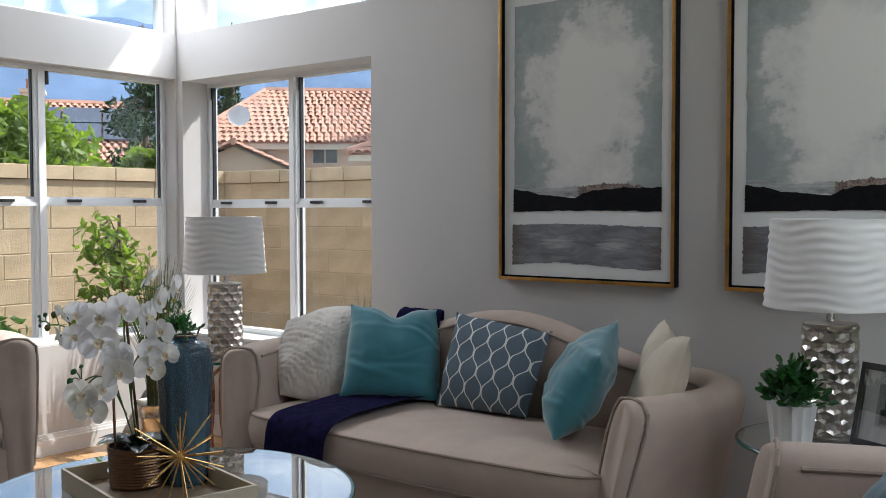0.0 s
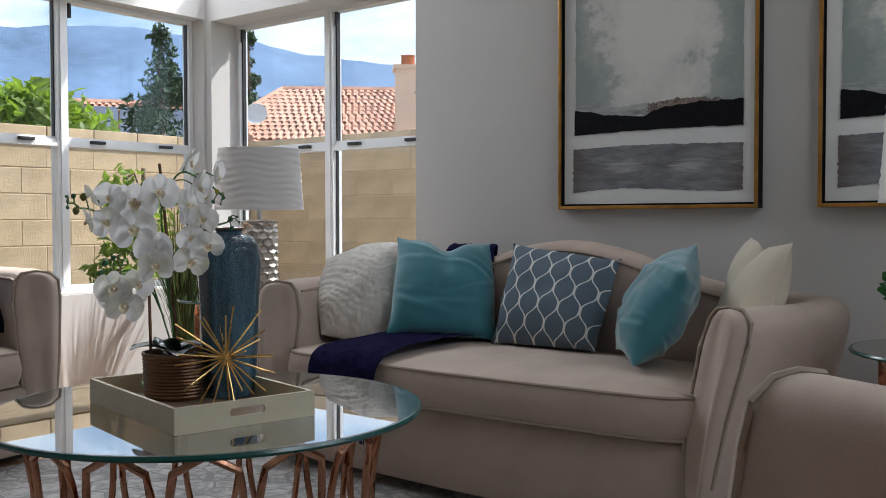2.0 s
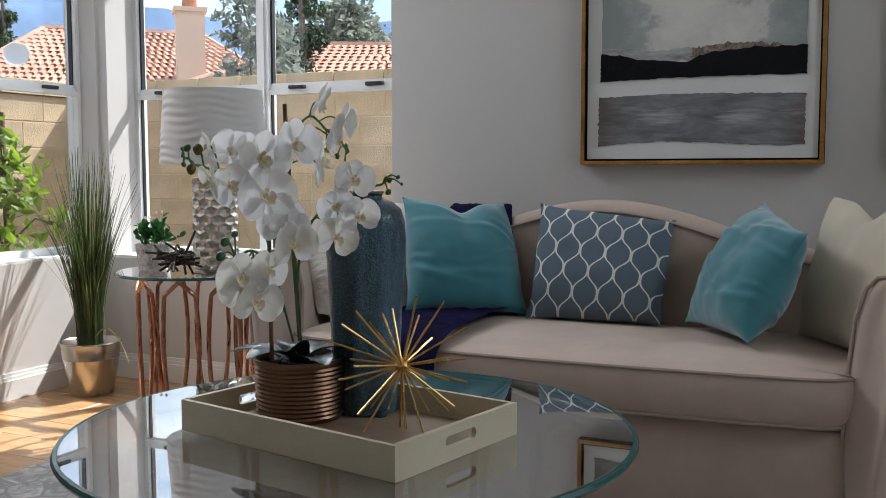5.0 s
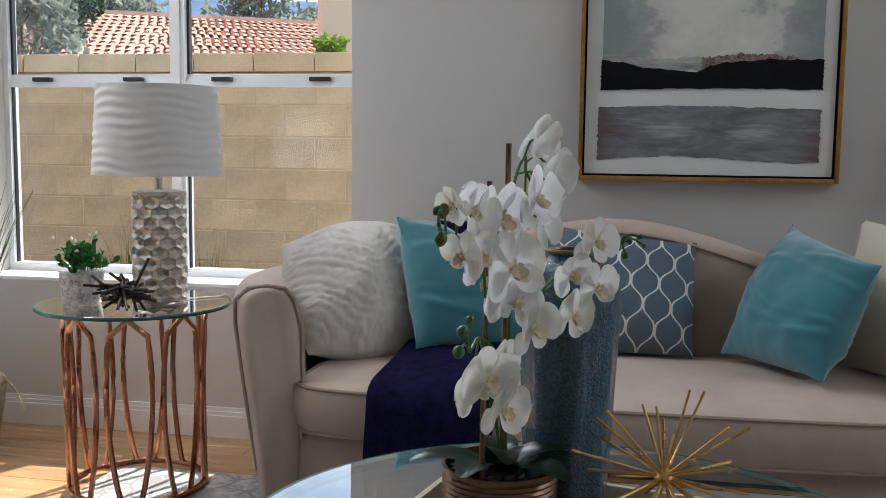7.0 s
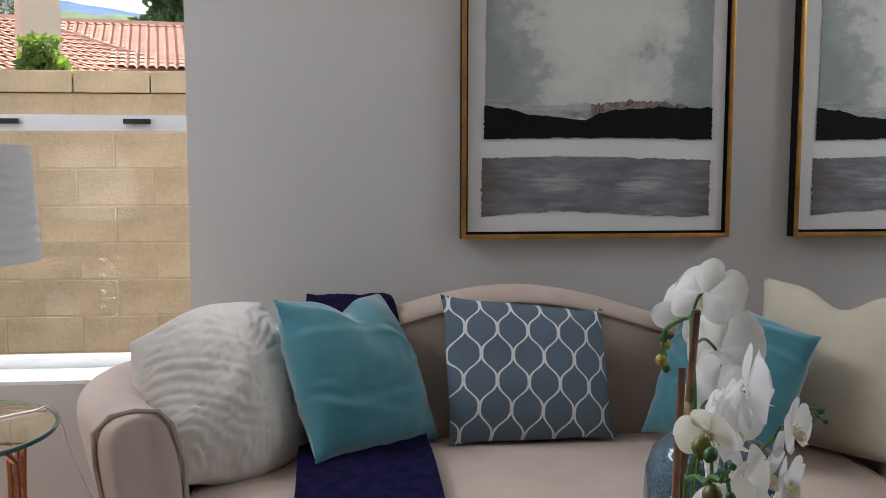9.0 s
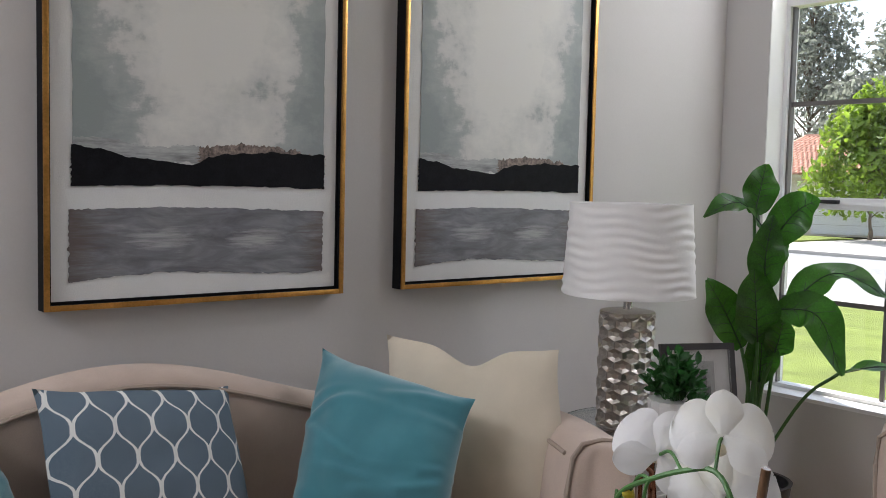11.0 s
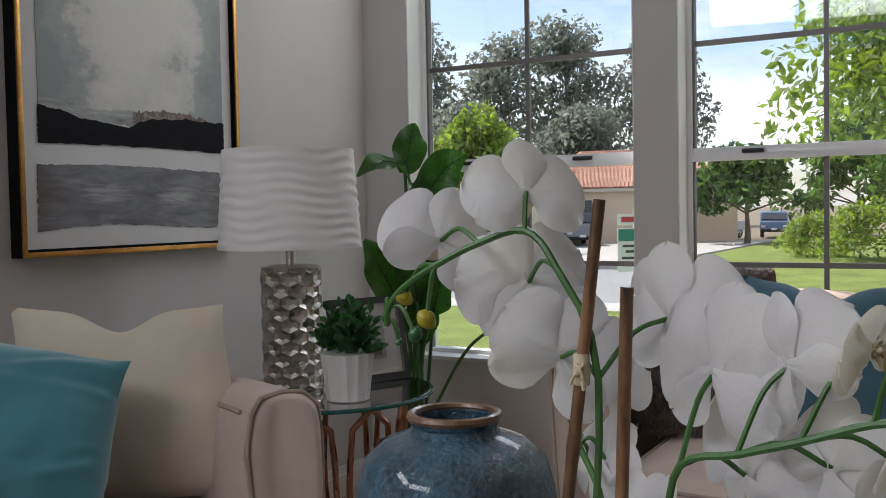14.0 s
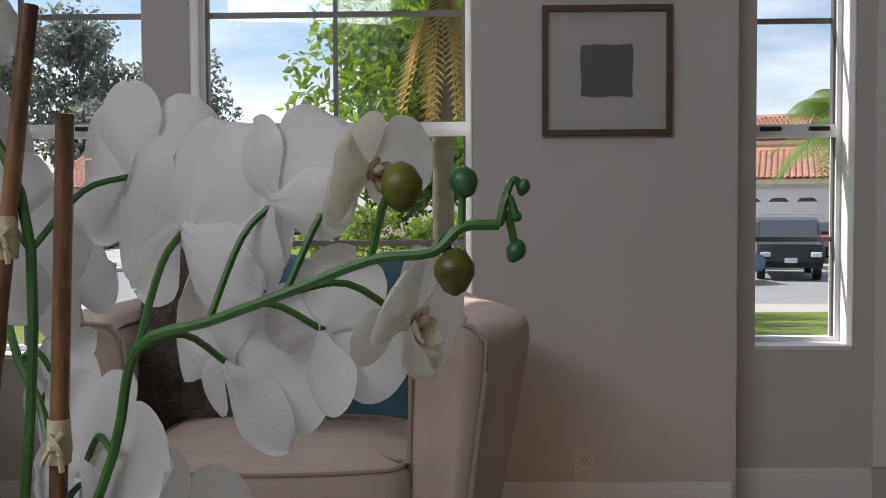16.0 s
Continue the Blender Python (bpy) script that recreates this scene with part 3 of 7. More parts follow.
def slider_window(name, m, w, z0, z1, rail, label):
    """Two single-hung units side by side with a mullion, a meeting rail and black latches."""
    win = thing(name, m, label, "window", "garden windows", "structure")
    part("window_frame", solid((0, 0.022, -0.03, 0.03, z0, z1), (w - 0.022, w, -0.03, 0.03, z0, z1),
                               (0.022, w - 0.022, -0.03, 0.03, z1 - 0.022, z1), (0.022, w - 0.022, -0.03, 0.03, z0, z0 + 0.03)), M_VINYL, win, "", False)
    mid = w / 2
    part("mullion", solid((mid - 0.030, mid + 0.030, -0.034, 0.03, z0 + 0.03, z1 - 0.022), (mid - 0.014, mid + 0.014, -0.042, -0.034, z0 + 0.03, z1 - 0.022)), M_VINYL, win, "", False)
    for x0, x1 in ((0.022, mid - 0.030), (mid + 0.030, w - 0.022)):
        part("meeting_rail", solid((x0, x1, -0.034, 0.004, rail - 0.024, rail - 0.004), (x0, x1, -0.022, 0.004, rail - 0.004, rail + 0.014),
                                   (x0, x1, -0.012, 0.012, rail + 0.014, rail + 0.026)), M_VINYL, win, "", False)
        part("sash_gasket", solid((x0, x0 + 0.010, -0.010, 0.012, rail + 0.026, z1 - 0.022), (x1 - 0.006, x1, -0.010, 0.012, rail + 0.026, z1 - 0.022),
                                  (x0, x0 + 0.005, -0.014, 0.004, z0 + 0.03, rail - 0.024)), M_GASKET, win, "thin black gasket", False)
        for f in (0.22, 0.78):
            xc = x0 + f * (x1 - x0)
            bm = solid((xc - 0.040, xc + 0.040, -0.046, -0.023, rail - 0.003, rail + 0.013), bev=0.003)
            part("latch", bm, M_GASKET, win, "black sash latch")
        for f, zt in ((x0 + 0.012, 0.075), (x1 - 0.030, 0.0)):
            if zt:
                part("stop", solid((f, f + 0.014, -0.028, -0.011, z1 - 0.022 - zt, z1 - 0.026)), M_GASKET, win, "black sash stop", False)
        pane((x0, x1, 0.014, 0.018, rail + 0.026, z1 - 0.022), win)
        pane((x0, x1, -0.006, -0.002, z0 + 0.03, rail - 0.024), win)
    return win


def fixed_window(name, m, w, z0, z1, label):
    win = thing(name, m, label, "window", "garden windows", "structure")
    mid = w / 2
    part("window_frame", solid((0, 0.03, -0.03, 0.03, z0, z1), (w - 0.03, w, -0.03, 0.03, z0, z1),
                               (0.03, w - 0.03, -0.03, 0.03, z1 - 0.03, z1), (0.03, w - 0.03, -0.03, 0.03, z0, z0 + 0.03)), M_VINYL, win, "", False)
    part("mullion", solid((mid - 0.04, mid + 0.04, -0.03, 0.03, z0 + 0.03, z1 - 0.03)), M_VINYL, win, "", False)
    pane((0.03, mid - 0.04, -0.002, 0.002, z0 + 0.03, z1 - 0.03), win)
    pane((mid + 0.04, w - 0.03, -0.002, 0.002, z0 + 0.03, z1 - 0.03), win)
    return win


def grid_window(name, m, w, z0, z1, label):
    """A single-hung window with slim grey muntins, and a fixed light above it."""
    win = thing(name, m, label, "window", "street windows", "structure")
    rail, head = 1.27, 2.03
    part("window_frame", solid((0, 0.022, -0.03, 0.03, z0, z1), (w - 0.022, w, -0.03, 0.03, z0, z1),
                               (0.022, w - 0.022, -0.03, 0.03, z1 - 0.03, z1), (0.022, w - 0.022, -0.03, 0.03, z0, z0 + 0.03)), M_VINYL, win, "", False)
    part("head_rail", solid((0.022, w - 0.022, -0.034, 0.03, head, head + 0.07)), M_VINYL, win, "", False)
    part("meeting_rail", solid((0.022, w - 0.022, -0.034, 0.004, rail - 0.026, rail - 0.004), (0.022, w - 0.022, -0.022, 0.012, rail - 0.004, rail + 0.020)), M_VINYL, win, "", False)
    part("sash_gasket", solid((0.022, 0.031, -0.014, 0.012, rail + 0.02, head), (w - 0.031, w - 0.022, -0.014, 0.012, rail + 0.02, head),
                              (0.022, 0.029, -0.016, 0.004, z0 + 0.03, rail - 0.026), (w - 0.029, w - 0.022, -0.016, 0.004, z0 + 0.03, rail - 0.026)), M_BRONZE, win, "grey sash edge", False)
    mid = w / 2
    for b in ((0.031, w - 0.031, -0.004, 0.010, 1.642, 1.660), (0.031, w - 0.031, -0.012, 0.002, 0.879, 0.897),
              (mid - 0.008, mid + 0.008, -0.003, 0.009, rail + 0.02, head), (mid - 0.008, mid + 0.008, -0.011, 0.001, z0 + 0.03, rail - 0.026),
              (mid - 0.008, mid + 0.008, -0.005, 0.007, head + 0.07, z1 - 0.03)):
        if w < 0.5 and b[1] - b[0] < 0.02:
            continue
        part("muntin", solid(b), M_BRONZE, win, "slim grey glazing bar", False)
    for f in (0.25, 0.75):
        part("latch", solid((w * f - 0.035, w * f + 0.035, -0.044, -0.023, rail - 0.003, rail + 0.011), bev=0.003), M_GASKET, win, "black sash latch")
    for a, b2, y in ((z0 + 0.03, rail - 0.026, -0.008), (rail + 0.02, head, 0.004), (head + 0.07, z1 - 0.03, 0.0)):
        pane((0.022, w - 0.022, y - 0.002, y + 0.002, a, b2), win)
    return win


slider_window("window_1", at(-4.83, 3.870), 1.495, 0.578, 2.055, 1.335, "white double sash window with black latches, view of the block wall")
slider_window("window_2", at(-5.010, 2.06, 0, 90), 1.585, 0.588, 2.07, 1.345, "white double sash window beside the room corner")
fixed_window("window_3", at(-4.83, 3.870), 1.495, 2.33, 3.0, "white fixed clerestory window above the sash window")
fixed_window("window_4", at(-5.010, 2.06, 0, 90), 1.585, 2.33, 3.0, "white fixed clerestory window near the corner")
grid_window("window_5", at(0.26, 3.46, 0, -90), 0.91, 0.515, 2.75, "tall window with grey glazing bars facing the street")
grid_window("window_6", at(0.26, 2.40, 0, -90), 0.91, 0.515, 2.75, "tall window with grey glazing bars behind the armchair")
grid_window("window_7", at(0.455, 0.533, 0, -90), 0.333, 0.515, 2.75, "narrow window with glazing bars in the niche")


# ---- outdoors ----
def ground_z(x):
    if x < 1.0:
        return -0.20
    if x < 16.0:
        return -0.20 - 0.80 * (x - 1.0) / 15.0
    return -1.12


bm = bmesh.new()
xs = [-1500, -400, -60, -8, 1, 4, 8, 12, 16, 16.01, 60, 400, 1500]
sheet(bm, [[Vector((x, y, ground_z(x))) for y in (-1500, -200, -20, 20, 200, 1500)] for x in xs])
structure("ground", bm, M_GROUND)
bm = bmesh.new()
sheet(bm, [[Vector((x, y, ground_z(x) + 0.02)) for y in np.linspace(-16, 40, 20)] for x in np.linspace(0.9, 15.0, 12)])
structure("lawn", bm, M_LAWN)
structure("pavement", solid((15.0, 16.6, -60, 120, -1.15, -0.93), (29.5, 31.2, -60, 120, -1.15, -0.93)), M_CONC)
structure("road", solid((16.6, 29.5, -60, 120, -1.2, -1.06)), M_ASPHALT)
bm = bmesh.new()
sheet(bm, [[Vector((x, y, z)) for y in (-0.8, 1.0, 3.0, 5.0, 6.8)] for x, z in ((20.4, -1.09), (20.5, -1.0), (23, -0.9), (26, -0.70), (29, -0.5), (29.6, -1.09))])
structure("lawn_island", bm, M_LAWN)
structure("driveway", solid((31.2, 56, 12, 24, -1.15, -0.92), (31.2, 46, -14, -5, -1.15, -0.92)), M_CONC)
structure("far_lawn", solid((31.2, 60, -4.5, 11.5, -1.15, -0.90), (31.2, 40, 24.5, 60, -1.15, -0.90), (31.2, 44, -40, -14.5, -1.15, -0.9)), M_LAWN)


def block_mesh(l, h, d):
    bm = bmesh.new()
    box(bm, -l / 2, l / 2, -d / 2, d / 2, -h / 2, h / 2, bev=0.003, seg=1)
    return mesh_of("block", bm, M_BLOCK, False)


def block_wall(name, m, length, courses, label, skip=0.0):
    """A garden wall of concrete blocks on a mortar core, with a cap course."""
    wall = thing(name, m, label, "wall", "garden walls", "structure")
    zt = -0.25 + courses * 0.2
    part("mortar_core", solid((0, length, -0.001, 0.19, -0.25, zt)), M_MORTAR, wall, "", False)
    full, cap = block_mesh(0.392, 0.192, 0.04), block_mesh(0.392, 0.115, 0.23)
    rng = random.Random(len(name))
    for c in range(courses):
        x = 0.2 if c % 2 else 0.0
        while x + 0.4 <= length + 0.01:
            piece("block", full, wall, Matrix.Translation((x + 0.2, 0.016 + rng.uniform(-0.0012, 0.0012), -0.15 + 0.2 * c)))
            x += 0.4
    for i in range(int(length / 0.4)):
        piece("cap_block", cap, wall, Matrix.Translation((0.2 + 0.4 * i, 0.09, zt + 0.062)))
    return wall


def leaf_cloud(name, centres, n, size, material, parent, seed, squash=1.0, droop=0.0, aspect=1.8, label=""):
    """Many small leaves round a set of (centre, radius) clumps."""
    rng = np.random.default_rng(seed)
    cs = np.array([[*c, r] for c, r in centres])
    pick = rng.choice(len(cs), n, p=(cs[:, 3] ** 2) / (cs[:, 3] ** 2).sum())
    d = rng.normal(size=(n, 3))
    d /= np.linalg.norm(d, axis=1)[:, None]
    rad = cs[pick, 3] * (0.35 + 0.65 * rng.random(n) ** 0.6)
    p = cs[pick, :3] + d * rad[:, None] * np.array([1, 1, squash])
    a = rng.normal(size=(n, 3)) + d * 0.6 + np.array([0, 0, -droop])
    a /= np.linalg.norm(a, axis=1)[:, None]
    b = np.cross(a, rng.normal(size=(n, 3)))
    b /= np.linalg.norm(b, axis=1)[:, None]
    s = size * (0.6 + 0.8 * rng.random(n))[:, None]
    fold = np.cross(a, b) * s * 0.12
    v = np.stack([p - a * s * 0.5 * aspect, p + b * s * 0.42 + fold, p + a * s * 0.5 * aspect, p - b * s * 0.42 + fold], 1).reshape(-1, 3)
    f = np.arange(4 * n).reshape(-1, 4)
    me = bpy.data.meshes.new(name)
    me.from_pydata(v.tolist(), [], f.tolist())
    me.materials.append(material)
    ob = new(name, me)
    ob.parent = parent
    if label:
        ob["label"] = label
    return ob


def tree(name, x, y, z0, height, spread, material, label, seed, leaves=2600, size=0.22, trunk=0.12, bare=0.35, clumps=26, droop=0.3, squash=0.8, category="tree"):
    rng = random.Random(seed)
    t = thing(name, at(x, y, z0), label, category)
    top = Vector((rng.uniform(-0.1, 0.1) * spread, rng.uniform(-0.1, 0.1) * spread, height * 0.93))
    fork = Vector((0, 0, height * bare))
    bm = bmesh.new()
    path = curve([(0, 0, -0.1), fork * 0.5 + Vector((0.05 * spread, 0, 0)), fork, (fork + top) / 2, top], 16)
    tube(path, [max(0.012, trunk * (1 - 0.92 * i / len(path))) for i in range(len(path))], 8, bm)
    centres = []
    for k in range(clumps):
        f = rng.random()
        base = fork.lerp(top, f * 0.9)
        a = rng.uniform(0, 2 * math.pi)
        wide = spread * (1 - 0.75 * f ** 1.6) * rng.uniform(0.35, 1.0)
        tip = base + Vector((math.cos(a) * wide, math.sin(a) * wide, rng.uniform(0.02, 0.22) * height * (1 - 0.6 * f)))
        tip.z = min(tip.z, height)
        tube([base, base.lerp(tip, 0.5) + Vector((0, 0, 0.06 * height)), tip], [trunk * 0.3, trunk * 0.2, 0.012], 5, bm)
        centres.append((tuple(tip), spread * rng.uniform(0.22, 0.42)))
    part("trunk", bm, M_BARK, t)
    leaf_cloud("crown", centres, leaves, size, material, t, seed, squash, droop)
    return t


def conifer(name, x, y, z0, height, spread, label, seed, leaves=7000):
    t = thing(name, at(x, y, z0), label, "tree")
    rng = random.Random(seed)
    bm = tube([(0, 0, -0.1), (0.05, 0, height * 0.5), (0, 0, height)], [0.2, 0.12, 0.02], 8)
    centres = []
    for k in range(46):
        f = rng.random() ** 0.8
        z = height * (0.12 + 0.86 * f)
        r = spread * (1.02 - f) * rng.uniform(0.4, 1.0)
        a = rng.uniform(0, 6.283)
        tip = (r * math.cos(a), r * math.sin(a), z)
        tube([(0, 0, z + 0.05 * height), tip], [0.03, 0.01], 4, bm)
        centres.append((tip, spread * (0.16 + 0.26 * (1 - f))))
    part("trunk", bm, M_BARK, t)
    leaf_cloud("crown", centres, leaves, 0.095, M_PINE, t, seed, 0.75, 0.6, 2.4)
    return t


def tile_slope(bm, a, b, c, d, tw=0.24, tl=0.34):
    """Barrel tiles in courses on the slope a, b (eave) to c, d (ridge)."""
    a, b, c, d = map(Vector, (a, b, c, d))
    up = ((c + d) / 2 - (a + b) / 2)
    ex = (b - a).normalized()
    n = ex.cross(up).normalized()
    if n.z < 0:
        n = -n
    rows = max(2, int(up.length / tl))
    for j in range(rows):
        f0, f1 = j / rows, (j + 1.12) / rows
        l0, r0 = a.lerp(d, f0), b.lerp(c, f0)
        l1, r1 = a.lerp(d, f1), b.lerp(c, f1)
        k = max(1, int((r0 - l0).length / tw))
        for i in range(k):
            lo, hi = [], []
            for q, hgt in ((0.02, 0.0), (0.28, 0.075), (0.72, 0.075), (0.98, 0.0)):
                lo.append(bm.verts.new(l0.lerp(r0, (i + q) / k) + n * (hgt + 0.045)))
                hi.append(bm.verts.new(l1.lerp(r1, (i + q) / k) + n * (hgt + 0.01)))
            for q in range(3):
                bm.faces.new((lo[q], lo[q + 1], hi[q + 1], hi[q]))
    bm.faces.new([bm.verts.new(p) for p in (a, b, c, d)])


def house(name, label, x, y, rz, w, d, zb, ze, zr, wall_mat, hip=0.0, chimneys=(), windows=(), garage=None, solar=None):
    """A stucco house: local x along its front, which faces -y; a tiled gable or hip roof."""
    h = thing(name, at(x, y, 0, rz), label, "house")
    ov = 0.45
    bm = solid((-w / 2, w / 2, -d / 2, d / 2, zb, ze))
    if hip <= 0:
        for sx in (-w / 2, w / 2 - 0.02):
            extrude_flat([(sx, -d / 2, ze), (sx, d / 2, ze), (sx, 0, zr - 0.1)], (0.02, 0, 0), bm)
    part("wall", bm, wall_mat, h, "", False)
    rx = w / 2 + ov - hip
    roof = bmesh.new()
    e = ze - 0.12
    tile_slope(roof, (-w / 2 - ov, -d / 2 - ov, e), (w / 2 + ov, -d / 2 - ov, e), (rx, 0, zr), (-rx, 0, zr))
    tile_slope(roof, (w / 2 + ov, d / 2 + ov, e), (-w / 2 - ov, d / 2 + ov, e), (-rx, 0, zr), (rx, 0, zr))
    if hip > 0:
        tile_slope(roof, (w / 2 + ov, -d / 2 - ov, e), (w / 2 + ov, d / 2 + ov, e), (rx, 0.02, zr), (rx, -0.02, zr))
        tile_slope(roof, (-w / 2 - ov, d / 2 + ov, e), (-w / 2 - ov, -d / 2 - ov, e), (-rx, -0.02, zr), (-rx, 0.02, zr))
    r = part("roof", roof, M_TILE, h, "terracotta barrel-tile roof", False)
    bm = tube([(-rx, 0, zr + 0.05), (rx, 0, zr + 0.05)], 0.13, 6)
    if hip > 0:
        for sx in (-1, 1):
            for sy in (-1, 1):
                tube([(sx * rx, 0, zr + 0.04), (sx * (w / 2 + ov), sy * (d / 2 + ov), e + 0.06)], 0.12, 6, bm)
    part("ridge_tiles", bm, M_TILE, r)
    part("eave_board", solid((-w / 2 - ov + 0.05, w / 2 + ov - 0.05, -d / 2 - ov + 0.06, -d / 2 - ov + 0.12, e - 0.2, e - 0.01)), M_STUCCOW, h, "pale eave board", False)
    for cx, cy, s, zt in chimneys:
        c = part("chimney", solid((cx - s / 2, cx + s / 2, cy - s / 2, cy + s / 2, zb + 0.5, zt), (cx - s / 2 - 0.08, cx + s / 2 + 0.08, cy - s / 2 - 0.08, cy + s / 2 + 0.08, zt, zt + 0.14)), wall_mat, h, "stucco chimney", False)
        part("chimney_pot", lathe([(0.24, zt + 0.14), (0.22, zt + 0.45), (0.25, zt + 0.5)], 14, m=Matrix.Translation((cx, cy, 0))), M_TILEP, c, "terracotta chimney pot")
    for wx, wz, ww, wh in windows:
        wn = part("window", solid((wx - ww / 2 - 0.07, wx + ww / 2 + 0.07, -d / 2 - 0.05, -d / 2 - 0.001, wz - 0.07, wz + wh + 0.07)), M_STUCCOW, h, "", False)
        part("pane", solid((wx - ww / 2, wx - 0.03, -d / 2 - 0.066, -d / 2 - 0.051, wz, wz + wh), (wx + 0.03, wx + ww / 2, -d / 2 - 0.066, -d / 2 - 0.051, wz, wz + wh)), M_DARKGLASS, wn, "", False)
    if garage:
        gx, gw, gz, gh = garage
        g = part("garage_door", solid((gx - gw / 2, gx + gw / 2, -d / 2 - 0.05, -d / 2 - 0.001, gz, gz + gh)), M_CARWHITE, h, "white panelled garage door", False)
        for i in range(4):
            lx = gx - gw / 2 + gw * (i + 0.5) / 4
            part("pane", extrude_flat([(lx + 0.42 * gw / 4 * q, -d / 2 - 0.052, gz + gh * 0.80 + (0.16 if abs(q) < 0.9 else 0) * s2) for q, s2 in ((-0.9, 0), (0.9, 0), (0.9, 1), (0.5, 1), (-0.5, 1), (-0.9, 1))], (0, -0.012, 0)), M_DARKGLASS, g, "", False)
        for i in range(3):
            part("panel_line", solid((gx - gw / 2 + 0.05, gx + gw / 2 - 0.05, -d / 2 - 0.058, -d / 2 - 0.0505, gz + gh * (0.2 + 0.2 * i), gz + gh * (0.2 + 0.2 * i) + 0.02)), M_CONC, g, "", False)
    if solar:
        f0, f1, x0, x1 = solar
        a0, b0 = Vector((0, -d / 2 - ov, e)), Vector((0, 0, zr))
        n = Vector((0, -(zr - e), d / 2 + ov)).normalized()
        k = 4
        for i in range(k):
            for j in range(2):
                fa, fb = f0 + (f1 - f0) * j / 2 + 0.01, f0 + (f1 - f0) * (j + 1) / 2 - 0.01
                xa, xb = x0 + (x1 - x0) * i / k + 0.03, x0 + (x1 - x0) * (i + 1) / k - 0.03
                pa, pb = a0.lerp(b0, fa) + n * 0.16, a0.lerp(b0, fb) + n * 0.16
                part("solar_panel", extrude_flat([(xa, pa.y, pa.z), (xb, pa.y, pa.z), (xb, pb.y, pb.z), (xa, pb.y, pb.z)], n * 0.04), M_SOLAR, h, "dark blue solar panel", False)
    return h


house("house", "peach stucco house with terracotta roof and tall chimney", -25.6, 26.2, 43.7, 9.0, 7.0, -0.3, 3.65, 5.7, M_STUCCO,
      hip=2.4, chimneys=((1.9, -3.75, 0.85, 5.9),), windows=((-0.3, 2.9, 0.8, 0.55), (-3.6, 2.2, 1.1, 1.2)))
house("house", "stucco house with solar panels on its tiled roof", -32.0, 19.2, 57.0, 9.5, 8.0, -0.3, 2.9, 5.1, M_STUCCOW,
      hip=1.5, chimneys=((-1.2, 0.6, 0.7, 5.5),), solar=(0.30, 0.86, -1.5, 3.8), windows=((2.0, 1.2, 1.2, 1.0),))
house("house", "small gabled stucco house beside its neighbour", -27.4, 22.9, 139.5, 6.0, 4.8, -0.3, 2.4, 3.5, M_STUCCO, windows=((0.0, 2.2, 1.0, 1.2),))
house("house", "low house with a hipped terracotta roof behind the wall", -14.6, 27.4, 28.0, 14.0, 8.0, -0.3, 3.0, 4.75, M_STUCCO,
      hip=4.0, chimneys=((2.9, -4.35, 0.85, 5.6),))
house("house", "peach house with a low tiled roof behind the wall", -8.6, 31.0, 10.0, 7.0, 8.0, -0.3, 3.4, 4.9, M_STUCCO)
house("house", "street house with white garage door and tiled roof", 47.0, 28.5, -62.0, 10.0, 9.0, -1.0, 2.2, 4.2, M_STUCCOW, hip=3.0, garage=(0.5, 4.6, -0.9, 2.3))
house("house", "street house with terracotta hipped roof", 56.0, 21.0, -70.0, 12.0, 9.0, -1.0, 2.4, 4.6, M_STUCCO, hip=3.5, windows=((-3.0, 0.4, 1.4, 1.2), (2.0, 0.4, 1.4, 1.2)))
house("house", "two-storey street house with white garage door", 41.5, -12.6, -108.0, 12.0, 9.0, -1.0, 2.3, 3.6, M_CARWHITE, garage=(-0.4, 4.4, -0.9, 2.7))
house("house", "pale upper house with tiled roof across the street", 50.5, -17.0, -108.0, 9.0, 7.0, -1.0, 4.6, 6.0, M_STUCCOW, hip=2.0)


def backdrop_ridge(name, radius, rows, material, seed, rough):
    """A far ridge: a band of ground that rises to a skyline, by bearing in degrees to the left of +y."""
    rng = np.random.default_rng(seed)
    rows = sorted(rows)
    az = np.linspace(rows[0][0], rows[-1][0], 160)
    el = np.interp(az, [r[0] for r in rows], [r[1] for r in rows])
    ph = rng.random(8) * 6.28
    el = el + rough * sum(np.sin(az * (0.35 + 0.42 * k) + ph[k]) / (1.5 + k) for k in range(8))
    bm = bmesh.new()
    grid = []
    for f in np.linspace(0, 1, 9):
        row = []
        for a, e in zip(az, el):
            r = radius * (0.72 + 0.28 * f)
            row.append(Vector((-r * math.sin(radians(a)), r * math.cos(radians(a)), -5 + f ** 0.9 * (radius * math.tan(radians(e)) + 5))))
        grid.append(row)
    sheet(bm, grid)
    return tagged(part(name, bm, material), kind="structure")


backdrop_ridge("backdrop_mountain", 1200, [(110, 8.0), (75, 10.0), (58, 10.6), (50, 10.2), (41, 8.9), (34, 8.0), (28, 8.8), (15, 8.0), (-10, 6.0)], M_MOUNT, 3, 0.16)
backdrop_ridge("backdrop_hill", 320, [(29, 2.0), (23, 6.6), (18, 8.0), (12, 7.4), (4, 6.2), (-8, 4.0)], M_HILL, 5, 0.25)

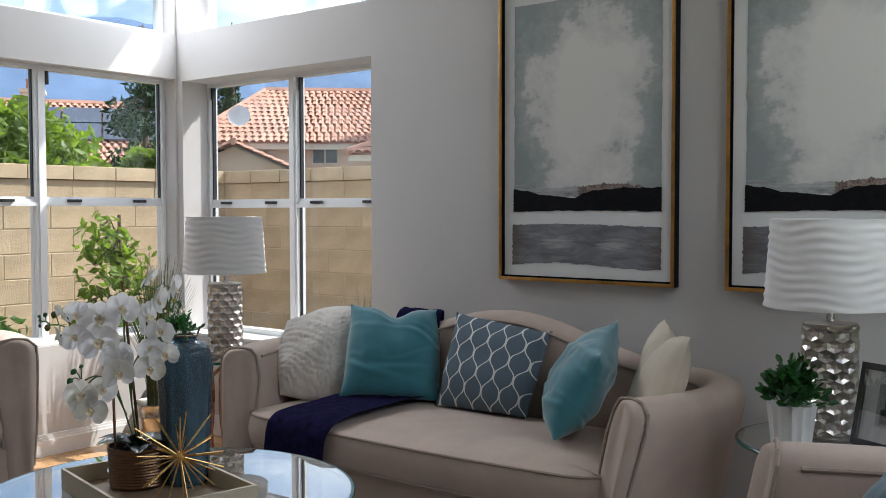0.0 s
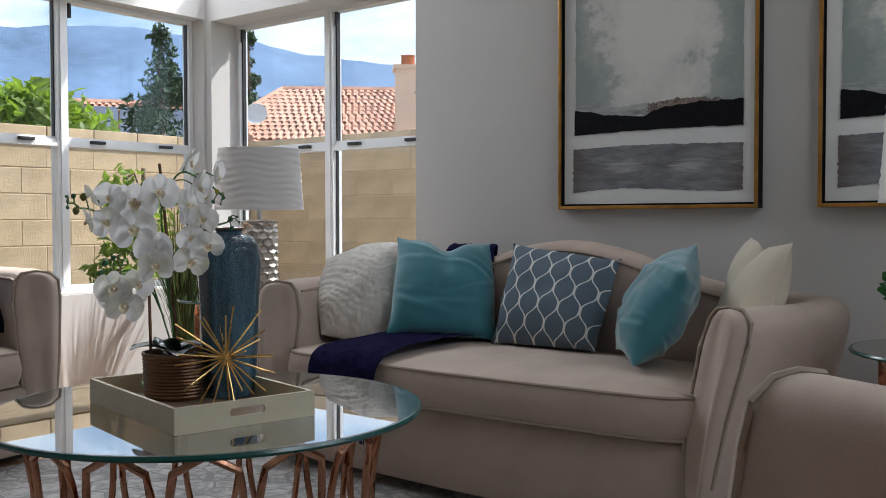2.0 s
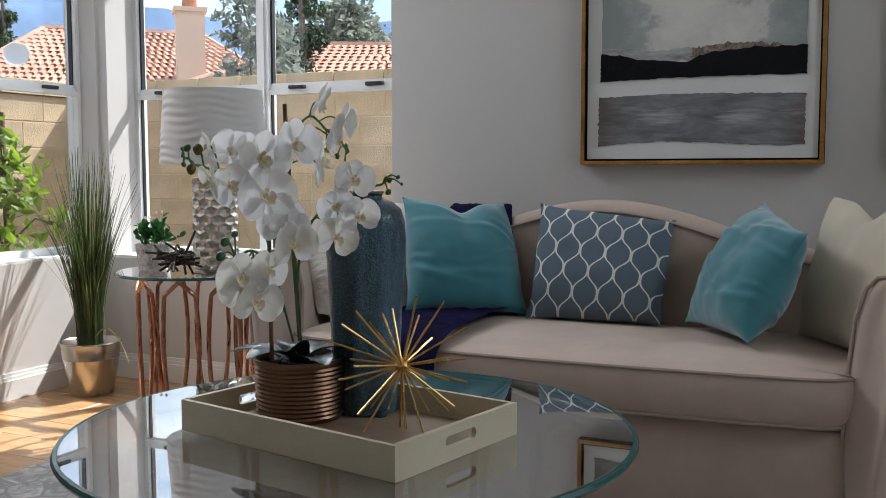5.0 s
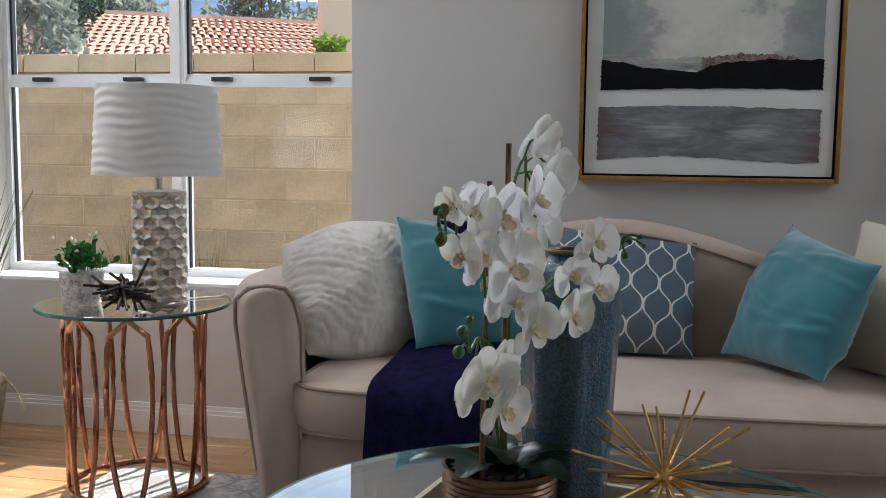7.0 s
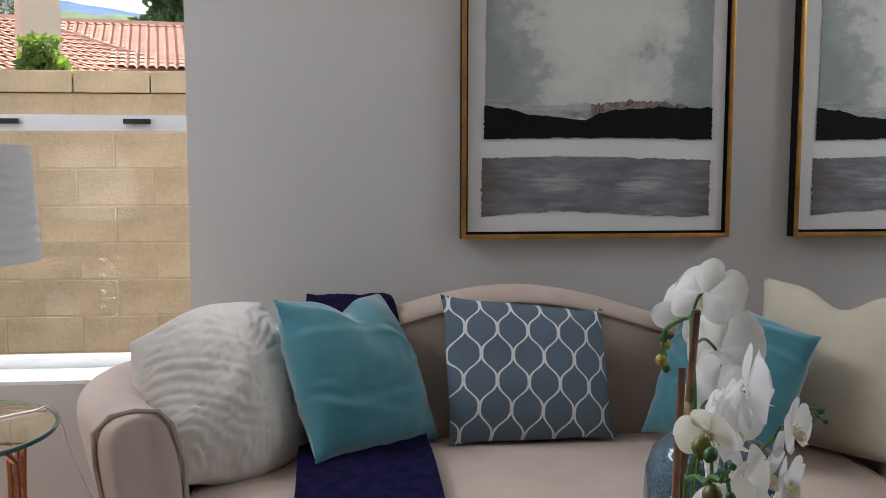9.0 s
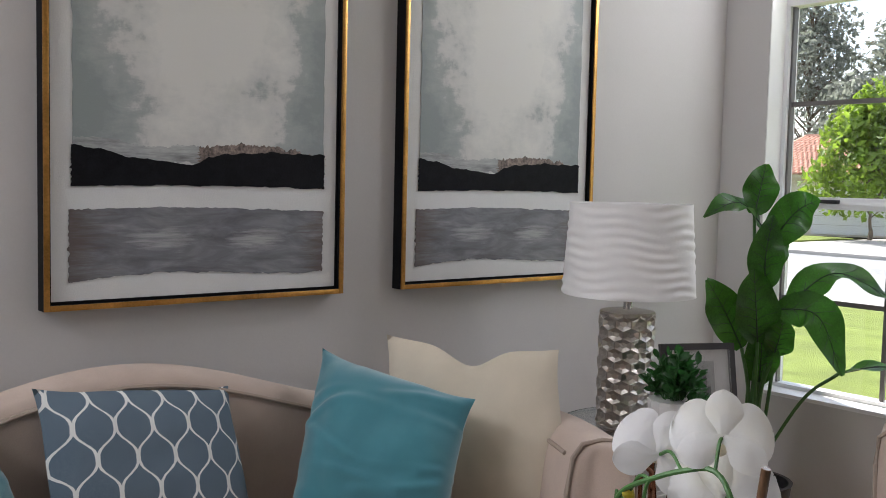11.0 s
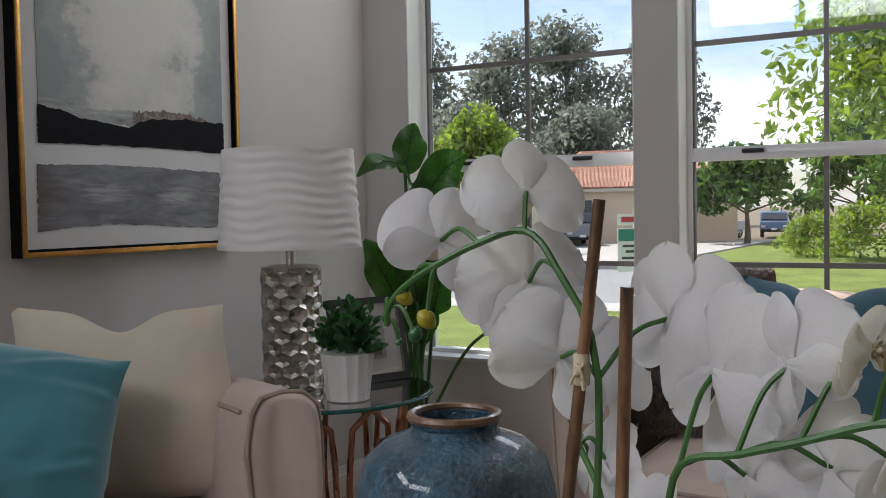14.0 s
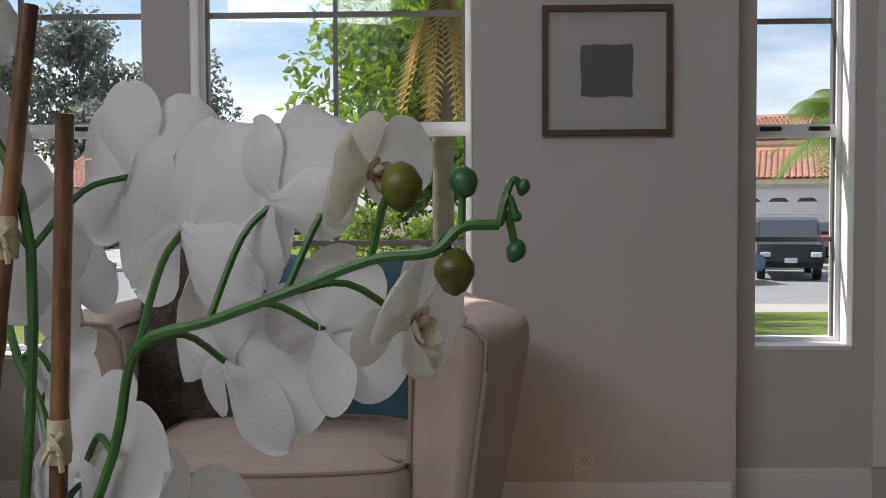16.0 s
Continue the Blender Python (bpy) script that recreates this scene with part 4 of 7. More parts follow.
conifer("pine_tree", -25.2, 17.6, -0.2, 6.9, 2.0, "tall dark conifer between the houses", 11)
conifer("pine_tree", -30.0, 25.0, -0.2, 8.6, 1.5, "slim dark conifer behind the houses", 12)
conifer("pine_tree", -17.0, 24.0, -0.2, 8.8, 1.5, "slim dark conifer behind the garden wall", 13)
tree("leafy_tree", -14.3, 17.9, -0.2, 5.7, 1.45, M_EUCLEAF, "airy tree with sparse grey-green leaves", 14, 1300, 0.13, 0.07, 0.3, 24)
tree("leafy_tree", -22.0, 15.4, -0.2, 3.2, 1.0, M_BRIGHTLEAF, "bright green tree by the gabled house", 15, 2200, 0.17)
tree("hedge_tree", -13.0, 6.9, -0.2, 3.0, 1.7, M_BRIGHTLEAF, "rounded bright green shrub behind the wall", 16, 6500, 0.12, 0.08, 0.2, 34)
tree("leafy_tree", -24.0, 38.0, -0.2, 9.0, 3.0, M_EUCLEAF, "sparse tree behind the hipped roof", 17, 2400, 0.24, 0.16, 0.4, 26)
tree("leafy_tree", -17.5, 40.0, -0.2, 9.5, 3.2, M_EUCLEAF, "sparse spreading tree behind the hipped roof", 18, 2200, 0.24, 0.16, 0.35, 26)
tree("leafy_tree", -8.5, 36.5, -0.2, 8.5, 2.6, M_TREELEAF, "dense dark tree behind the garden wall", 19, 3600, 0.22, 0.16, 0.15, 34)
tree("leafy_tree", -5.5, 38.0, -0.2, 9.5, 2.6, M_TREELEAF, "dense dark tree behind the garden wall", 20, 3600, 0.22, 0.16, 0.15, 34)
tree("garden_shrub", -7.6, 17.0, 1.0, 2.1, 0.65, M_BRIGHTLEAF, "loose flowering shrub above the wall", 21, 900, 0.12, 0.04, 0.2, 18, category="shrub")
# garden just outside the windows
tree("climbing_shrub", -5.66, 3.78, -0.2, 1.58, 0.40, M_BRIGHTLEAF, "leafy bright green shrub outside the window", 22, 900, 0.046, 0.022, 0.10, 40, 0.2, 0.9, category="shrub")
tree("garden_shrub", -6.9, 3.4, -0.2, 0.75, 0.6, M_TREELEAF, "low dark green shrub at the foot of the wall", 23, 1500, 0.05, 0.012, 0.1, 30, category="shrub")


def blades(name, material, n, height, spread, seed, parent, lean=0.35, width=0.006, base=0.03, label=""):
    """Grass-like blades from one root, each a narrow folded strip."""
    rng = random.Random(seed)
    bm = bmesh.new()
    for i in range(n):
        a = rng.uniform(0, 2 * math.pi)
        r0 = base * math.sqrt(rng.random())
        h = height * rng.uniform(0.55, 1.0)
        out = spread * rng.random() ** 1.4
        tw = rng.uniform(-0.6, 0.6)
        p0 = Vector((r0 * math.cos(a), r0 * math.sin(a), 0))
        d = Vector((math.cos(a + tw), math.sin(a + tw), 0))
        side = Vector((-d.y, d.x, 0)) * width * rng.uniform(0.7, 1.2)
        prev = None
        for k in range(6):
            f = k / 5
            p = p0 + Vector((0, 0, h * f * (1 - 0.12 * (out / max(spread, 1e-3)) * f))) + d * out * (f ** (1 + 2 * lean))
            wd = side * (1 - 0.93 * f ** 1.5)
            pair = (bm.verts.new(p - wd), bm.verts.new(p + d * 0.0012), bm.verts.new(p + wd))
            if prev:
                bm.faces.new((prev[0], prev[1], pair[1], pair[0]))
                bm.faces.new((prev[1], prev[2], pair[2], pair[1]))
            prev = pair
    return part(name, bm, material, parent, label)


for i, (gx, gy, gh) in enumerate(((-7.2, 2.9, 0.5), (-7.1, 2.4, 0.45), (-5.15, 5.6, 0.95), (-4.85, 5.7, 0.8), (-5.4, 5.8, 0.8))):
    g = thing("grass_tuft", at(gx, gy, -0.2), "tuft of long green garden grass by the wall", "grass", "garden grass tufts")
    blades("blades", M_TREELEAF, 70, gh, gh * 0.4, 40 + i, g, 0.4, 0.006, 0.1)


def palm(name, x, y, z0, height, label, seed, fronds=22, length=1.7, dry=10):
    rng = random.Random(seed)
    t = thing(name, at(x, y, z0), label, "palm tree")
    bm = tube(curve([(0, 0, -0.1), (0.08, 0, height * 0.5), (0, 0.03, height)], 16), 0.16, 10)
    part("trunk", bm, M_BARK, t)

    def crown(nm, count, lo, hi, mat, ln, leaflet=0.34):
        bm = bmesh.new()
        for i in range(count):
            a = 2 * math.pi * (i + rng.random() * 0.5) / count
            e = radians(rng.uniform(lo, hi))
            d = Vector((math.cos(a), math.sin(a), 0))
            spine = [Vector((0, 0, height)) + d * ln * f * math.cos(e) * (1 - 0.15 * f) + Vector((0, 0, ln * (f * math.sin(e) - 0.55 * f * f))) for f in np.linspace(0, 1, 13)]
            tube(spine, [0.022 - 0.0015 * k for k in range(13)], 4, bm)
            side = Vector((-d.y, d.x, 0))
            for k in range(1, 13):
                for q in (-1, 1):
                    for s in (0.0, 0.5):
                        p = spine[k - 1].lerp(spine[k], s)
                        l = ln * leaflet * math.sin(math.pi * (0.12 + 0.8 * k / 13))
                        tip = p + side * q * l * 0.75 + d * l * 0.5 + Vector((0, 0, -l * 0.55))
                        w = (spine[k] - spine[k - 1]).normalized() * 0.022
                        vs = [bm.verts.new(v) for v in (p - w, p + w, tip)]
                        bm.faces.new(vs)
        part(nm, bm, mat, t, "", False)
    crown("fronds", fronds, -5, 75, M_PALM, length)
    if dry:
        crown("dry_fronds", dry, -85, -50, M_PALMDRY, length * 0.85, 0.20)
    return t


tree("street_tree", 39.5, 23.5, -1.0, 7.0, 2.9, M_BRIGHTLEAF, "upright bright green tree in front of the garage", 31, 7000, 0.22, 0.12, 0.14, 70, 0.3, 1.0)
for i, (tx, ty, th, sp) in enumerate(((78, 72, 23, 6.5), (92, 58, 24, 7), (98, 50, 23, 7), (104, 44, 26, 7), (108, 35, 24, 6.5), (84, 47, 13, 5.5), (90, 37, 13, 5.5))):
    tree("eucalyptus", tx, ty, -1.0, th, sp, M_EUCLEAF, "tall grey-green eucalyptus beyond the roofs", 50 + i, 4400, 0.42, 0.35, 0.22, 84, 0.6)
tree("street_tree", 14.2, 2.0, -0.95, 6.2, 2.5, M_BRIGHTLEAF, "sunlit spreading tree by the pavement", 33, 9000, 0.12, 0.14, 0.46, 70)
tree("street_tree", 50.0, 12.5, -1.0, 5.0, 3.4, M_TREELEAF, "broad dark green tree down the street", 34, 2600, 0.3, 0.2, 0.3, 26)
tree("street_tree", 70.0, 9.0, -1.0, 8.5, 5.0, M_TREELEAF, "broad green tree down the street", 35, 3000, 0.4, 0.25, 0.2, 30)
tree("street_tree", 60.0, 3.0, -1.0, 8.0, 5.0, M_TREELEAF, "broad green tree down the street", 36, 3000, 0.4, 0.25, 0.2, 30)
tree("street_tree", 52.0, 24.0, -1.0, 3.4, 1.6, M_BRIGHTLEAF, "small leafy tree by the truck", 37, 1200, 0.2, 0.08, 0.3, 18)
palm("palm_tree", 11.0, 1.85, -0.8, 5.0, "palm with dry hanging fronds by the lawn", 41, 22, 1.7, 17)
palm("palm_tree", 18.0, -6.9, -1.0, 3.9, "feathery green palm beyond the niche window", 42, 34, 2.2, 0)
palm("palm_tree", 60.0, 15.5, -1.0, 5.2, "far feathery palm down the street", 43, 20, 2.2, 0)
for hx, hy, hh, hs in ((28.4, 4.7, 1.9, 1.35), (28.0, 2.7, 1.5, 1.2), (30.0, 1.2, 2.0, 1.3), (29.5, 6.2, 1.5, 1.3), (18.9, 1.0, 1.5, 0.6), (12.2, -2.2, 0.9, 0.5)):
    tree("hedge", hx, hy, -0.75 if hx > 25 else -1.06, hh, hs, M_BRIGHTLEAF, "rounded clipped yellow-green hedge", int(hx * 10), 1800, 0.10, 0.04, 0.1, 34, 0.1, 0.7, category="hedge")


def car(name, m, body_mat, label, kind="sedan"):
    """A parked vehicle; local x is its length, wheels on z = 0."""
    c = thing(name, m, label, "car")
    shapes = {
        "sedan": ([(-2.2, 0.35), (-2.25, 0.75), (-1.6, 0.92), (-0.9, 1.38), (0.5, 1.42), (1.2, 0.98), (2.1, 0.82), (2.25, 0.4)], ((-1.35, 0.95), (-0.85, 1.31), (0.45, 1.34), (1.0, 0.99))),
        "suv": ([(-2.3, 0.4), (-2.35, 1.0), (-2.1, 1.7), (-0.2, 1.78), (0.6, 1.68), (1.2, 1.12), (2.2, 1.02), (2.35, 0.45)], ((-2.0, 1.1), (-1.9, 1.62), (0.5, 1.62), (1.0, 1.12))),
        "pickup": ([(-2.7, 0.5), (-2.7, 1.15), (-0.6, 1.15), (-0.45, 1.8), (0.7, 1.82), (1.2, 1.22), (2.5, 1.12), (2.65, 0.5)], ((-0.4, 1.22), (-0.36, 1.7), (0.62, 1.72), (1.0, 1.22))),
    }
    outline, glass_line = shapes[kind]
    bm = extrude_flat([(x, -0.9, z) for x, z in outline], (0, 1.8, 0))
    bmesh.ops.bevel(bm, geom=list(bm.edges), offset=0.07, segments=2, affect="EDGES")
    part("body", bm, body_mat, c)
    for y in (-0.915, 0.905):
        part("side_window", extrude_flat([(x, y, z) for x, z in glass_line], (0, 0.01, 0)), M_DARKGLASS, c, "", False)
    xs = [x for x, z in outline]
    part("windscreen", extrude_flat([(outline[4][0] + 0.10, -0.74, outline[4][1] - 0.06), (outline[4][0] + 0.10, 0.74, outline[4][1] - 0.06), (outline[5][0] + 0.02, 0.8, outline[5][1] + 0.07), (outline[5][0] + 0.02, -0.8, outline[5][1] + 0.07)], (0.03, 0, 0.03)), M_DARKGLASS, c, "", False)
    for wx in (min(xs) + 0.85, max(xs) - 0.85):
        for wy in (-0.86, 0.66):
            w = part("wheel", lathe([(0.10, 0.0), (0.33, 0.0), (0.35, 0.03), (0.35, 0.19), (0.33, 0.22), (0.10, 0.22)], 22, m=pose(wx, wy + 0.2, 0.35, 90)), M_TYRE, c, "black tyre")
            part("rim", lathe([(0.02, -0.012), (0.2, -0.012), (0.22, 0.0), (0.22, 0.235), (0.02, 0.235)], 16, m=pose(wx, wy + 0.2, 0.35, 90)), M_NICKEL, w, "steel rim")
    part("bumper", solid((max(xs) - 0.06, max(xs) + 0.03, -0.85, 0.85, 0.38, 0.56)), M_TYRE, c, "", False)
    part("licence_plate", solid((max(xs) + 0.031, max(xs) + 0.04, -0.17, 0.17, 0.52, 0.66)), M_SIGNW, c, "white licence plate", False)
    for hy in (-0.68, 0.68):
        part("headlight", solid((max(xs) - 0.10, max(xs) + 0.02, hy - 0.14, hy + 0.14, 0.68, 0.82), bev=0.03), M_SIGNW, c, "pale headlight")
    return c


car("pickup_truck", at(48.2, 21.6, -0.95, -150), M_CARPAINT, "grey pickup truck parked in a driveway", "pickup")
car("pickup_truck", at(62.0, 17.2, -1.06, 160), M_CARWHITE, "white pickup truck parked down the street", "pickup")
car("van", at(66.0, 14.0, -1.06, 190), M_CARBLUE, "small dark van parked down the street", "suv")
car("suv", at(26.6, -8.2, -1.06, 165), M_CARDARK, "dark suv parked by the kerb", "suv")
car("sedan", at(33.0, -11.4, -0.92, 175), M_CARRED, "red car parked in the driveway", "sedan")
car("sedan", at(24.0, -4.3, -1.06, 95), M_CARBLUE, "blue car parked by the kerb", "sedan")


def sign_board():
    s = thing("yard_sign", at(15.6, 7.55, -0.93, -66), "white yard sign with red and green print on a post", "sign")
    part("post", solid((-0.04, 0.04, 0.0, 0.08, 0.0, 2.0)), M_SIGNW, s, "", False)
    b = part("board", solid((-0.36, 0.36, -0.03, -0.002, 0.75, 1.62)), M_SIGNW, s, "", False)
    part("rider", solid((-0.36, 0.36, -0.03, -0.002, 1.68, 1.90)), M_SIGNW, s, "white rider panel", False)
    part("print_band", solid((-0.34, 0.34, -0.036, -0.031, 1.36, 1.60)), M_SIGNG, b, "green print band", False)
    part("print_bar", solid((-0.28, 0.28, -0.036, -0.031, 1.74, 1.85)), M_SIGNR, b, "red print bar", False)
    for i, (w, z) in enumerate(((0.26, 1.24), (0.20, 1.13), (0.28, 1.0), (0.24, 0.86))):
        part("print_bar", solid((-w, w, -0.036, -0.031, z, z + 0.05)), M_INK, b, "", False)
    return s


sign_board()
dish = thing("satellite_dish", at(-25.9, 21.9, 3.85, 43.7), "white satellite dish on the eave", "dish")
part("reflector", lathe([(0.02, 0.0), (0.2, 0.02), (0.36, 0.07), (0.38, 0.09), (0.36, 0.085), (0.2, 0.035), (0.02, 0.015)], 24, m=pose(0, -0.25, 0.62, 70)), M_CARWHITE, dish)
part("arm", tube([(0, 0, -0.3), (0, 0, 0.5), (0, -0.2, 0.6)], 0.03, 6), M_CARPAINT, dish)


# ---- furniture ----
bm = bmesh.new()
box(bm, -4.02, -0.62, 0.35, 3.25, 0.002, 0.014, bev=0.004, seg=1)
tagged(part("rug", bm, M_RUG), "pale grey patterned rug under the seating group", "rug")
RUG = 0.014


def shell(path, heights, flare, ze=0.05, th=0.075, front=0.10):
    """A padded tub back and arms: rows of section points along a plan path (x, y), open at the front ends."""
    rows = []
    n = len(path)
    for i, (x, y) in enumerate(path):
        a, b = Vector(path[max(i - 1, 0)]), Vector(path[min(i + 1, n - 1)])
        t = (b - a).normalized()
        nrm = Vector((t.y, -t.x))
        if nrm.dot(Vector((x, y - 0.35))) < 0:
            nrm = -nrm
        h, fl = heights[i], flare[i]
        e = min(i, n - 1 - i)
        push = front * max(0.0, 1 - e / 4.0)
        row = []
        for off, z in ((0.040, ze), (0.048, 0.22), (0.062 + 0.35 * fl, 0.40), (0.080 + 0.8 * fl, h - 0.10), (0.074 + fl, h - 0.035), (0.045 + fl, h - 0.006), (fl, h),
                       (-0.045 + fl, h - 0.008), (-0.070 + fl, h - 0.038), (-0.072 + 0.6 * fl, h - 0.12), (-0.062 + 0.2 * fl, 0.44), (-0.055, 0.30), (-0.05, ze)):
            q = off * (th[i] if isinstance(th, list) else th) / 0.075
            drop = max(0.0, min(1.0, (h - z) / max(0.1, h - 0.30)))
            row.append(Vector((x + nrm.x * q, y + nrm.y * q - push * drop ** 1.2, z)))
        rows.append(row)
    def puff(row, k, out):
        """The end row drawn in and forward, for a padded front."""
        low = [p for p in row]
        return [p.lerp(Vector(((low[i].x + low[-1 - i].x) / 2, p.y, p.z)), k) + Vector((0, -out, -0.35 * k * max(0.0, p.z - row[0].z) * 0.10)) for i, p in enumerate(low)]
    caps = ((0.72, 0.034), (0.42, 0.028), (0.16, 0.015))
    every = [puff(rows[0], k, o) for k, o in caps] + rows + [puff(rows[-1], k, o) for k, o in caps[::-1]]
    bm = bmesh.new()
    vv = sheet(bm, every)
    for end in (vv[0], vv[-1]):
        bm.faces.new(end)
    for a, b in zip(vv, vv[1:]):
        bm.faces.new((a[0], a[-1], b[-1], b[0]))
    return bm, rows


def soft_block(w, d, z0, z1, bow=0.0, crown=0.02, r=0.035, nx=30, ny=16, back=0.0):
    """A cushion or base: x from -w to w, front at y = -bow in the middle, back at y = d."""
    def outline(inset):
        pts = []
        for i in range(nx + 1):
            x = -w + 2 * w * i / nx
            pts.append((x * (1 - inset / w), -bow * (1 - (x / w) ** 2) + inset + 0.05 * max(0.0, (abs(x) / w - 0.86) / 0.14) ** 2.5))
        for i in range(1, ny):
            pts.append((w - inset, d * i / ny))
        for i in range(nx + 1):
            x = w - 2 * w * i / nx
            pts.append((x * (1 - inset / w), d - inset))
        for i in range(1, ny):
            pts.append((-w + inset, d - d * i / ny))
        return pts
    bm = bmesh.new()
    rings = []
    for inset, z in ((r, z0), (r * 0.3, z0 + r * 0.3), (0, z0 + r), (-0.006, (z0 + z1) / 2), (0, z1 - r), (r * 0.3, z1 - r * 0.3), (r, z1)):
        rings.append([bm.verts.new((x, y, z)) for x, y in outline(inset)])
    m = len(rings[0])
    for a, b in zip(rings, rings[1:]):
        for i in range(m):
            j = (i + 1) % m
            bm.faces.new((a[i], a[j], b[j], b[i]))
    bm.faces.new(rings[0])
    # crowned top
    last = rings[-1]
    for k in range(1, 6):
        f = 1 - k / 6
        ring = [bm.verts.new((v.co.x * f, d / 2 + (v.co.y - d / 2) * f, z1 + crown * max(0.0, 1 - (v.co.x * f / w) ** 4) * max(0.0, 1 - (((v.co.y - d / 2) * f) / (d / 2)) ** 4))) for v in rings[-1]]
        for i in range(m):
            j = (i + 1) % m
            bm.faces.new((last[i], last[j], ring[j], ring[i]))
        last = ring
    bm.faces.new(last)
    return bm, outline


def tub_seat(name, m, label, category, front, half, depth, hfun, seat_w, group="", lean=0.080):
    """A sofa or armchair with a wrap-round camel back. Local: front at -y, centre at x = 0, seat front near y = 0.
    front and half: the arms' distance from the centre at their front ends and where they bulge widest."""
    s = thing(name, m, label, category, group)
    r = min(0.30, half * 0.5)
    path = []
    yb = depth - 0.14
    for i in range(9):
        path.append((-half + (half - front) * (1 - math.sin(math.pi / 2 * i / 8)), 0.10 + (yb - r - 0.10) * i / 8))
    for i in range(1, 9):
        a = math.pi - (math.pi / 2) * i / 8
        path.append((-half + r + r * math.cos(a), yb - r + r * math.sin(a)))
    for i in range(1, 16):
        path.append((-half + r + (2 * half - 2 * r) * i / 16, yb))
    path = path + [(-x, y) for x, y in path[:17][::-1]]
    hs = [hfun(x / half, (y - 0.10) / (yb - 0.10)) for x, y in path]
    fl = [lean * max(0.0, min(1.0, (abs(x) / half - 0.6) / 0.4)) * (1 - 0.25 * (y / yb)) for x, y in path]
    ths = [0.084 - 0.004 * max(0.0, min(1.0, (y - 0.3) / (yb - 0.3))) for x, y in path]
    bm, rows = shell(path, hs, fl, th=ths)
    back = part("backrest", bm, M_FABRIC, s, "curved upholstered back and arms")
    back.data.set_sharp_from_angle(angle=math.pi)
    sub = back.modifiers.new("padding", "SUBSURF")
    sub.levels = sub.render_levels = 2
    pipe = bmesh.new()
    tube([r[8] + Vector((0, 0, -0.004)) for r in rows[1:-1]], 0.006, 6, pipe)
    for r0 in (rows[0], rows[-1]):
        tube([p + Vector((0, -0.003, 0)) for p in r0[1:12]], 0.006, 6, pipe)
    part("piping", pipe, M_PIPE, back, "corded seam")
    bm, _ = soft_block(front + 0.03, depth - 0.20, 0.05, 0.315, bow=0.05, crown=0.0, r=0.02)
    bmesh.ops.transform(bm, matrix=Matrix.Translation((0, 0.035, 0)), verts=bm.verts)
    part("base", bm, M_FABRIC, s)
    part("plinth", solid((-half + 0.05, half - 0.05, 0.12, depth - 0.2, RUG, 0.052)), M_PLINTH, s, "dark recessed plinth", False)
    bm, ol = soft_block(seat_w, depth - 0.24, 0.318, 0.456, bow=0.05, crown=0.016, r=0.026)
    cush = part("seat_cushion", bm, M_FABRIC, s, "boxed seat cushion")
    pipe = bmesh.new()
    for z, ins in ((0.447, 0.006), (0.325, 0.006)):
        tube([(x, y, z) for x, y in ol(ins)], 0.0055, 6, pipe, closed=True)
    part("piping", pipe, M_PIPE, cush, "corded seam")
    return s


def sofa_h(u, v):
    return 0.708 + (0.164 * math.cos(math.pi * u / 2 / 0.82) ** 2 if abs(u) < 0.82 else 0.0)


def chair_h(u, v):
    return 0.750 + 0.105 * max(0.0, min(1.0, (v - 0.72) / 0.28)) * max(0.0, 1 - 0.9 * u * u)


SOFA = at(-2.405, 2.745, 0, 0)
tub_seat("sofa", SOFA, "beige upholstered sofa with camel back and piped seams", "sofa", 0.865, 0.968, 0.90, sofa_h, 0.845)
CHAIR_E = at(-0.955, 1.95, 0, -90)
CHAIR_W = at(-3.98, 1.80, 0, 90)
tub_seat("armchair", CHAIR_E, "beige tub armchair with teal pillow and shag throw", "armchair", 0.372, 0.465, 0.84, chair_h, 0.315, "tub armchairs", 0.062)
tub_seat("armchair", CHAIR_W, "beige tub armchair with a navy pillow by the window", "armchair", 0.372, 0.465, 0.84, chair_h, 0.315, "tub armchairs", 0.062)


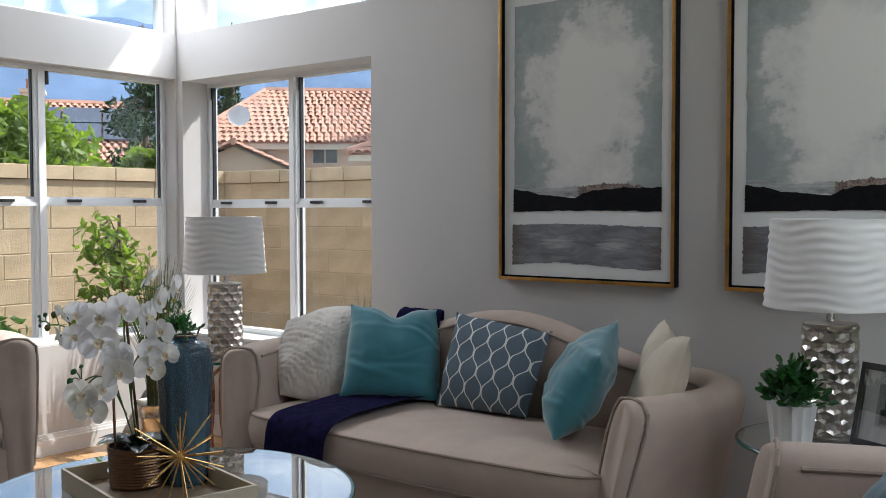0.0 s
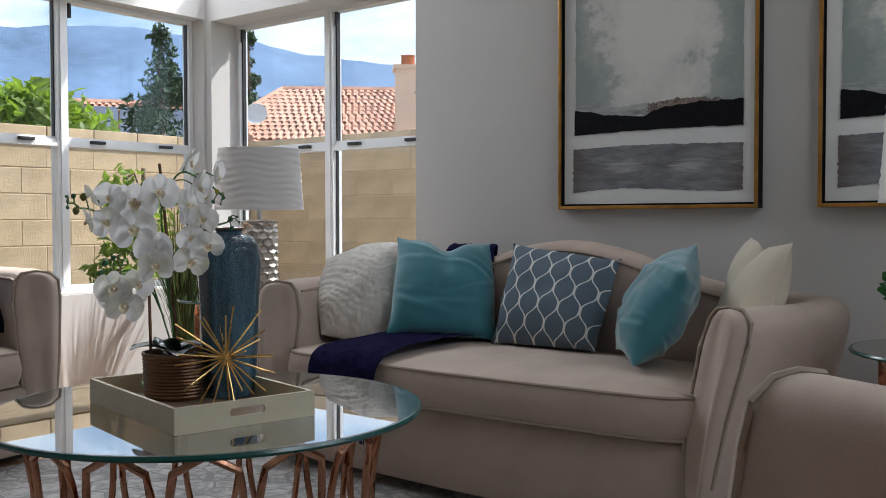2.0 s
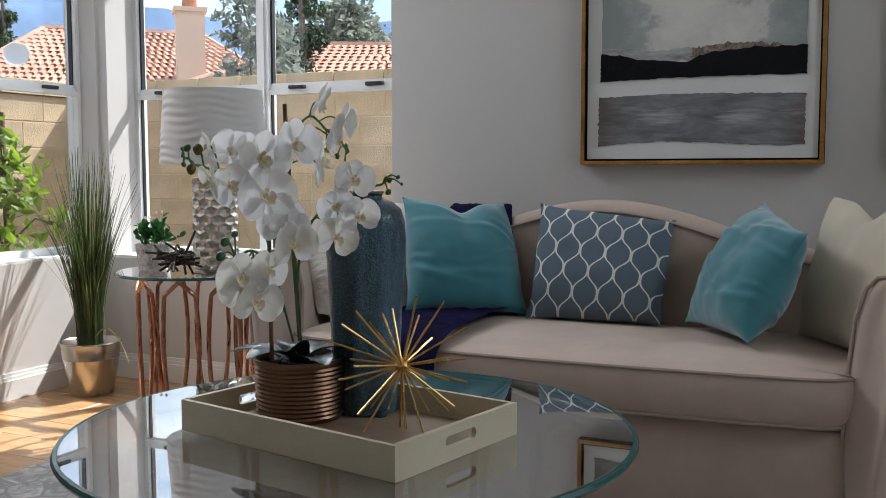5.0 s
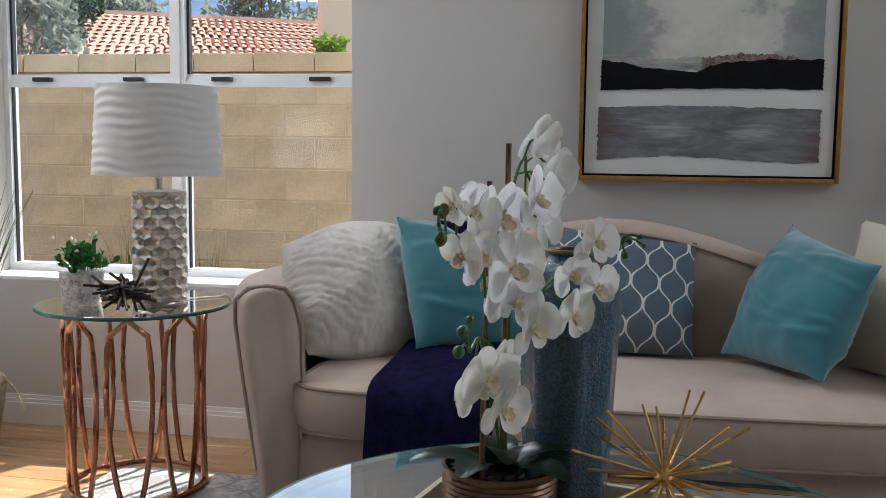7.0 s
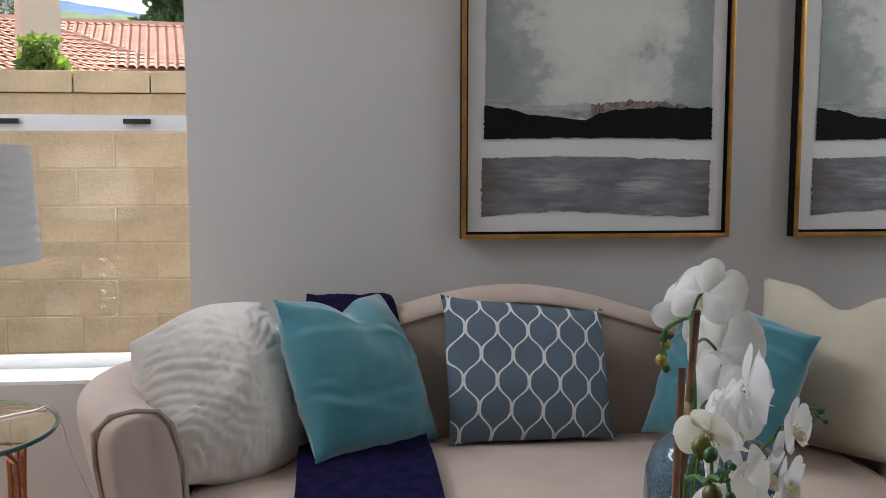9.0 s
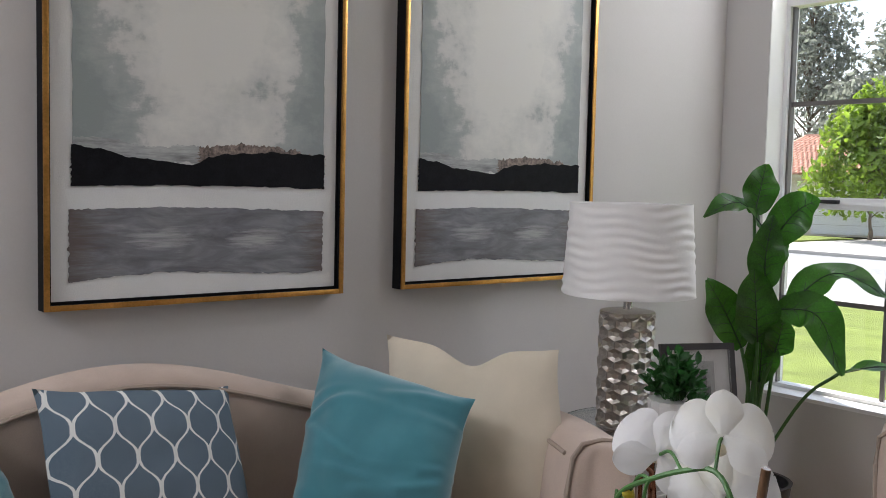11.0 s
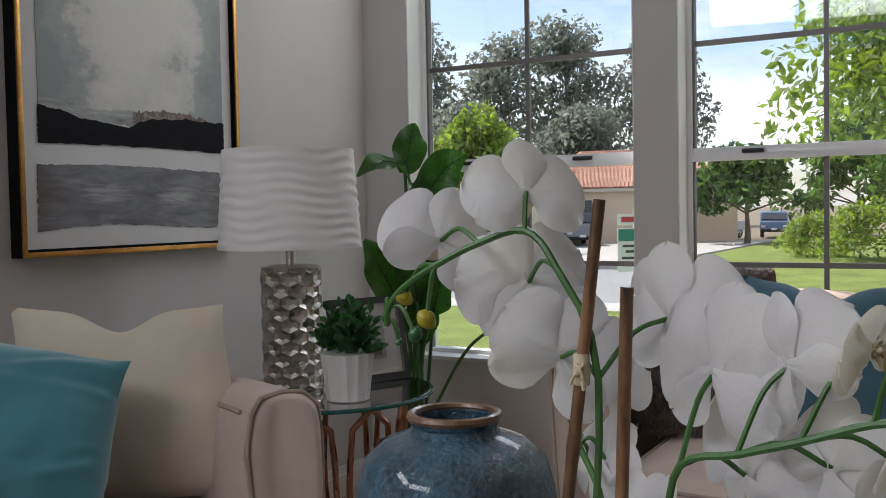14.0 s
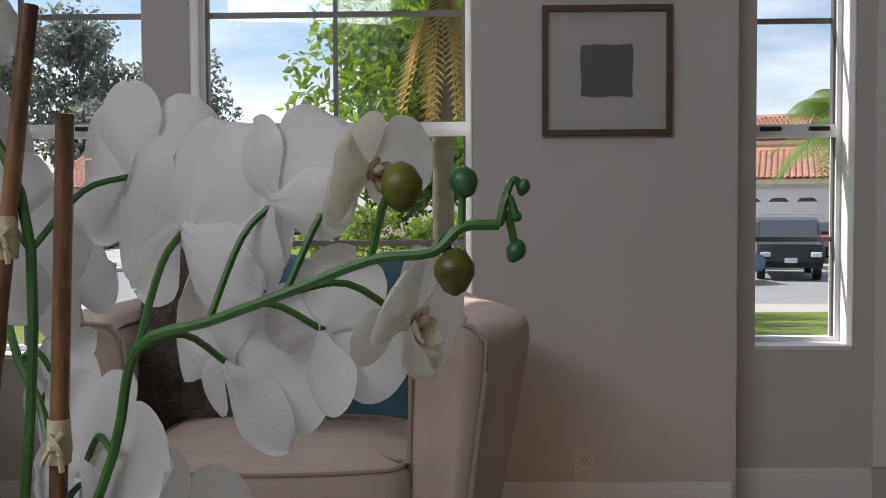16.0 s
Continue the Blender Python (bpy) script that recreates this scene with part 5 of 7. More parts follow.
def pillow(name, m, w, h, t, material, label, dent=0.0, ridges=None, n=30, pinch=0.04, seed=1, wrinkle=0.006, quad=(), soft=0.09):
    """A stuffed pillow in its local x, z plane, front towards -y. quad: its four corners in the room, for a slumped one."""
    skew = [m.inverted() @ Vector(q) - Vector((sx * w / 2, 0, sz * h / 2)) for q, (sx, sz) in zip(quad, ((-1, 1), (1, 1), (-1, -1), (1, -1)))]
    rng = random.Random(seed)
    off = Vector((rng.uniform(0, 50), rng.uniform(0, 50), rng.uniform(0, 50)))
    bm = bmesh.new()
    for side in (-1, 1):
        rows = []
        for j in range(n + 1):
            row = []
            for i in range(n + 1):
                u, v = 2 * i / n - 1, 2 * j / n - 1
                e = (max(0.0, 1 - abs(u) ** 2.6) * max(0.0, 1 - abs(v) ** 2.6)) ** 0.55
                x = u * w / 2 * (1 - pinch * (1 - v * v) * abs(u) ** 3)
                z = v * h / 2 * (1 - pinch * (1 - u * u) * abs(v) ** 3)
                ear = 0.013 * max(0.0, abs(u * v) - 0.55) ** 2 / 0.2
                x, z = x * math.sqrt(1 - soft * v * v) + math.copysign(ear, u), z * math.sqrt(1 - soft * u * u) + math.copysign(ear, v)
                if dent and v > 0:
                    z -= dent * v ** 2 * math.exp(-(u / 0.34) ** 2)
                y = side * t / 2 * e
                nz = noise.noise(Vector((x * 7, side * 2.0, z * 7)) + off) + 0.5 * noise.noise(Vector((x * 19, side * 2.0, z * 13)) + off)
                y += side * wrinkle * nz * min(1.0, 3 * e)
                if dent:
                    y -= side * 0.014 * math.exp(-(u / 0.16) ** 2) * max(0, v) * e
                if ridges:
                    y += side * ridges(u, v) * min(1.0, 2.5 * e)
                co = Vector((x, y, z))
                for k, (a, b) in zip(skew, ((0.5 - x / w, 0.5 + z / h), (0.5 + x / w, 0.5 + z / h), (0.5 - x / w, 0.5 - z / h), (0.5 + x / w, 0.5 - z / h))):
                    co += k * (a * b)
                row.append(co)
            rows.append(row)
        sheet(bm, rows)
    bmesh.ops.remove_doubles(bm, verts=bm.verts, dist=0.0004)
    ob = part(name, bm, material)
    ob.matrix_basis = m
    return tagged(ob, label, "pillow")


def by_corners(tl, tr, bl):
    """A pose whose local x runs along the top edge and whose local z runs up, centred on the square."""
    tl, tr, bl = Vector(tl), Vector(tr), Vector(bl)
    x = (tr - tl).normalized()
    z = (tl - bl)
    z = (z - x * z.dot(x)).normalized()
    y = z.cross(x)
    c = (tr + bl) / 2
    return Matrix(((x.x, y.x, z.x, c.x), (x.y, y.y, z.y, c.y), (x.z, y.z, z.z, c.z), (0, 0, 0, 1)))


def folds(u, v):
    """Soft creases that sweep over a slumped velvet pillow."""
    k = 0.0
    for c, s, bow, w, h in ((-0.72, 0.20, 0.25, 0.05, 0.010), (-0.52, 0.10, 0.30, 0.04, 0.008), (-0.30, -0.12, 0.22, 0.035, 0.006), (0.42, 0.22, -0.18, 0.045, 0.010), (0.62, 0.30, -0.10, 0.04, 0.007)):
        w, h = 1.5 * w, 0.8 * h
        d = v - (c + s * u + bow * u * u + 0.05 * math.sin(4 * u + 7 * c))
        k += h * (math.exp(-(d / w) ** 2) - 0.7 * math.exp(-((d - 1.6 * w) / w) ** 2)) * (0.6 + 0.4 * math.sin(3 * u + 9 * c))
    return k


def cable(u, v):
    """Plush ridges that slant down to both sides, loose and uneven, calmer in the middle."""
    wob = noise.noise(Vector((u * 2.2, v * 2.2, 4.0)))
    d = v * 6.0 - 4.2 * abs(u - 0.15) * (1.0 if u < 0.15 else 0.7) + 1.1 * wob
    calm = 0.30 + 0.70 * min(1.0, abs(u - 0.15) * 1.6)
    tuft = 0.7 + 0.9 * noise.noise(Vector((u * 7, v * 4, 1.0)))
    return (0.0070 * abs(math.sin(math.pi * d)) ** 0.8 - 0.0035) * calm * tuft + 0.004 * noise.noise(Vector((u * 16, v * 16, 8.0)))


QUADS = {
    "knit": ((-3.425, 3.155, 0.795), (-3.110, 3.470, 0.850), (-3.272, 2.965, 0.475), (-2.955, 3.235, 0.470)),
    "teal": ((-3.054, 3.223, 0.868), (-2.782, 3.498, 0.842), (-2.952, 3.045, 0.515), (-2.638, 3.318, 0.482)),
    "lattice": ((-2.610, 3.412, 0.846), (-2.160, 3.436, 0.797), (-2.604, 3.258, 0.482), (-2.166, 3.262, 0.484)),
    "slumped": ((-1.868, 3.450, 0.858), (-1.715, 3.030, 0.790), (-2.074, 3.268, 0.500), (-1.855, 2.965, 0.497)),
    "cream": ((-1.667, 3.435, 0.880), (-1.402, 3.060, 0.872), (-1.745, 3.330, 0.470), (-1.470, 2.930, 0.470)),
}
pillow("knit_pillow", by_corners(*QUADS["knit"][:3]), 0.46, 0.42, 0.26, M_KNIT,
       "ivory plush cable-knit pillow in the sofa corner", ridges=cable, n=76, seed=2, pinch=-0.09, wrinkle=0.018, quad=QUADS["knit"], soft=0.24)
pillow("teal_pillow", by_corners(*QUADS["teal"][:3]), 0.40, 0.41, 0.205, M_TEAL,
       "teal velvet pillow with a karate-chopped top on the sofa", dent=0.05, ridges=lambda u, v: 0.8 * folds(-u, v), n=56, seed=3, wrinkle=0.008, pinch=-0.01, quad=QUADS["teal"], soft=0.03)
pillow("patterned_pillow", by_corners(*QUADS["lattice"][:3]), 0.46, 0.40, 0.15, M_OGEE,
       "blue woven pillow with a white ogee lattice on the sofa", seed=4, wrinkle=0.008, pinch=-0.01, quad=QUADS["lattice"], soft=0.03)
pillow("teal_pillow", by_corners(*QUADS["slumped"][:3]), 0.45, 0.45, 0.205, M_TEAL,
       "teal velvet pillow slumped against the cream one", dent=0.0, ridges=lambda u, v: 0.9 * folds(u, v), n=60, seed=5, wrinkle=0.010, pinch=0.02, quad=QUADS["slumped"], soft=0.02)
pillow("cream_pillow", by_corners(*QUADS["cream"][:3]), 0.46, 0.42, 0.15, M_CREAM,
       "cream cotton pillow with a chopped top by the sofa arm", dent=0.055, seed=6, wrinkle=0.010, pinch=-0.01, quad=QUADS["cream"], soft=0.02)
pillow("teal_pillow", by_corners((-0.455, 2.05, 0.905), (-0.455, 1.64, 0.890), (-0.60, 2.07, 0.485)), 0.43, 0.43, 0.13, M_TEALD,
       "dark teal woven pillow upright in the armchair", dent=0.05, seed=7)
pillow("navy_pillow", by_corners((-4.46, 1.80, 0.865), (-4.44, 2.20, 0.885), (-4.31, 1.78, 0.47)), 0.42, 0.42, 0.14, M_NAVYP,
       "navy velvet pillow in the armchair by the window", dent=0.05, seed=8)


def throw():
    """A wool throw that runs down the sofa back, over the seat and down its front."""
    rng = random.Random(9)
    prof = [(3.555, 0.70), (3.545, 0.81), (3.505, 0.842), (3.455, 0.815), (3.42, 0.70), (3.39, 0.56), (3.33, 0.503), (3.15, 0.505), (2.95, 0.502), (2.78, 0.492), (2.700, 0.470), (2.668, 0.43), (2.660, 0.37), (2.658, 0.30), (2.662, 0.235)]
    line = curve([(0, y, z) for y, z in prof], 42)
    rows = []
    for k, p in enumerate(line):
        f = k / (len(line) - 1)
        xl, xr = -2.99 - 0.02 * f, -2.81 + 0.12 * min(1.0, 2.2 * f) + 0.02 * math.sin(3 * f)
        row = []
        for i in range(19):
            u = i / 18
            x = xl + (xr - xl) * u + 0.006 * noise.noise(Vector((0, f * 9, u * 2)))
            hz = 0.008 * noise.noise(Vector((u * 5, f * 6, 3.0))) + 0.004 * noise.noise(Vector((u * 14, f * 20, 1.0)))
            row.append(Vector((x, p.y - (0.6 * hz if f > 0.6 else 0), p.z + (hz if f < 0.75 else 0) + 0.005)))
        rows.append(row)
    bm = bmesh.new()
    sheet(bm, rows)
    bmesh.ops.solidify(bm, geom=list(bm.faces), thickness=0.012)
    t = part("cloth", bm, M_NAVY)
    fr = bmesh.new()
    for i in range(34):
        x = -3.0 + 0.31 * i / 33
        z0 = rows[-1][0].z
        tube([(x, 2.658, z0 + 0.01), (x + rng.uniform(-0.006, 0.006), 2.654, z0 - 0.03), (x + rng.uniform(-0.008, 0.008), 2.656, z0 - 0.065)], 0.003, 4, fr)
    th = thing("throw_blanket", Matrix(), "navy woollen throw draped over the sofa seat", "blanket")
    t.parent = th
    part("fringe", fr, M_NAVY, th, "navy fringe")


throw()


def fur_throw():
    """A shag throw over the back corner of the armchair."""
    th = thing("fur_throw", Matrix(), "grey-brown shag throw over the armchair back", "blanket")
    prof = [(-0.52, 0.47), (-0.47, 0.60), (-0.42, 0.74), (-0.36, 0.862), (-0.29, 0.905), (-0.20, 0.878), (-0.165, 0.74), (-0.158, 0.55)]
    line = curve([(x, 0, z) for x, z in prof], 34)
    rows = [[Vector((p.x + 0.012 * noise.noise(Vector((i, k * 0.3, 0))) - 0.02, 2.02 + 0.36 * i / 20, p.z + 0.010 * noise.noise(Vector((i * 0.4, k * 0.4, 5))) - 0.05 * max(0, i / 20 - 0.5) ** 2)) for i in range(21)] for k, p in enumerate(line)]
    bm = bmesh.new()
    sheet(bm, rows)
    bmesh.ops.solidify(bm, geom=list(bm.faces), thickness=0.012)
    part("cloth", bm, M_FUR, th)
    rng = random.Random(4)
    verts, faces = [], []
    for k in range(len(rows) - 1):
        for i in range(20):
            for _ in range(9):
                a, b = rng.random(), rng.random()
                p = rows[k][i].lerp(rows[k][i + 1], a).lerp(rows[k + 1][i].lerp(rows[k + 1][i + 1], a), b)
                f = k / len(rows)
                nrm = Vector((-0.9, 0, 0.25)) if f < 0.4 else (Vector((0, 0, 1)) if f < 0.68 else Vector((0.9, 0, 0.1)))
                d = nrm * 0.014 + Vector((rng.uniform(-0.010, 0.010), rng.uniform(-0.014, 0.014), rng.uniform(-0.022, 0.002)))
                s = Vector((rng.uniform(-1, 1), rng.uniform(-1, 1), rng.uniform(-1, 1))).normalized() * 0.0022
                q = len(verts)
                verts += [tuple(p - s), tuple(p + s), tuple(p + d)]
                faces.append((q, q + 1, q + 2))
    me = bpy.data.meshes.new("pile")
    me.from_pydata(verts, [], faces)
    me.materials.append(M_FUR)
    ob = new("pile", me)
    ob.parent = th
    tagged(ob, kind="stuff")


fur_throw()


# ---- glass tables ----
def round_glass(parent, r, z, t, name="tabletop"):
    top = part(name, lathe([(r - 0.004, z - t), (r, z - t + 0.003), (r, z - 0.003), (r - 0.004, z)], 72), M_TABLEGLASS, parent, "clear glass top", False)
    top.visible_shadow = False
    bm = bmesh.new()
    tube([((r + 0.0005) * math.cos(a), (r + 0.0005) * math.sin(a), z - t / 2) for a in np.linspace(0, 2 * math.pi, 73)[:-1]], t * 0.52, 6, bm, closed=True, flat=1.0)
    part("glass_edge", bm, M_GLASSEDGE, top, "green polished glass edge")


def loop_table(name, m, r, z, base_r, loops, label, top_in, waist, loop_w, t, rod, group=""):
    """A round glass top on a ring of slender copper loops."""
    tb = thing(name, m, label, "table", group)
    round_glass(tb, r, z, t)
    zt = z - t - rod
    part("base_ring", tube([(base_r * math.cos(a), base_r * math.sin(a), RUG + rod) for a in np.linspace(0, 2 * math.pi, 61)[:-1]], rod, 8, closed=True), M_COPPER, tb, "copper base ring")
    for k in range(loops):
        a0 = 2 * math.pi * (k + 0.5) / loops
        half = math.pi / loops * loop_w
        pts = []
        for s, f in [(-1, q) for q in np.linspace(0, 1, 12)] + [(1, q) for q in np.linspace(1, 0, 12)]:
            z2 = RUG + rod + (zt - RUG - rod) * min(1.0, f * 1.0)
            wide = half * (0.42 + 0.58 * math.sin(math.pi * min(1.0, f * 0.86)) ** 0.8)
            if f > 0.82:
                wide = half * 0.98 * math.sqrt(max(0.0, 1 - ((f - 0.82) / 0.18) ** 2)) * (0.42 + 0.58 * math.sin(math.pi * 0.70) ** 0.8) * 1.08
            rad = base_r + (top_in - base_r) * f - waist * math.sin(math.pi * f)
            ang = a0 + s * wide
            pts.append((rad * math.cos(ang), rad * math.sin(ang), z2))
        part("copper_loop", tube(pts, rod * 0.82, 7), M_COPPER, tb)
    return tb


loop_table("side_table", at(-3.865, 3.085), 0.29, 0.600, 0.205, 8, "round glass side table on copper loop legs", 0.215, 0.0, 0.80, 0.011, 0.0105, "loop tables")
loop_table("side_table", at(-0.94, 3.09), 0.29, 0.600, 0.205, 8, "round glass side table beside the sofa arm", 0.215, 0.0, 0.80, 0.011, 0.0105, "loop tables")
loop_table("coffee_table", at(-2.435, 1.785), 0.535, 0.480, 0.425, 14, "round glass coffee table on a ring of copper loops", 0.445, 0.02, 0.86, 0.014, 0.0115)
GT = 0.4805


def tray():
    c, rz = Vector((-2.418, 1.738)), math.degrees(math.atan2(1.508 - 1.616, -2.201 + 2.71))
    t = thing("tray", at(c.x, c.y, GT, rz), "ivory textured serving tray with cut-out handles on the coffee table", "tray")
    L, W, H, k = 0.262, 0.178, 0.060, 0.010
    part("bottom", solid((-L + k, L - k, -W + k, W - k, 0.001, 0.010)), M_TRAYIN, t, "taupe tray lining", False)
    for y0, y1 in ((-W, -W + k), (W - k, W)):
        part("side_panel", solid((-L, L, y0, y1, 0, H), bev=0.0015), M_TRAY, t)
    for s in (-1, 1):
        x0, x1 = (-L, -L + k) if s < 0 else (L - k, L)
        bm = bmesh.new()
        w, h = 0.045, 0.010
        hole = [(w * math.copysign(1, math.cos(a)) * 0.78 + h * math.cos(a), 0.034 + h * math.sin(a)) for a in [math.pi * 2 * (i + 0.5) / 24 for i in range(24)]]
        yo, zo = W - k, H
        outer = []
        for y, z in hole:
            dy, dz = y, z - 0.034
            f = min(yo / abs(dy) if dy else 9e9, ((zo - 0.034) if dz > 0 else 0.034) / abs(dz) if dz else 9e9)
            outer.append((dy * f, 0.034 + dz * f))
        corners = [(yo, zo), (-yo, zo), (-yo, 0), (yo, 0)]
        for x in (x0, x1):
            a = [bm.verts.new((x, y, z)) for y, z in hole]
            b = [bm.verts.new((x, y, z)) for y, z in outer]
            for i in range(24):
                j = (i + 1) % 24
                p, q = outer[i], outer[j]
                extra = [cn for cn in corners if (abs(p[0] - cn[0]) < 1e-6 and abs(q[1] - cn[1]) < 1e-6) or (abs(p[1] - cn[1]) < 1e-6 and abs(q[0] - cn[0]) < 1e-6)]
                mid = [bm.verts.new((x, *extra[0]))] if extra and abs(p[0] - q[0]) > 1e-6 and abs(p[1] - q[1]) > 1e-6 else []
                bm.faces.new([a[i], b[i], *mid, b[j], a[j]])
        bm.verts.ensure_lookup_table()
        inner = [v for v in bm.verts if abs(v.co.x - x0) < 1e-6][:24], [v for v in bm.verts if abs(v.co.x - x1) < 1e-6][:24]
        for i in range(24):
            j = (i + 1) % 24
            bm.faces.new((inner[0][i], inner[0][j], inner[1][j], inner[1][i]))
        box(bm, x0, x1, -yo, yo, H, H + 0.0005)
        part("end_panel", bm, M_TRAY, t, "panel with cut-out handle", False)


tray()
TB = GT + 0.0102


def vase():
    v = thing("vase", at(-2.449, 1.864, TB, 12), "tall blue drip-glazed ceramic vase in the tray", "vase")

    def squarish(r, z, a):
        k = max(0.0, 1 - z / 0.12)
        sq = 1 / max(abs(math.cos(a)), abs(math.sin(a)))
        flute = 0.0022 * math.cos(8 * a) * (1 if z < 0.36 else 0)
        return r * (1 + 0.22 * k * (min(sq, 1.22) - 1.05)) + flute
    prof = [(0.048, 0.0), (0.060, 0.003), (0.063, 0.02), (0.067, 0.10), (0.072, 0.20), (0.0765, 0.30), (0.0805, 0.345), (0.0790, 0.380), (0.0715, 0.404), (0.056, 0.418), (0.036, 0.425), (0.034, 0.430), (0.037, 0.436), (0.034, 0.439), (0.030, 0.435), (0.030, 0.39), (0.05, 0.35), (0.05, 0.1), (0.01, 0.09)]
    part("body", lathe(prof, 64, fn=squarish), M_VASE, v)
    part("rim", tube([(0.0342 * math.cos(q), 0.0342 * math.sin(q), 0.4375) for q in np.linspace(0, 2 * math.pi, 41)[:-1]], 0.0038, 8, closed=True), M_RIMGLAZE, v, "rust-brown rim")
    for i in range(4):
        a = math.pi / 4 + i * math.pi / 2
        part("foot", lathe([(0.012, -0.0), (0.014, 0.004), (0.013, 0.012)], 12, m=Matrix.Translation((0.058 * math.cos(a), 0.058 * math.sin(a), 0))), M_VASE, v)


vase()


def urchin():
    u = thing("spike_sculpture", at(-2.300, 1.732, TB + 0.128), "gold starburst sculpture of thin rods in the tray", "sculpture")
    rng = random.Random(12)
    part("core", lathe([(0.003, -0.014), (0.011, -0.009), (0.015, 0), (0.011, 0.009), (0.003, 0.014)], 14), M_GOLD, u)
    n = 36
    for i in range(n):
        z = 1 - 2 * (i + 0.5) / n
        a = i * 2.39996 + rng.uniform(-0.2, 0.2)
        d = Vector((math.sqrt(1 - z * z) * math.cos(a), math.sqrt(1 - z * z) * math.sin(a), z))
        l = rng.uniform(0.10, 0.15)
        if d.z * l < -0.122:
            l = 0.122 / -d.z
        part("rod", tube([d * 0.008, d * l], 0.0021, 6), M_GOLD, u)


urchin()


# ---- orchid ----
def petal_bm(bm, m, length, width, cup, n=11, seed=0.0, widest=0.58):
    """A petal along local y: a narrow claw that swells to a full round tip, cupped and a little wavy."""
    rows = []
    for j in range(n + 1):
        f = math.sin(math.pi / 2 * j / n)
        if f > widest:
            k = math.sqrt(max(0.0, 1 - ((f - widest) / (1 - widest)) ** 2))
        else:
            q = f / widest
            k = 0.20 + 0.80 * q * q * (3 - 2 * q)
        w = width * 0.5 * max(k, 0.03)
        row = []
        for i in range(11):
            u = i / 5 - 1
            z = cup * f * f * length - 0.13 * width * (1 - u * u) * math.sin(math.pi * f) + 0.02 * width * math.exp(-(u / 0.12) ** 2) * (1 - f)
            z += width * (0.09 * f * noise.noise(Vector((u * 1.1, f * 1.5, seed))) + 0.035 * u * u * f * math.sin(6 * f + 4 * u + seed))
            x = u * w * (1 + 0.05 * noise.noise(Vector((f * 2.0, u, seed + 7))))
            row.append(m @ Vector((x, f * length * (1 + 0.05 * noise.noise(Vector((u * 1.2, 1.3, seed))) - 0.03 * math.exp(-(u / 0.25) ** 2) * f ** 6), z)))
        rows.append(row)
    sheet(bm, rows)


def bloom(parent, pos, facing, size, roll, seed, name="bloom", cream=False):
    """A moth orchid flower: two broad petals, three sepals, a yellow lip. Faces along facing."""
    rng = random.Random(seed)
    f = Vector(facing).normalized()
    q = f.to_track_quat("Z", "Y").to_matrix().to_4x4()
    m0 = Matrix.Translation(pos) @ q @ pose(0, 0, 0, 0, 0, roll)
    h = size / 2
    lip = bmesh.new()
    for a, l in ((-90, 0.26), (-40, 0.2), (-140, 0.2)):
        petal_bm(lip, m0 @ pose(0, 0, 0.004, 0, 0, a - 90) @ pose(0, 0, 0, 38), size * l, size * 0.17, 0.35, 6, seed=seed)
    for a in (90, 18, 162):
        petal_bm(lip, m0 @ pose(0, 0, 0.0055, 0, 0, a - 90) @ pose(0, 0, 0, 16), size * 0.15, size * 0.10, 0.1, 5, seed=seed)
    lathe([(0.001, 0.0), (size * 0.035, size * 0.02), (size * 0.03, size * 0.09), (0.001, size * 0.12)], 10, lip, m=m0 @ pose(0, 0, 0.004, -30))
    fl = part(name, lip, M_LIP, parent, "white orchid bloom with a pale cream lip")
    specks = bmesh.new()
    for k in range(7):
        a, q = rng.uniform(0, 2 * math.pi), size * rng.uniform(0.03, 0.075)
        lathe([(0.0002, -0.0003), (0.0009, 0.0), (0.0002, 0.0005)], 6, specks, m=m0 @ Matrix.Translation((q * math.cos(a), q * math.sin(a), 0.0065 + 0.25 * q)))
    part("throat_specks", specks, M_LIPRED, fl, "rose specks in the throat")
    mat = M_PETALC if cream else M_PETAL
    for a, l, w, lift in ((90, 1.0, 0.62, 0.0), (-146, 1.0, 0.58, -0.003), (-34, 1.0, 0.58, -0.003)):
        bm = bmesh.new()
        petal_bm(bm, m0 @ pose(0, 0, lift, 0, 0, a - 90) @ pose(0, 0, 0, rng.uniform(-4, 20)), h * l, size * w * 0.64, rng.uniform(-0.1, 0.12), seed=seed + a, widest=0.52)
        part("sepal", bm, mat, fl)
    for a in (18, 162):
        bm = bmesh.new()
        petal_bm(bm, m0 @ pose(0, 0, 0.003, 0, 0, a - 90 + rng.uniform(-6, 6)) @ pose(0, 0, 0, rng.uniform(0, 26)), h * 1.06, size * 0.66, rng.uniform(-0.05, 0.15), seed=seed + a, widest=0.60)
        part("petal", bm, mat, fl)


def bud(parent, pos, r, material, seed):
    rng = random.Random(seed)
    m = Matrix.Translation(pos) @ pose(0, 0, 0, rng.uniform(-50, 50), rng.uniform(-50, 50), rng.uniform(0, 360))
    part("bud", lathe([(0.001, -r * 1.15), (r * 0.55, -r * 0.9), (r * 0.95, -r * 0.2), (r * 0.98, r * 0.3), (r * 0.6, r * 0.95), (0.001, r * 1.2)], 16, m=m), material, parent)


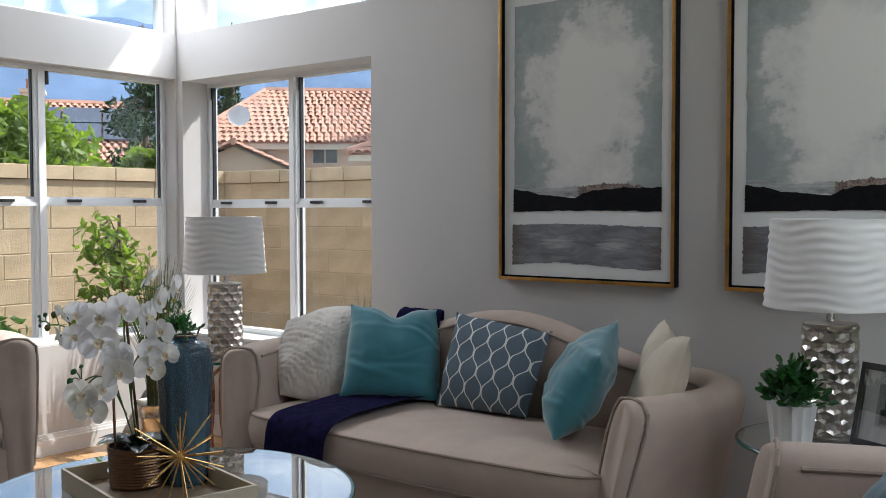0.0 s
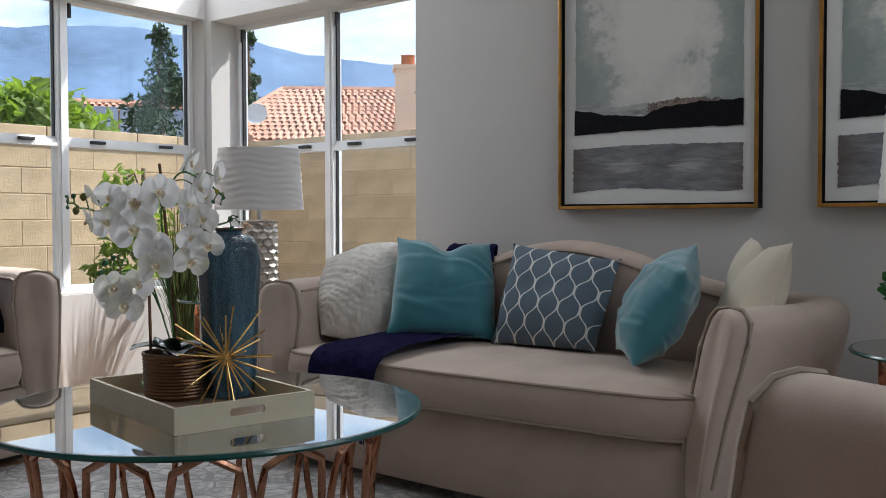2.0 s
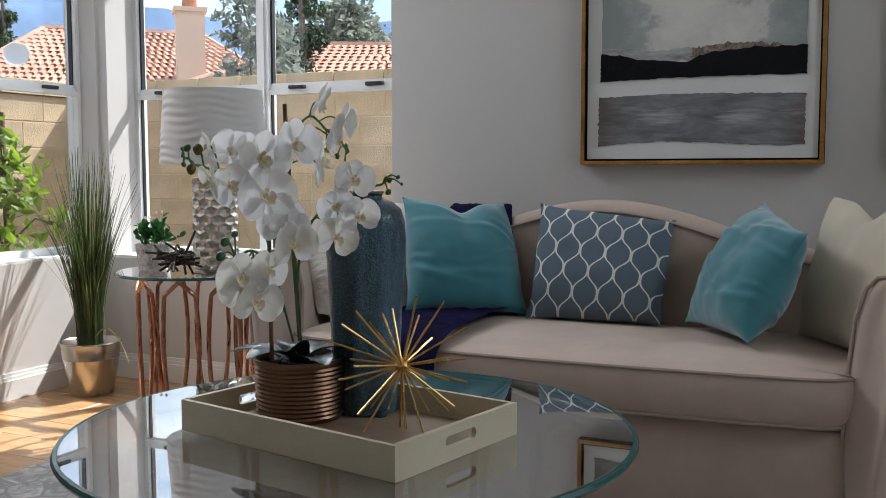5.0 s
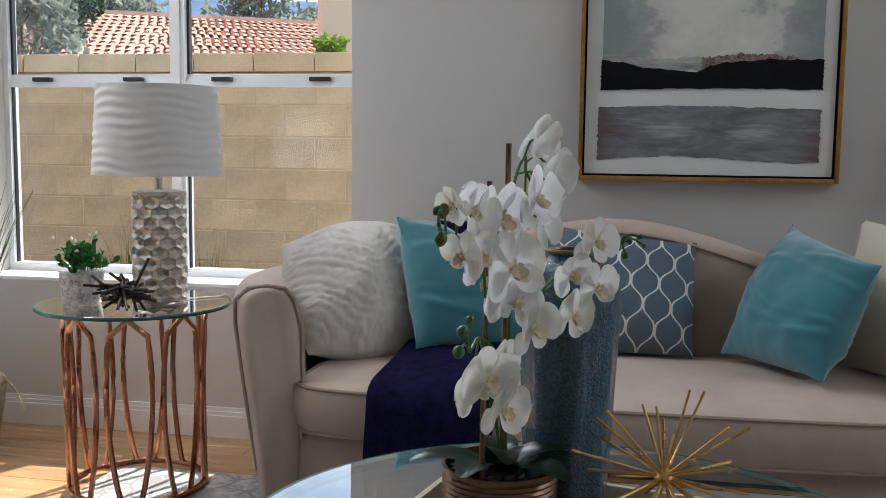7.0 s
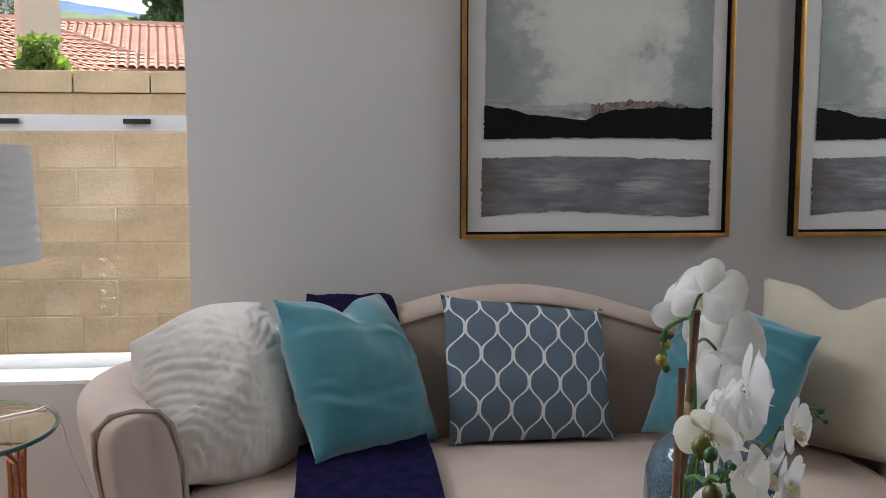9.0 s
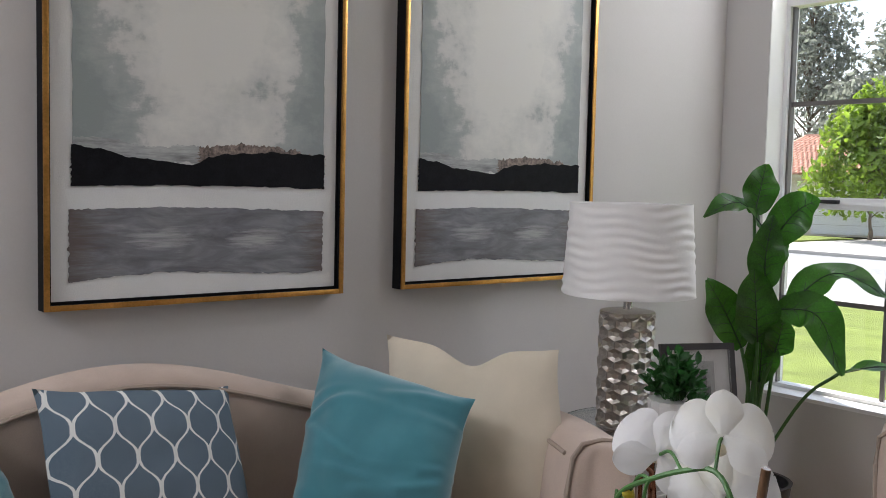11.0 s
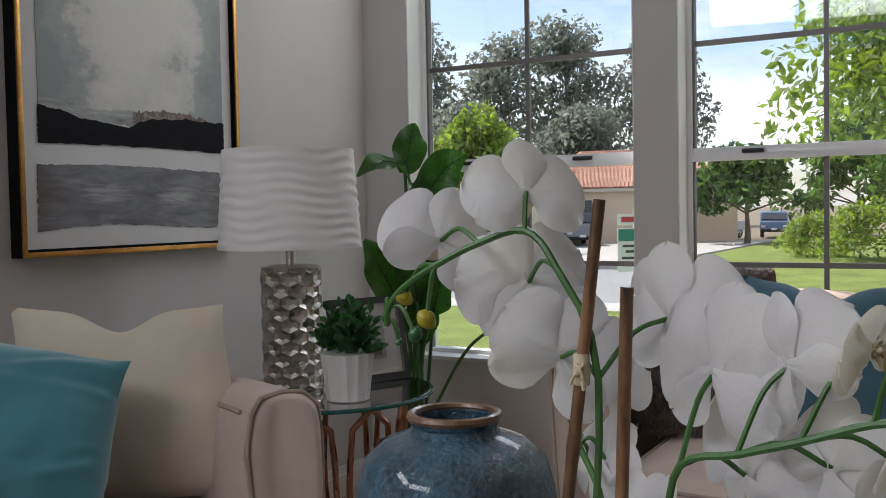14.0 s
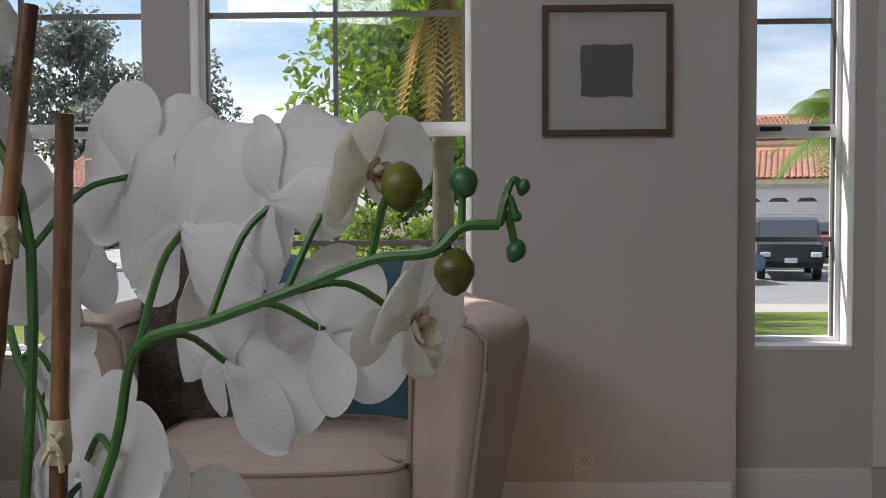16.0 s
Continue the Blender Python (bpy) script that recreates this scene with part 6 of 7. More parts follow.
def orchid():
    px, py = -2.543, 1.768
    o = thing("orchid", at(0, 0, 0), "white moth orchid on bamboo stakes in a ribbed bronze pot", "plant")
    prof = [(0.070, TB), (0.080, TB + 0.002)]
    for i in range(13):
        z = TB + 0.006 + 0.0084 * i
        prof += [(0.0815 + 0.0004 * i, z), (0.0845 + 0.0004 * i, z + 0.0042)]
    prof += [(0.0895, TB + 0.116), (0.0895, TB + 0.120), (0.084, TB + 0.120), (0.082, TB + 0.09), (0.02, TB + 0.088)]
    pot = part("pot", lathe(prof, 48, m=Matrix.Translation((px, py, 0))), M_POTGOLD, o, "ribbed bronze pot")
    rng = random.Random(5)
    bm = bmesh.new()
    for i in range(130):
        a, r = rng.uniform(0, 6.283), 0.078 * math.sqrt(rng.random())
        s = rng.uniform(0.005, 0.010)
        lathe([(s * 0.2, -s * 0.6), (s * 0.9, -s * 0.2), (s, s * 0.2), (s * 0.3, s * 0.65)], 7, bm, m=Matrix.Translation((px + r * math.cos(a), py + r * math.sin(a), TB + 0.098 + rng.uniform(0, 0.010))) @ pose(0, 0, 0, rng.uniform(-40, 40), rng.uniform(-40, 40), 0) @ Matrix.Diagonal((1.4, 1, 0.8, 1)))
    tagged(part("pebbles", bm, M_PEBBLE, pot, "grey pebbles"), kind="stuff")
    lz = TB + 0.100
    for i, (a, l, w, up) in enumerate(((200, 0.14, 0.066, 0.4), (250, 0.12, 0.070, 0.55), (325, 0.13, 0.070, 0.4), (15, 0.12, 0.060, 0.6), (100, 0.11, 0.060, 0.5), (285, 0.085, 0.060, 1.2))):
        d = Vector((math.cos(radians(a)), math.sin(radians(a)), 0))
        sd = Vector((-d.y, d.x, 0))
        rows = []
        for j in range(13):
            f = j / 12
            p = Vector((px, py, lz)) + d * l * f + Vector((0, 0, l * (up * 1.5 * f - 1.1 * up * f * f)))
            ww = w / 2 * math.sin(math.pi * (0.12 + 0.86 * f)) ** 0.6
            rows.append([p + sd * ww * u + Vector((0, 0, 0.25 * ww * abs(u) + 0.003)) for u in (-1, -0.5, 0, 0.5, 1)])
        bm = bmesh.new()
        sheet(bm, rows)
        bmesh.ops.solidify(bm, geom=list(bm.faces), thickness=0.003)
        part("leaf", bm, M_ORCHLEAF, o)
    # stakes
    for tip, base, tie in (((-2.532, 1.712, 1.094), (-2.541, 1.772, TB + 0.09), 0.79), ((-2.555, 1.687, 1.041), (-2.562, 1.702, TB + 0.09), 0.685)):
        tip, base = Vector(tip), Vector(base)
        pts = [base.lerp(tip, f) for f in np.linspace(0, 1, 40)]
        st = part("bamboo_stake", tube(pts, [0.0040 + (0.0007 if i in (9, 18, 27) else 0) for i in range(40)], 10), M_BAMBOO, o)
        p = base.lerp(tip, tie)
        bm = tube([p + Vector((0, 0, 0.010 * q)) for q in (-1, -0.3, 0.4, 1)], [0.0050, 0.0056, 0.0052, 0.0050], 10)
        tube(curve([p + Vector((-0.006, 0.002, 0.004)), p + Vector((-0.008, -0.003, -0.002)), p + Vector((-0.007, -0.004, -0.012))], 8), 0.0014, 5, bm)
        tube(curve([p + Vector((-0.006, -0.004, 0.005)), p + Vector((-0.008, 0.002, -0.003)), p + Vector((-0.007, 0.005, -0.009))], 8), 0.0012, 5, bm)
        lathe([(0.0008, -0.003), (0.0026, -0.001), (0.0026, 0.001), (0.0008, 0.003)], 8, bm, m=Matrix.Translation(p + Vector((-0.0075, 0, -0.001))))
        part("raffia_tie", bm, M_RAFFIA, st, "cream raffia tie")
    B = Vector((-2.536, 1.762, TB + 0.09))

    def spray(points, r=0.0025):
        part("stem", tube(curve(points, 40), r, 7), M_STEM, o)

    def stalk(a, b):
        a, b = Vector(a), Vector(b)
        part("stem", tube(curve([a, a.lerp(b, 0.5) + Vector((0, 0, 0.010)), b], 8), 0.0017, 6), M_STEM, o)

    face = Vector((0.78, -0.58, -0.03))
    # high spray, arching back from the tall stake
    A = [B, (-2.528, 1.728, 0.80), (-2.530, 1.715, 0.98), (-2.524, 1.745, 1.050), (-2.516, 1.771, 1.074), (-2.517, 1.805, 1.066), (-2.520, 1.837, 1.051), (-2.514, 1.868, 1.034), (-2.507, 1.886, 1.018), (-2.504, 1.890, 1.004)]
    spray(A)
    C = [((-2.500, 1.776, 1.100), 0.086, 6), ((-2.492, 1.680, 1.016), 0.100, -5), ((-2.492, 1.850, 1.066), 0.088, 24), ((-2.480, 1.785, 1.036), 0.100, -14), ((-2.488, 1.758, 0.985), 0.100, 30)]
    for i, (p, s, roll) in enumerate(C):
        nod = (Vector((-0.18, 1.23, -0.40)), Vector((0.05, 0.30, 0.1)), Vector((-0.10, 1.15, -0.05)), Vector((-0.12, 1.10, -0.12)), Vector((0.0, 0.90, 0.10)))[i]
        bloom(o, p, face + nod, s, roll, 60 + i)
    for a, b in ((A[2], C[1][0]), (A[4], C[0][0]), (A[5], C[2][0]), (A[3], C[3][0]), (A[2], C[4][0])):
        stalk(a, b)
    for p, r, mt, k in (((-2.508, 1.872, 1.026), 0.0062, M_BUDY, 6), ((-2.522, 1.845, 1.012), 0.0068, M_BUDY, 6), ((-2.510, 1.862, 0.999), 0.0055, M_BUDG, 8), ((-2.503, 1.892, 1.010), 0.0036, M_BUDG, 8), ((-2.503, 1.880, 0.992), 0.0028, M_BUDG, 9)):
        bud(o, p, r, mt, int(1000 * r))
        stalk(A[k], p)
    # middle spray, reaching forward from the short stake
    S = [B, (-2.556, 1.700, 0.80), (-2.556, 1.668, 0.890), (-2.560, 1.655, 0.938), (-2.572, 1.620, 0.951), (-2.583, 1.585, 0.964), (-2.590, 1.549, 0.978), (-2.592, 1.524, 0.981), (-2.592, 1.512, 0.991), (-2.590, 1.497, 0.992)]
    spray(S, 0.0023)
    D = [((-2.536, 1.640, 0.990), 0.112, 0), ((-2.516, 1.626, 0.924), 0.110, 8), ((-2.562, 1.536, 0.950), 0.068, -16), ((-2.578, 1.552, 1.014), 0.056, 20), ((-2.566, 1.592, 1.002), 0.084, -30), ((-2.556, 1.573, 0.945), 0.076, 40), ((-2.532, 1.690, 0.880), 0.092, 15)]
    for i, (p, s, roll) in enumerate(D):
        turn = Vector((-1.22, 0.02, -0.10)) if i in (2, 3) else Vector((0.15 * math.sin(i * 1.3 + 1), 0.10 * math.cos(i * 2.7), 0.14 * math.sin(i * 1.9)))
        bloom(o, p, face + turn, s, roll, 80 + i, cream=i in (2, 3))
    for a, b in ((S[3], D[0][0]), (S[3], D[1][0]), (S[5], D[2][0]), (S[5], D[3][0]), (S[4], D[4][0]), (S[4], D[5][0]), (S[2], D[6][0])):
        stalk(a, b)
    for p, r, mt, k in (((-2.592, 1.536, 1.007), 0.0088, M_BUD, 6), ((-2.594, 1.511, 1.009), 0.0060, M_BUDG, 8), ((-2.590, 1.515, 0.973), 0.0085, M_BUD, 7), ((-2.585, 1.487, 1.007), 0.0030, M_BUDG, 9), ((-2.585, 1.490, 0.981), 0.0042, M_BUDG, 9), ((-2.588, 1.490, 0.995), 0.0023, M_BUDG, 9)):
        bud(o, p, r, mt, int(1300 * r))
        stalk(S[k], p)
    # right spray, above the vase
    R = [(-2.527, 1.735, 0.74), (-2.505, 1.722, 0.83), (-2.480, 1.732, 0.885), (-2.445, 1.762, 0.915), (-2.410, 1.785, 0.935), (-2.375, 1.800, 0.945)]
    spray(R)
    E2 = [((-2.490, 1.668, 0.835), 0.090, 5), ((-2.440, 1.735, 0.845), 0.086, -12), ((-2.408, 1.765, 0.884), 0.080, 14), ((-2.410, 1.752, 0.952), 0.078, -8), ((-2.444, 1.742, 0.905), 0.072, 35), ((-2.515, 1.690, 0.868), 0.078, -25)]
    for i, (p, s, roll) in enumerate(E2):
        bloom(o, p, face + Vector((0.1 * math.sin(i * 3.1), 0.14 * math.cos(i), 0.1 * math.cos(i * 2.3))), s, roll, 100 + i, cream=i in (0, 1))
    for a, b in ((R[1], E2[0][0]), (R[2], E2[1][0]), (R[3], E2[2][0]), (R[4], E2[3][0]), (R[3], E2[4][0]), (R[1], E2[5][0])):
        stalk(a, b)
    for p, r in (((-2.366, 1.806, 0.930), 0.006), ((-2.360, 1.800, 0.952), 0.005), ((-2.345, 1.806, 0.958), 0.004), ((-2.338, 1.808, 0.945), 0.003)):
        bud(o, p, r, M_BUDG, int(9000 * r))
        stalk(R[5], p)
    # low spray
    L = [(-2.553, 1.735, 0.70), (-2.556, 1.690, 0.79), (-2.560, 1.645, 0.825), (-2.565, 1.600, 0.815)]
    spray(L)
    F = [((-2.540, 1.584, 0.782), 0.090, 0), ((-2.522, 1.600, 0.738), 0.092, -10), ((-2.560, 1.600, 0.765), 0.082, 30), ((-2.525, 1.640, 0.790), 0.078, -30)]
    for i, (p, s, roll) in enumerate(F):
        bloom(o, p, face + Vector((-0.2 + 0.1 * i, 0.05 * i, 0.0)), s, roll, 120 + i, cream=True)
        stalk(L[2], p)
    for p, r in (((-2.572, 1.580, 0.845), 0.0085), ((-2.575, 1.570, 0.820), 0.0085), ((-2.566, 1.600, 0.858), 0.006)):
        bud(o, p, r, M_BUDG, int(9000 * r))
        stalk(L[3], p)


orchid()


# ---- lamps ----
def lamp(name, m, label):
    """A pewter honeycomb column with a wavy linen drum shade."""
    l = thing(name, m, label, "lamp", "table lamps")
    rows, cols, z0, z1, r = 11, 11, 0.004, 0.345, 0.080
    bm = bmesh.new()
    dz = (z1 - z0) / rows
    lathe([(0.070, 0.0), (r, 0.0), (r + 0.001, 0.006), (r - 0.003, 0.010), (r - 0.004, z1 - 0.012), (r, z1 - 0.006), (r, z1), (0.06, z1 + 0.004), (0.012, z1 + 0.005)], 48, bm)
    part("body", bm, M_SILVER, l, "hammered pewter column")
    bm = bmesh.new()
    for j in range(rows + 1):
        for i in range(cols):
            a = 2 * math.pi * (i + (0.5 if j % 2 else 0)) / cols
            zc = z0 + dz * j * 1.0
            ring = []
            for k in range(6):
                b = math.pi / 2 + k * math.pi / 3
                da, dzz = 1.10 * math.cos(b) * math.pi / cols, 0.64 * dz * 1.0 * math.sin(b) * 1.06
                z = min(max(zc + dzz, z0 + 0.004), z1 - 0.004)
                ring.append(bm.verts.new(((r + 0.004) * math.cos(a + da), (r + 0.004) * math.sin(a + da), z)))
            zc2 = min(max(zc, z0 + 0.006), z1 - 0.006)
            inner = []
            for k in range(6):
                b = math.pi / 2 + k * math.pi / 3
                da, dzz = 0.50 * math.cos(b) * math.pi / cols, 0.30 * dz * math.sin(b)
                inner.append(bm.verts.new(((r - 0.0035) * math.cos(a + da), (r - 0.0035) * math.sin(a + da), min(max(zc2 + dzz, z0 + 0.005), z1 - 0.005))))
            for k in range(6):
                q = (k + 1) % 6
                bm.faces.new((ring[k], ring[q], inner[q], inner[k]))
            bm.faces.new(inner)
    tagged(part("honeycomb", bm, M_SILVER, l, "faceted honeycomb relief", False), kind="stuff")
    part("neck", lathe([(0.013, z1 + 0.005), (0.013, z1 + 0.05), (0.009, z1 + 0.05), (0.009, z1 + 0.12)], 16), M_NICKEL, l, "nickel neck")

    def wave(r0, z, a):
        f = (z - 0.395) / 0.27
        return r0 + 0.0021 * math.sin(f * 58 + 1.1 * math.sin(6 * a) + 0.9 * math.sin(3 * a + f * 5)) * (0.55 + 0.45 * math.sin(5 * a + 9 * f))
    prof = [(0.197 - 0.018 * f, 0.395 + 0.270 * f) for f in np.linspace(0, 1, 54)]
    bm = bmesh.new()
    rows2 = [[Vector((wave(q, z, a) * math.cos(a), wave(q, z, a) * math.sin(a), z)) for a in np.linspace(0, 2 * math.pi, 97)] for q, z in prof]
    sheet(bm, rows2)
    bmesh.ops.remove_doubles(bm, verts=bm.verts, dist=1e-5)
    bmesh.ops.solidify(bm, geom=list(bm.faces), thickness=0.002)
    sh = part("shade", bm, M_SHADE, l, "white wave-textured linen shade")
    bm = bmesh.new()
    for i in range(3):
        a = 2 * math.pi * i / 3
        tube([(0, 0, 0.46), (0.192 * math.cos(a), 0.192 * math.sin(a), 0.41)], 0.002, 5, bm)
    part("shade_fitter", bm, M_NICKEL, sh)
    return l


lamp("table_lamp", at(-3.795, 3.115, 0.6005, 20), "pewter honeycomb lamp with white shade on the window side table")
lamp("table_lamp", at(-0.990, 3.170, 0.6005, 50), "pewter honeycomb lamp with white shade beside the sofa")


def lamp_cord(points):
    c = thing("lamp_cord", Matrix(), "thin clear lamp cord hanging from the side table to the baseboard", "cable")
    part("cord", tube(curve(points, 24), 0.0022, 6), M_CERAM, c)


lamp_cord([(-3.735, 3.165, 0.604), (-3.665, 3.235, 0.603), (-3.625, 3.29, 0.590), (-3.600, 3.36, 0.42), (-3.560, 3.46, 0.26), (-3.515, 3.575, 0.165), (-3.50, 3.635, 0.150)])


# ---- small things on the tables ----
def leafy_pot(name, m, pot_prof, pot_mat, seed, leaf_mat, r, h, zc, n, size, label, rib=0.0, flowers=0):
    p = thing(name, m, label, "plant")

    def facet(rr, z, a):
        return rr + rib * abs(math.sin(7 * a + 60 * z)) - rib * abs(math.sin(7 * a - 60 * z))
    pot = part("pot", lathe(pot_prof, 56, fn=facet if rib else None), pot_mat, p)
    top = pot_prof[-1][1] - 0.012
    part("soil", lathe([(0.001, top - 0.004), (pot_prof[-1][0] - 0.006, top - 0.004), (pot_prof[-1][0] - 0.006, top), (0.001, top + 0.003)], 20), M_SOIL, pot, "dark soil")
    rng = random.Random(seed)
    bm, lv, centres = bmesh.new(), bmesh.new(), []
    for i in range(n):
        a, e = rng.uniform(0, 6.283), rng.uniform(0.05, 1.5)
        tip = Vector((r * math.cos(a) * math.cos(e) * rng.uniform(0.5, 1), r * math.sin(a) * math.cos(e) * rng.uniform(0.5, 1), zc + h * math.sin(e) * rng.uniform(0.4, 1)))
        base = Vector((0.02 * math.cos(a), 0.02 * math.sin(a), top))
        tube([base, base.lerp(tip, 0.5) + Vector((0, 0, 0.012)), tip], 0.0011, 4, bm)
        for k in range(7):
            f = 0.45 + 0.55 * k / 6
            c = base.lerp(tip, f)
            d = (Vector((rng.uniform(-1, 1), rng.uniform(-1, 1), rng.uniform(-0.3, 0.8))) + (tip - base).normalized() * 0.6).normalized()
            sd = d.cross(Vector((rng.uniform(-1, 1), rng.uniform(-1, 1), 1))).normalized()
            s = size * rng.uniform(0.7, 1.25)
            nn = sd.cross(d)
            vs = [lv.verts.new(c + d * s * q + sd * s * w + nn * s * hh) for q, w, hh in ((0, 0, 0), (0.3, 0.24, 0.06), (0.7, 0.25, 0.05), (1.0, 0, -0.05), (0.7, -0.25, 0.05), (0.3, -0.24, 0.06), (0.5, 0, -0.02))]
            for q in range(6):
                lv.faces.new((vs[q], vs[(q + 1) % 6], vs[6]))
    part("stems", bm, M_STEM, p)
    part("leaves", lv, leaf_mat, p)
    for i in range(flowers):
        a = rng.uniform(0, 6.283)
        part("flower_bud", lathe([(0.001, 0), (0.005, 0.004), (0.004, 0.010), (0.001, 0.013)], 8, m=Matrix.Translation((r * 0.75 * math.cos(a), r * 0.75 * math.sin(a), zc + h * rng.uniform(0.8, 1.1)))), M_LIP, p, "small yellow bud")
    return p


leafy_pot("potted_plant", at(-4.00, 3.01, 0.6005), [(0.05, 0), (0.056, 0.004), (0.066, 0.09), (0.067, 0.10), (0.062, 0.10)], M_CERAMG, 71, M_LEAF, 0.105, 0.115, 0.095, 30, 0.028,
          "leafy plant with yellow buds in a mottled white pot", flowers=6)
leafy_pot("potted_plant", at(-1.035, 2.955, 0.6005), [(0.05, 0), (0.056, 0.003), (0.068, 0.12), (0.070, 0.125), (0.064, 0.125)], M_CERAM, 72, M_LEAF, 0.125, 0.135, 0.125, 66, 0.034,
          "dense boxwood plant in a white faceted pot", rib=0.004)


def twig_knot():
    t = thing("twig_sculpture", at(-3.80, 2.90, 0.6005 + 0.055), "tangle of dark bronze twigs on the glass table", "sculpture")
    rng = random.Random(21)
    for i in range(30):
        d = Vector((rng.gauss(0, 1), rng.gauss(0, 1), rng.gauss(0, 0.55))).normalized()
        c = Vector((rng.uniform(-0.03, 0.03), rng.uniform(-0.03, 0.03), rng.uniform(-0.02, 0.02)))
        l = rng.uniform(0.055, 0.085)
        a, b = c - d * l, c + d * l
        a.z, b.z = max(a.z, -0.049), max(b.z, -0.049)
        part("twig", tube([a, a.lerp(b, 0.5) + Vector((0, 0, 0.003)), b], [0.0045, 0.005, 0.004], 6), M_TWIG, t)
    part("twig", tube([(0.02, 0.0, -0.01), (0.06, 0.01, 0.075), (0.075, 0.012, 0.105)], 0.0045, 6), M_TWIG, t)


twig_knot()


def photo_frame():
    tl, tr = Vector((-0.880, 3.138, 0.842)), Vector((-0.655, 3.030, 0.842))
    x = (tr - tl).normalized()
    back = Vector((-x.y, x.x, 0))
    m = Matrix(((x.x, back.x, 0, (tl.x + tr.x) / 2), (x.y, back.y, 0, (tl.y + tr.y) / 2), (0, 0, 1, 0.6012), (0, 0, 0, 1))) @ pose(0, -0.055, 0, -12)
    f = thing("photo_frame", m, "charcoal photo frame with a dome building print", "picture frame")
    w, h, b = 0.122, 0.245, 0.020
    part("frame", solid((-w, w, -0.008, 0.010, 0.001, b), (-w, w, -0.008, 0.010, h - b, h), (-w, -w + b, -0.008, 0.010, b, h - b), (w - b, w, -0.008, 0.010, b, h - b)), M_GREYWOOD, f, "", False)
    part("mat", solid((-w + b, w - b, 0.0, 0.006, b, h - b)), M_MAT, f, "white mat board", False)
    pr = part("print", solid((-0.052, 0.052, -0.003, -0.0005, 0.065, 0.190)), surf("grey_print", (0.36, 0.36, 0.35), 0.6, var=0.3, scale=30, relief=0), f, "grey print", False)
    bm = solid((-0.036, 0.036, -0.006, -0.0035, 0.075, 0.115), (-0.024, 0.024, -0.006, -0.0035, 0.115, 0.14))
    extrude_flat([(0.022 * math.cos(a), -0.0035, 0.14 + 0.026 * math.sin(a)) for a in np.linspace(0, math.pi, 13)], (0, -0.0025, 0), bm)
    for i in range(5):
        box(bm, -0.034 + 0.0155 * i, -0.028 + 0.0155 * i, -0.0085, -0.0062, 0.072, 0.116)
    part("printed_dome", bm, M_INK, pr, "dark printed dome", False)
    part("picture_glass", solid((-w + b, w - b, -0.0125, -0.0105, b, h - b)), M_PICGLASS, f, "clear glass", False).visible_shadow = False
    part("easel_leg", tube([(0, 0.012, 0.20), (0, 0.085, 0.018)], 0.006, 6), M_GREYWOOD, f)


photo_frame()


# ---- floor plants ----
def grass_pot():
    g = thing("grass_plant", at(-4.655, 3.335, 0.001), "tall ornamental grass in a champagne metal bucket", "plant")
    prof = [(0.095, 0), (0.105, 0.003), (0.135, 0.165), (0.139, 0.168), (0.136, 0.176), (0.144, 0.235), (0.150, 0.238), (0.147, 0.243), (0.138, 0.236), (0.125, 0.18), (0.02, 0.18)]
    prof = [(0.87 * r, 0.96 * z) for r, z in prof]
    pot = part("bucket", lathe(prof, 48), M_BUCKET, g, "champagne metal bucket")
    part("soil", lathe([(0.001, 0.18), (0.112, 0.18), (0.112, 0.197), (0.001, 0.204)], 24), M_SOIL, pot, "dark soil")
    b = blades("blade_tuft", M_GRASSB, 230, 0.88, 0.23, 81, g, 0.5, 0.0055, 0.055, "stiff olive blades")
    b.location.z = 0.20
    tagged(b, kind="stuff")
    b2 = blades("dry_blade_tuft", M_GRASSTAN, 60, 0.92, 0.21, 82, g, 0.8, 0.0025, 0.05, "dry straw-coloured blades")
    b2.location.z = 0.20
    tagged(b2, kind="stuff")
    part("fallen_blade", tube(curve([(0.03, -0.02, 0.24), (0.12, -0.03, 0.30), (0.20, -0.03, 0.24), (0.24, -0.03, 0.16)], 14), 0.0018, 5), M_GRASSTAN, g)


grass_pot()


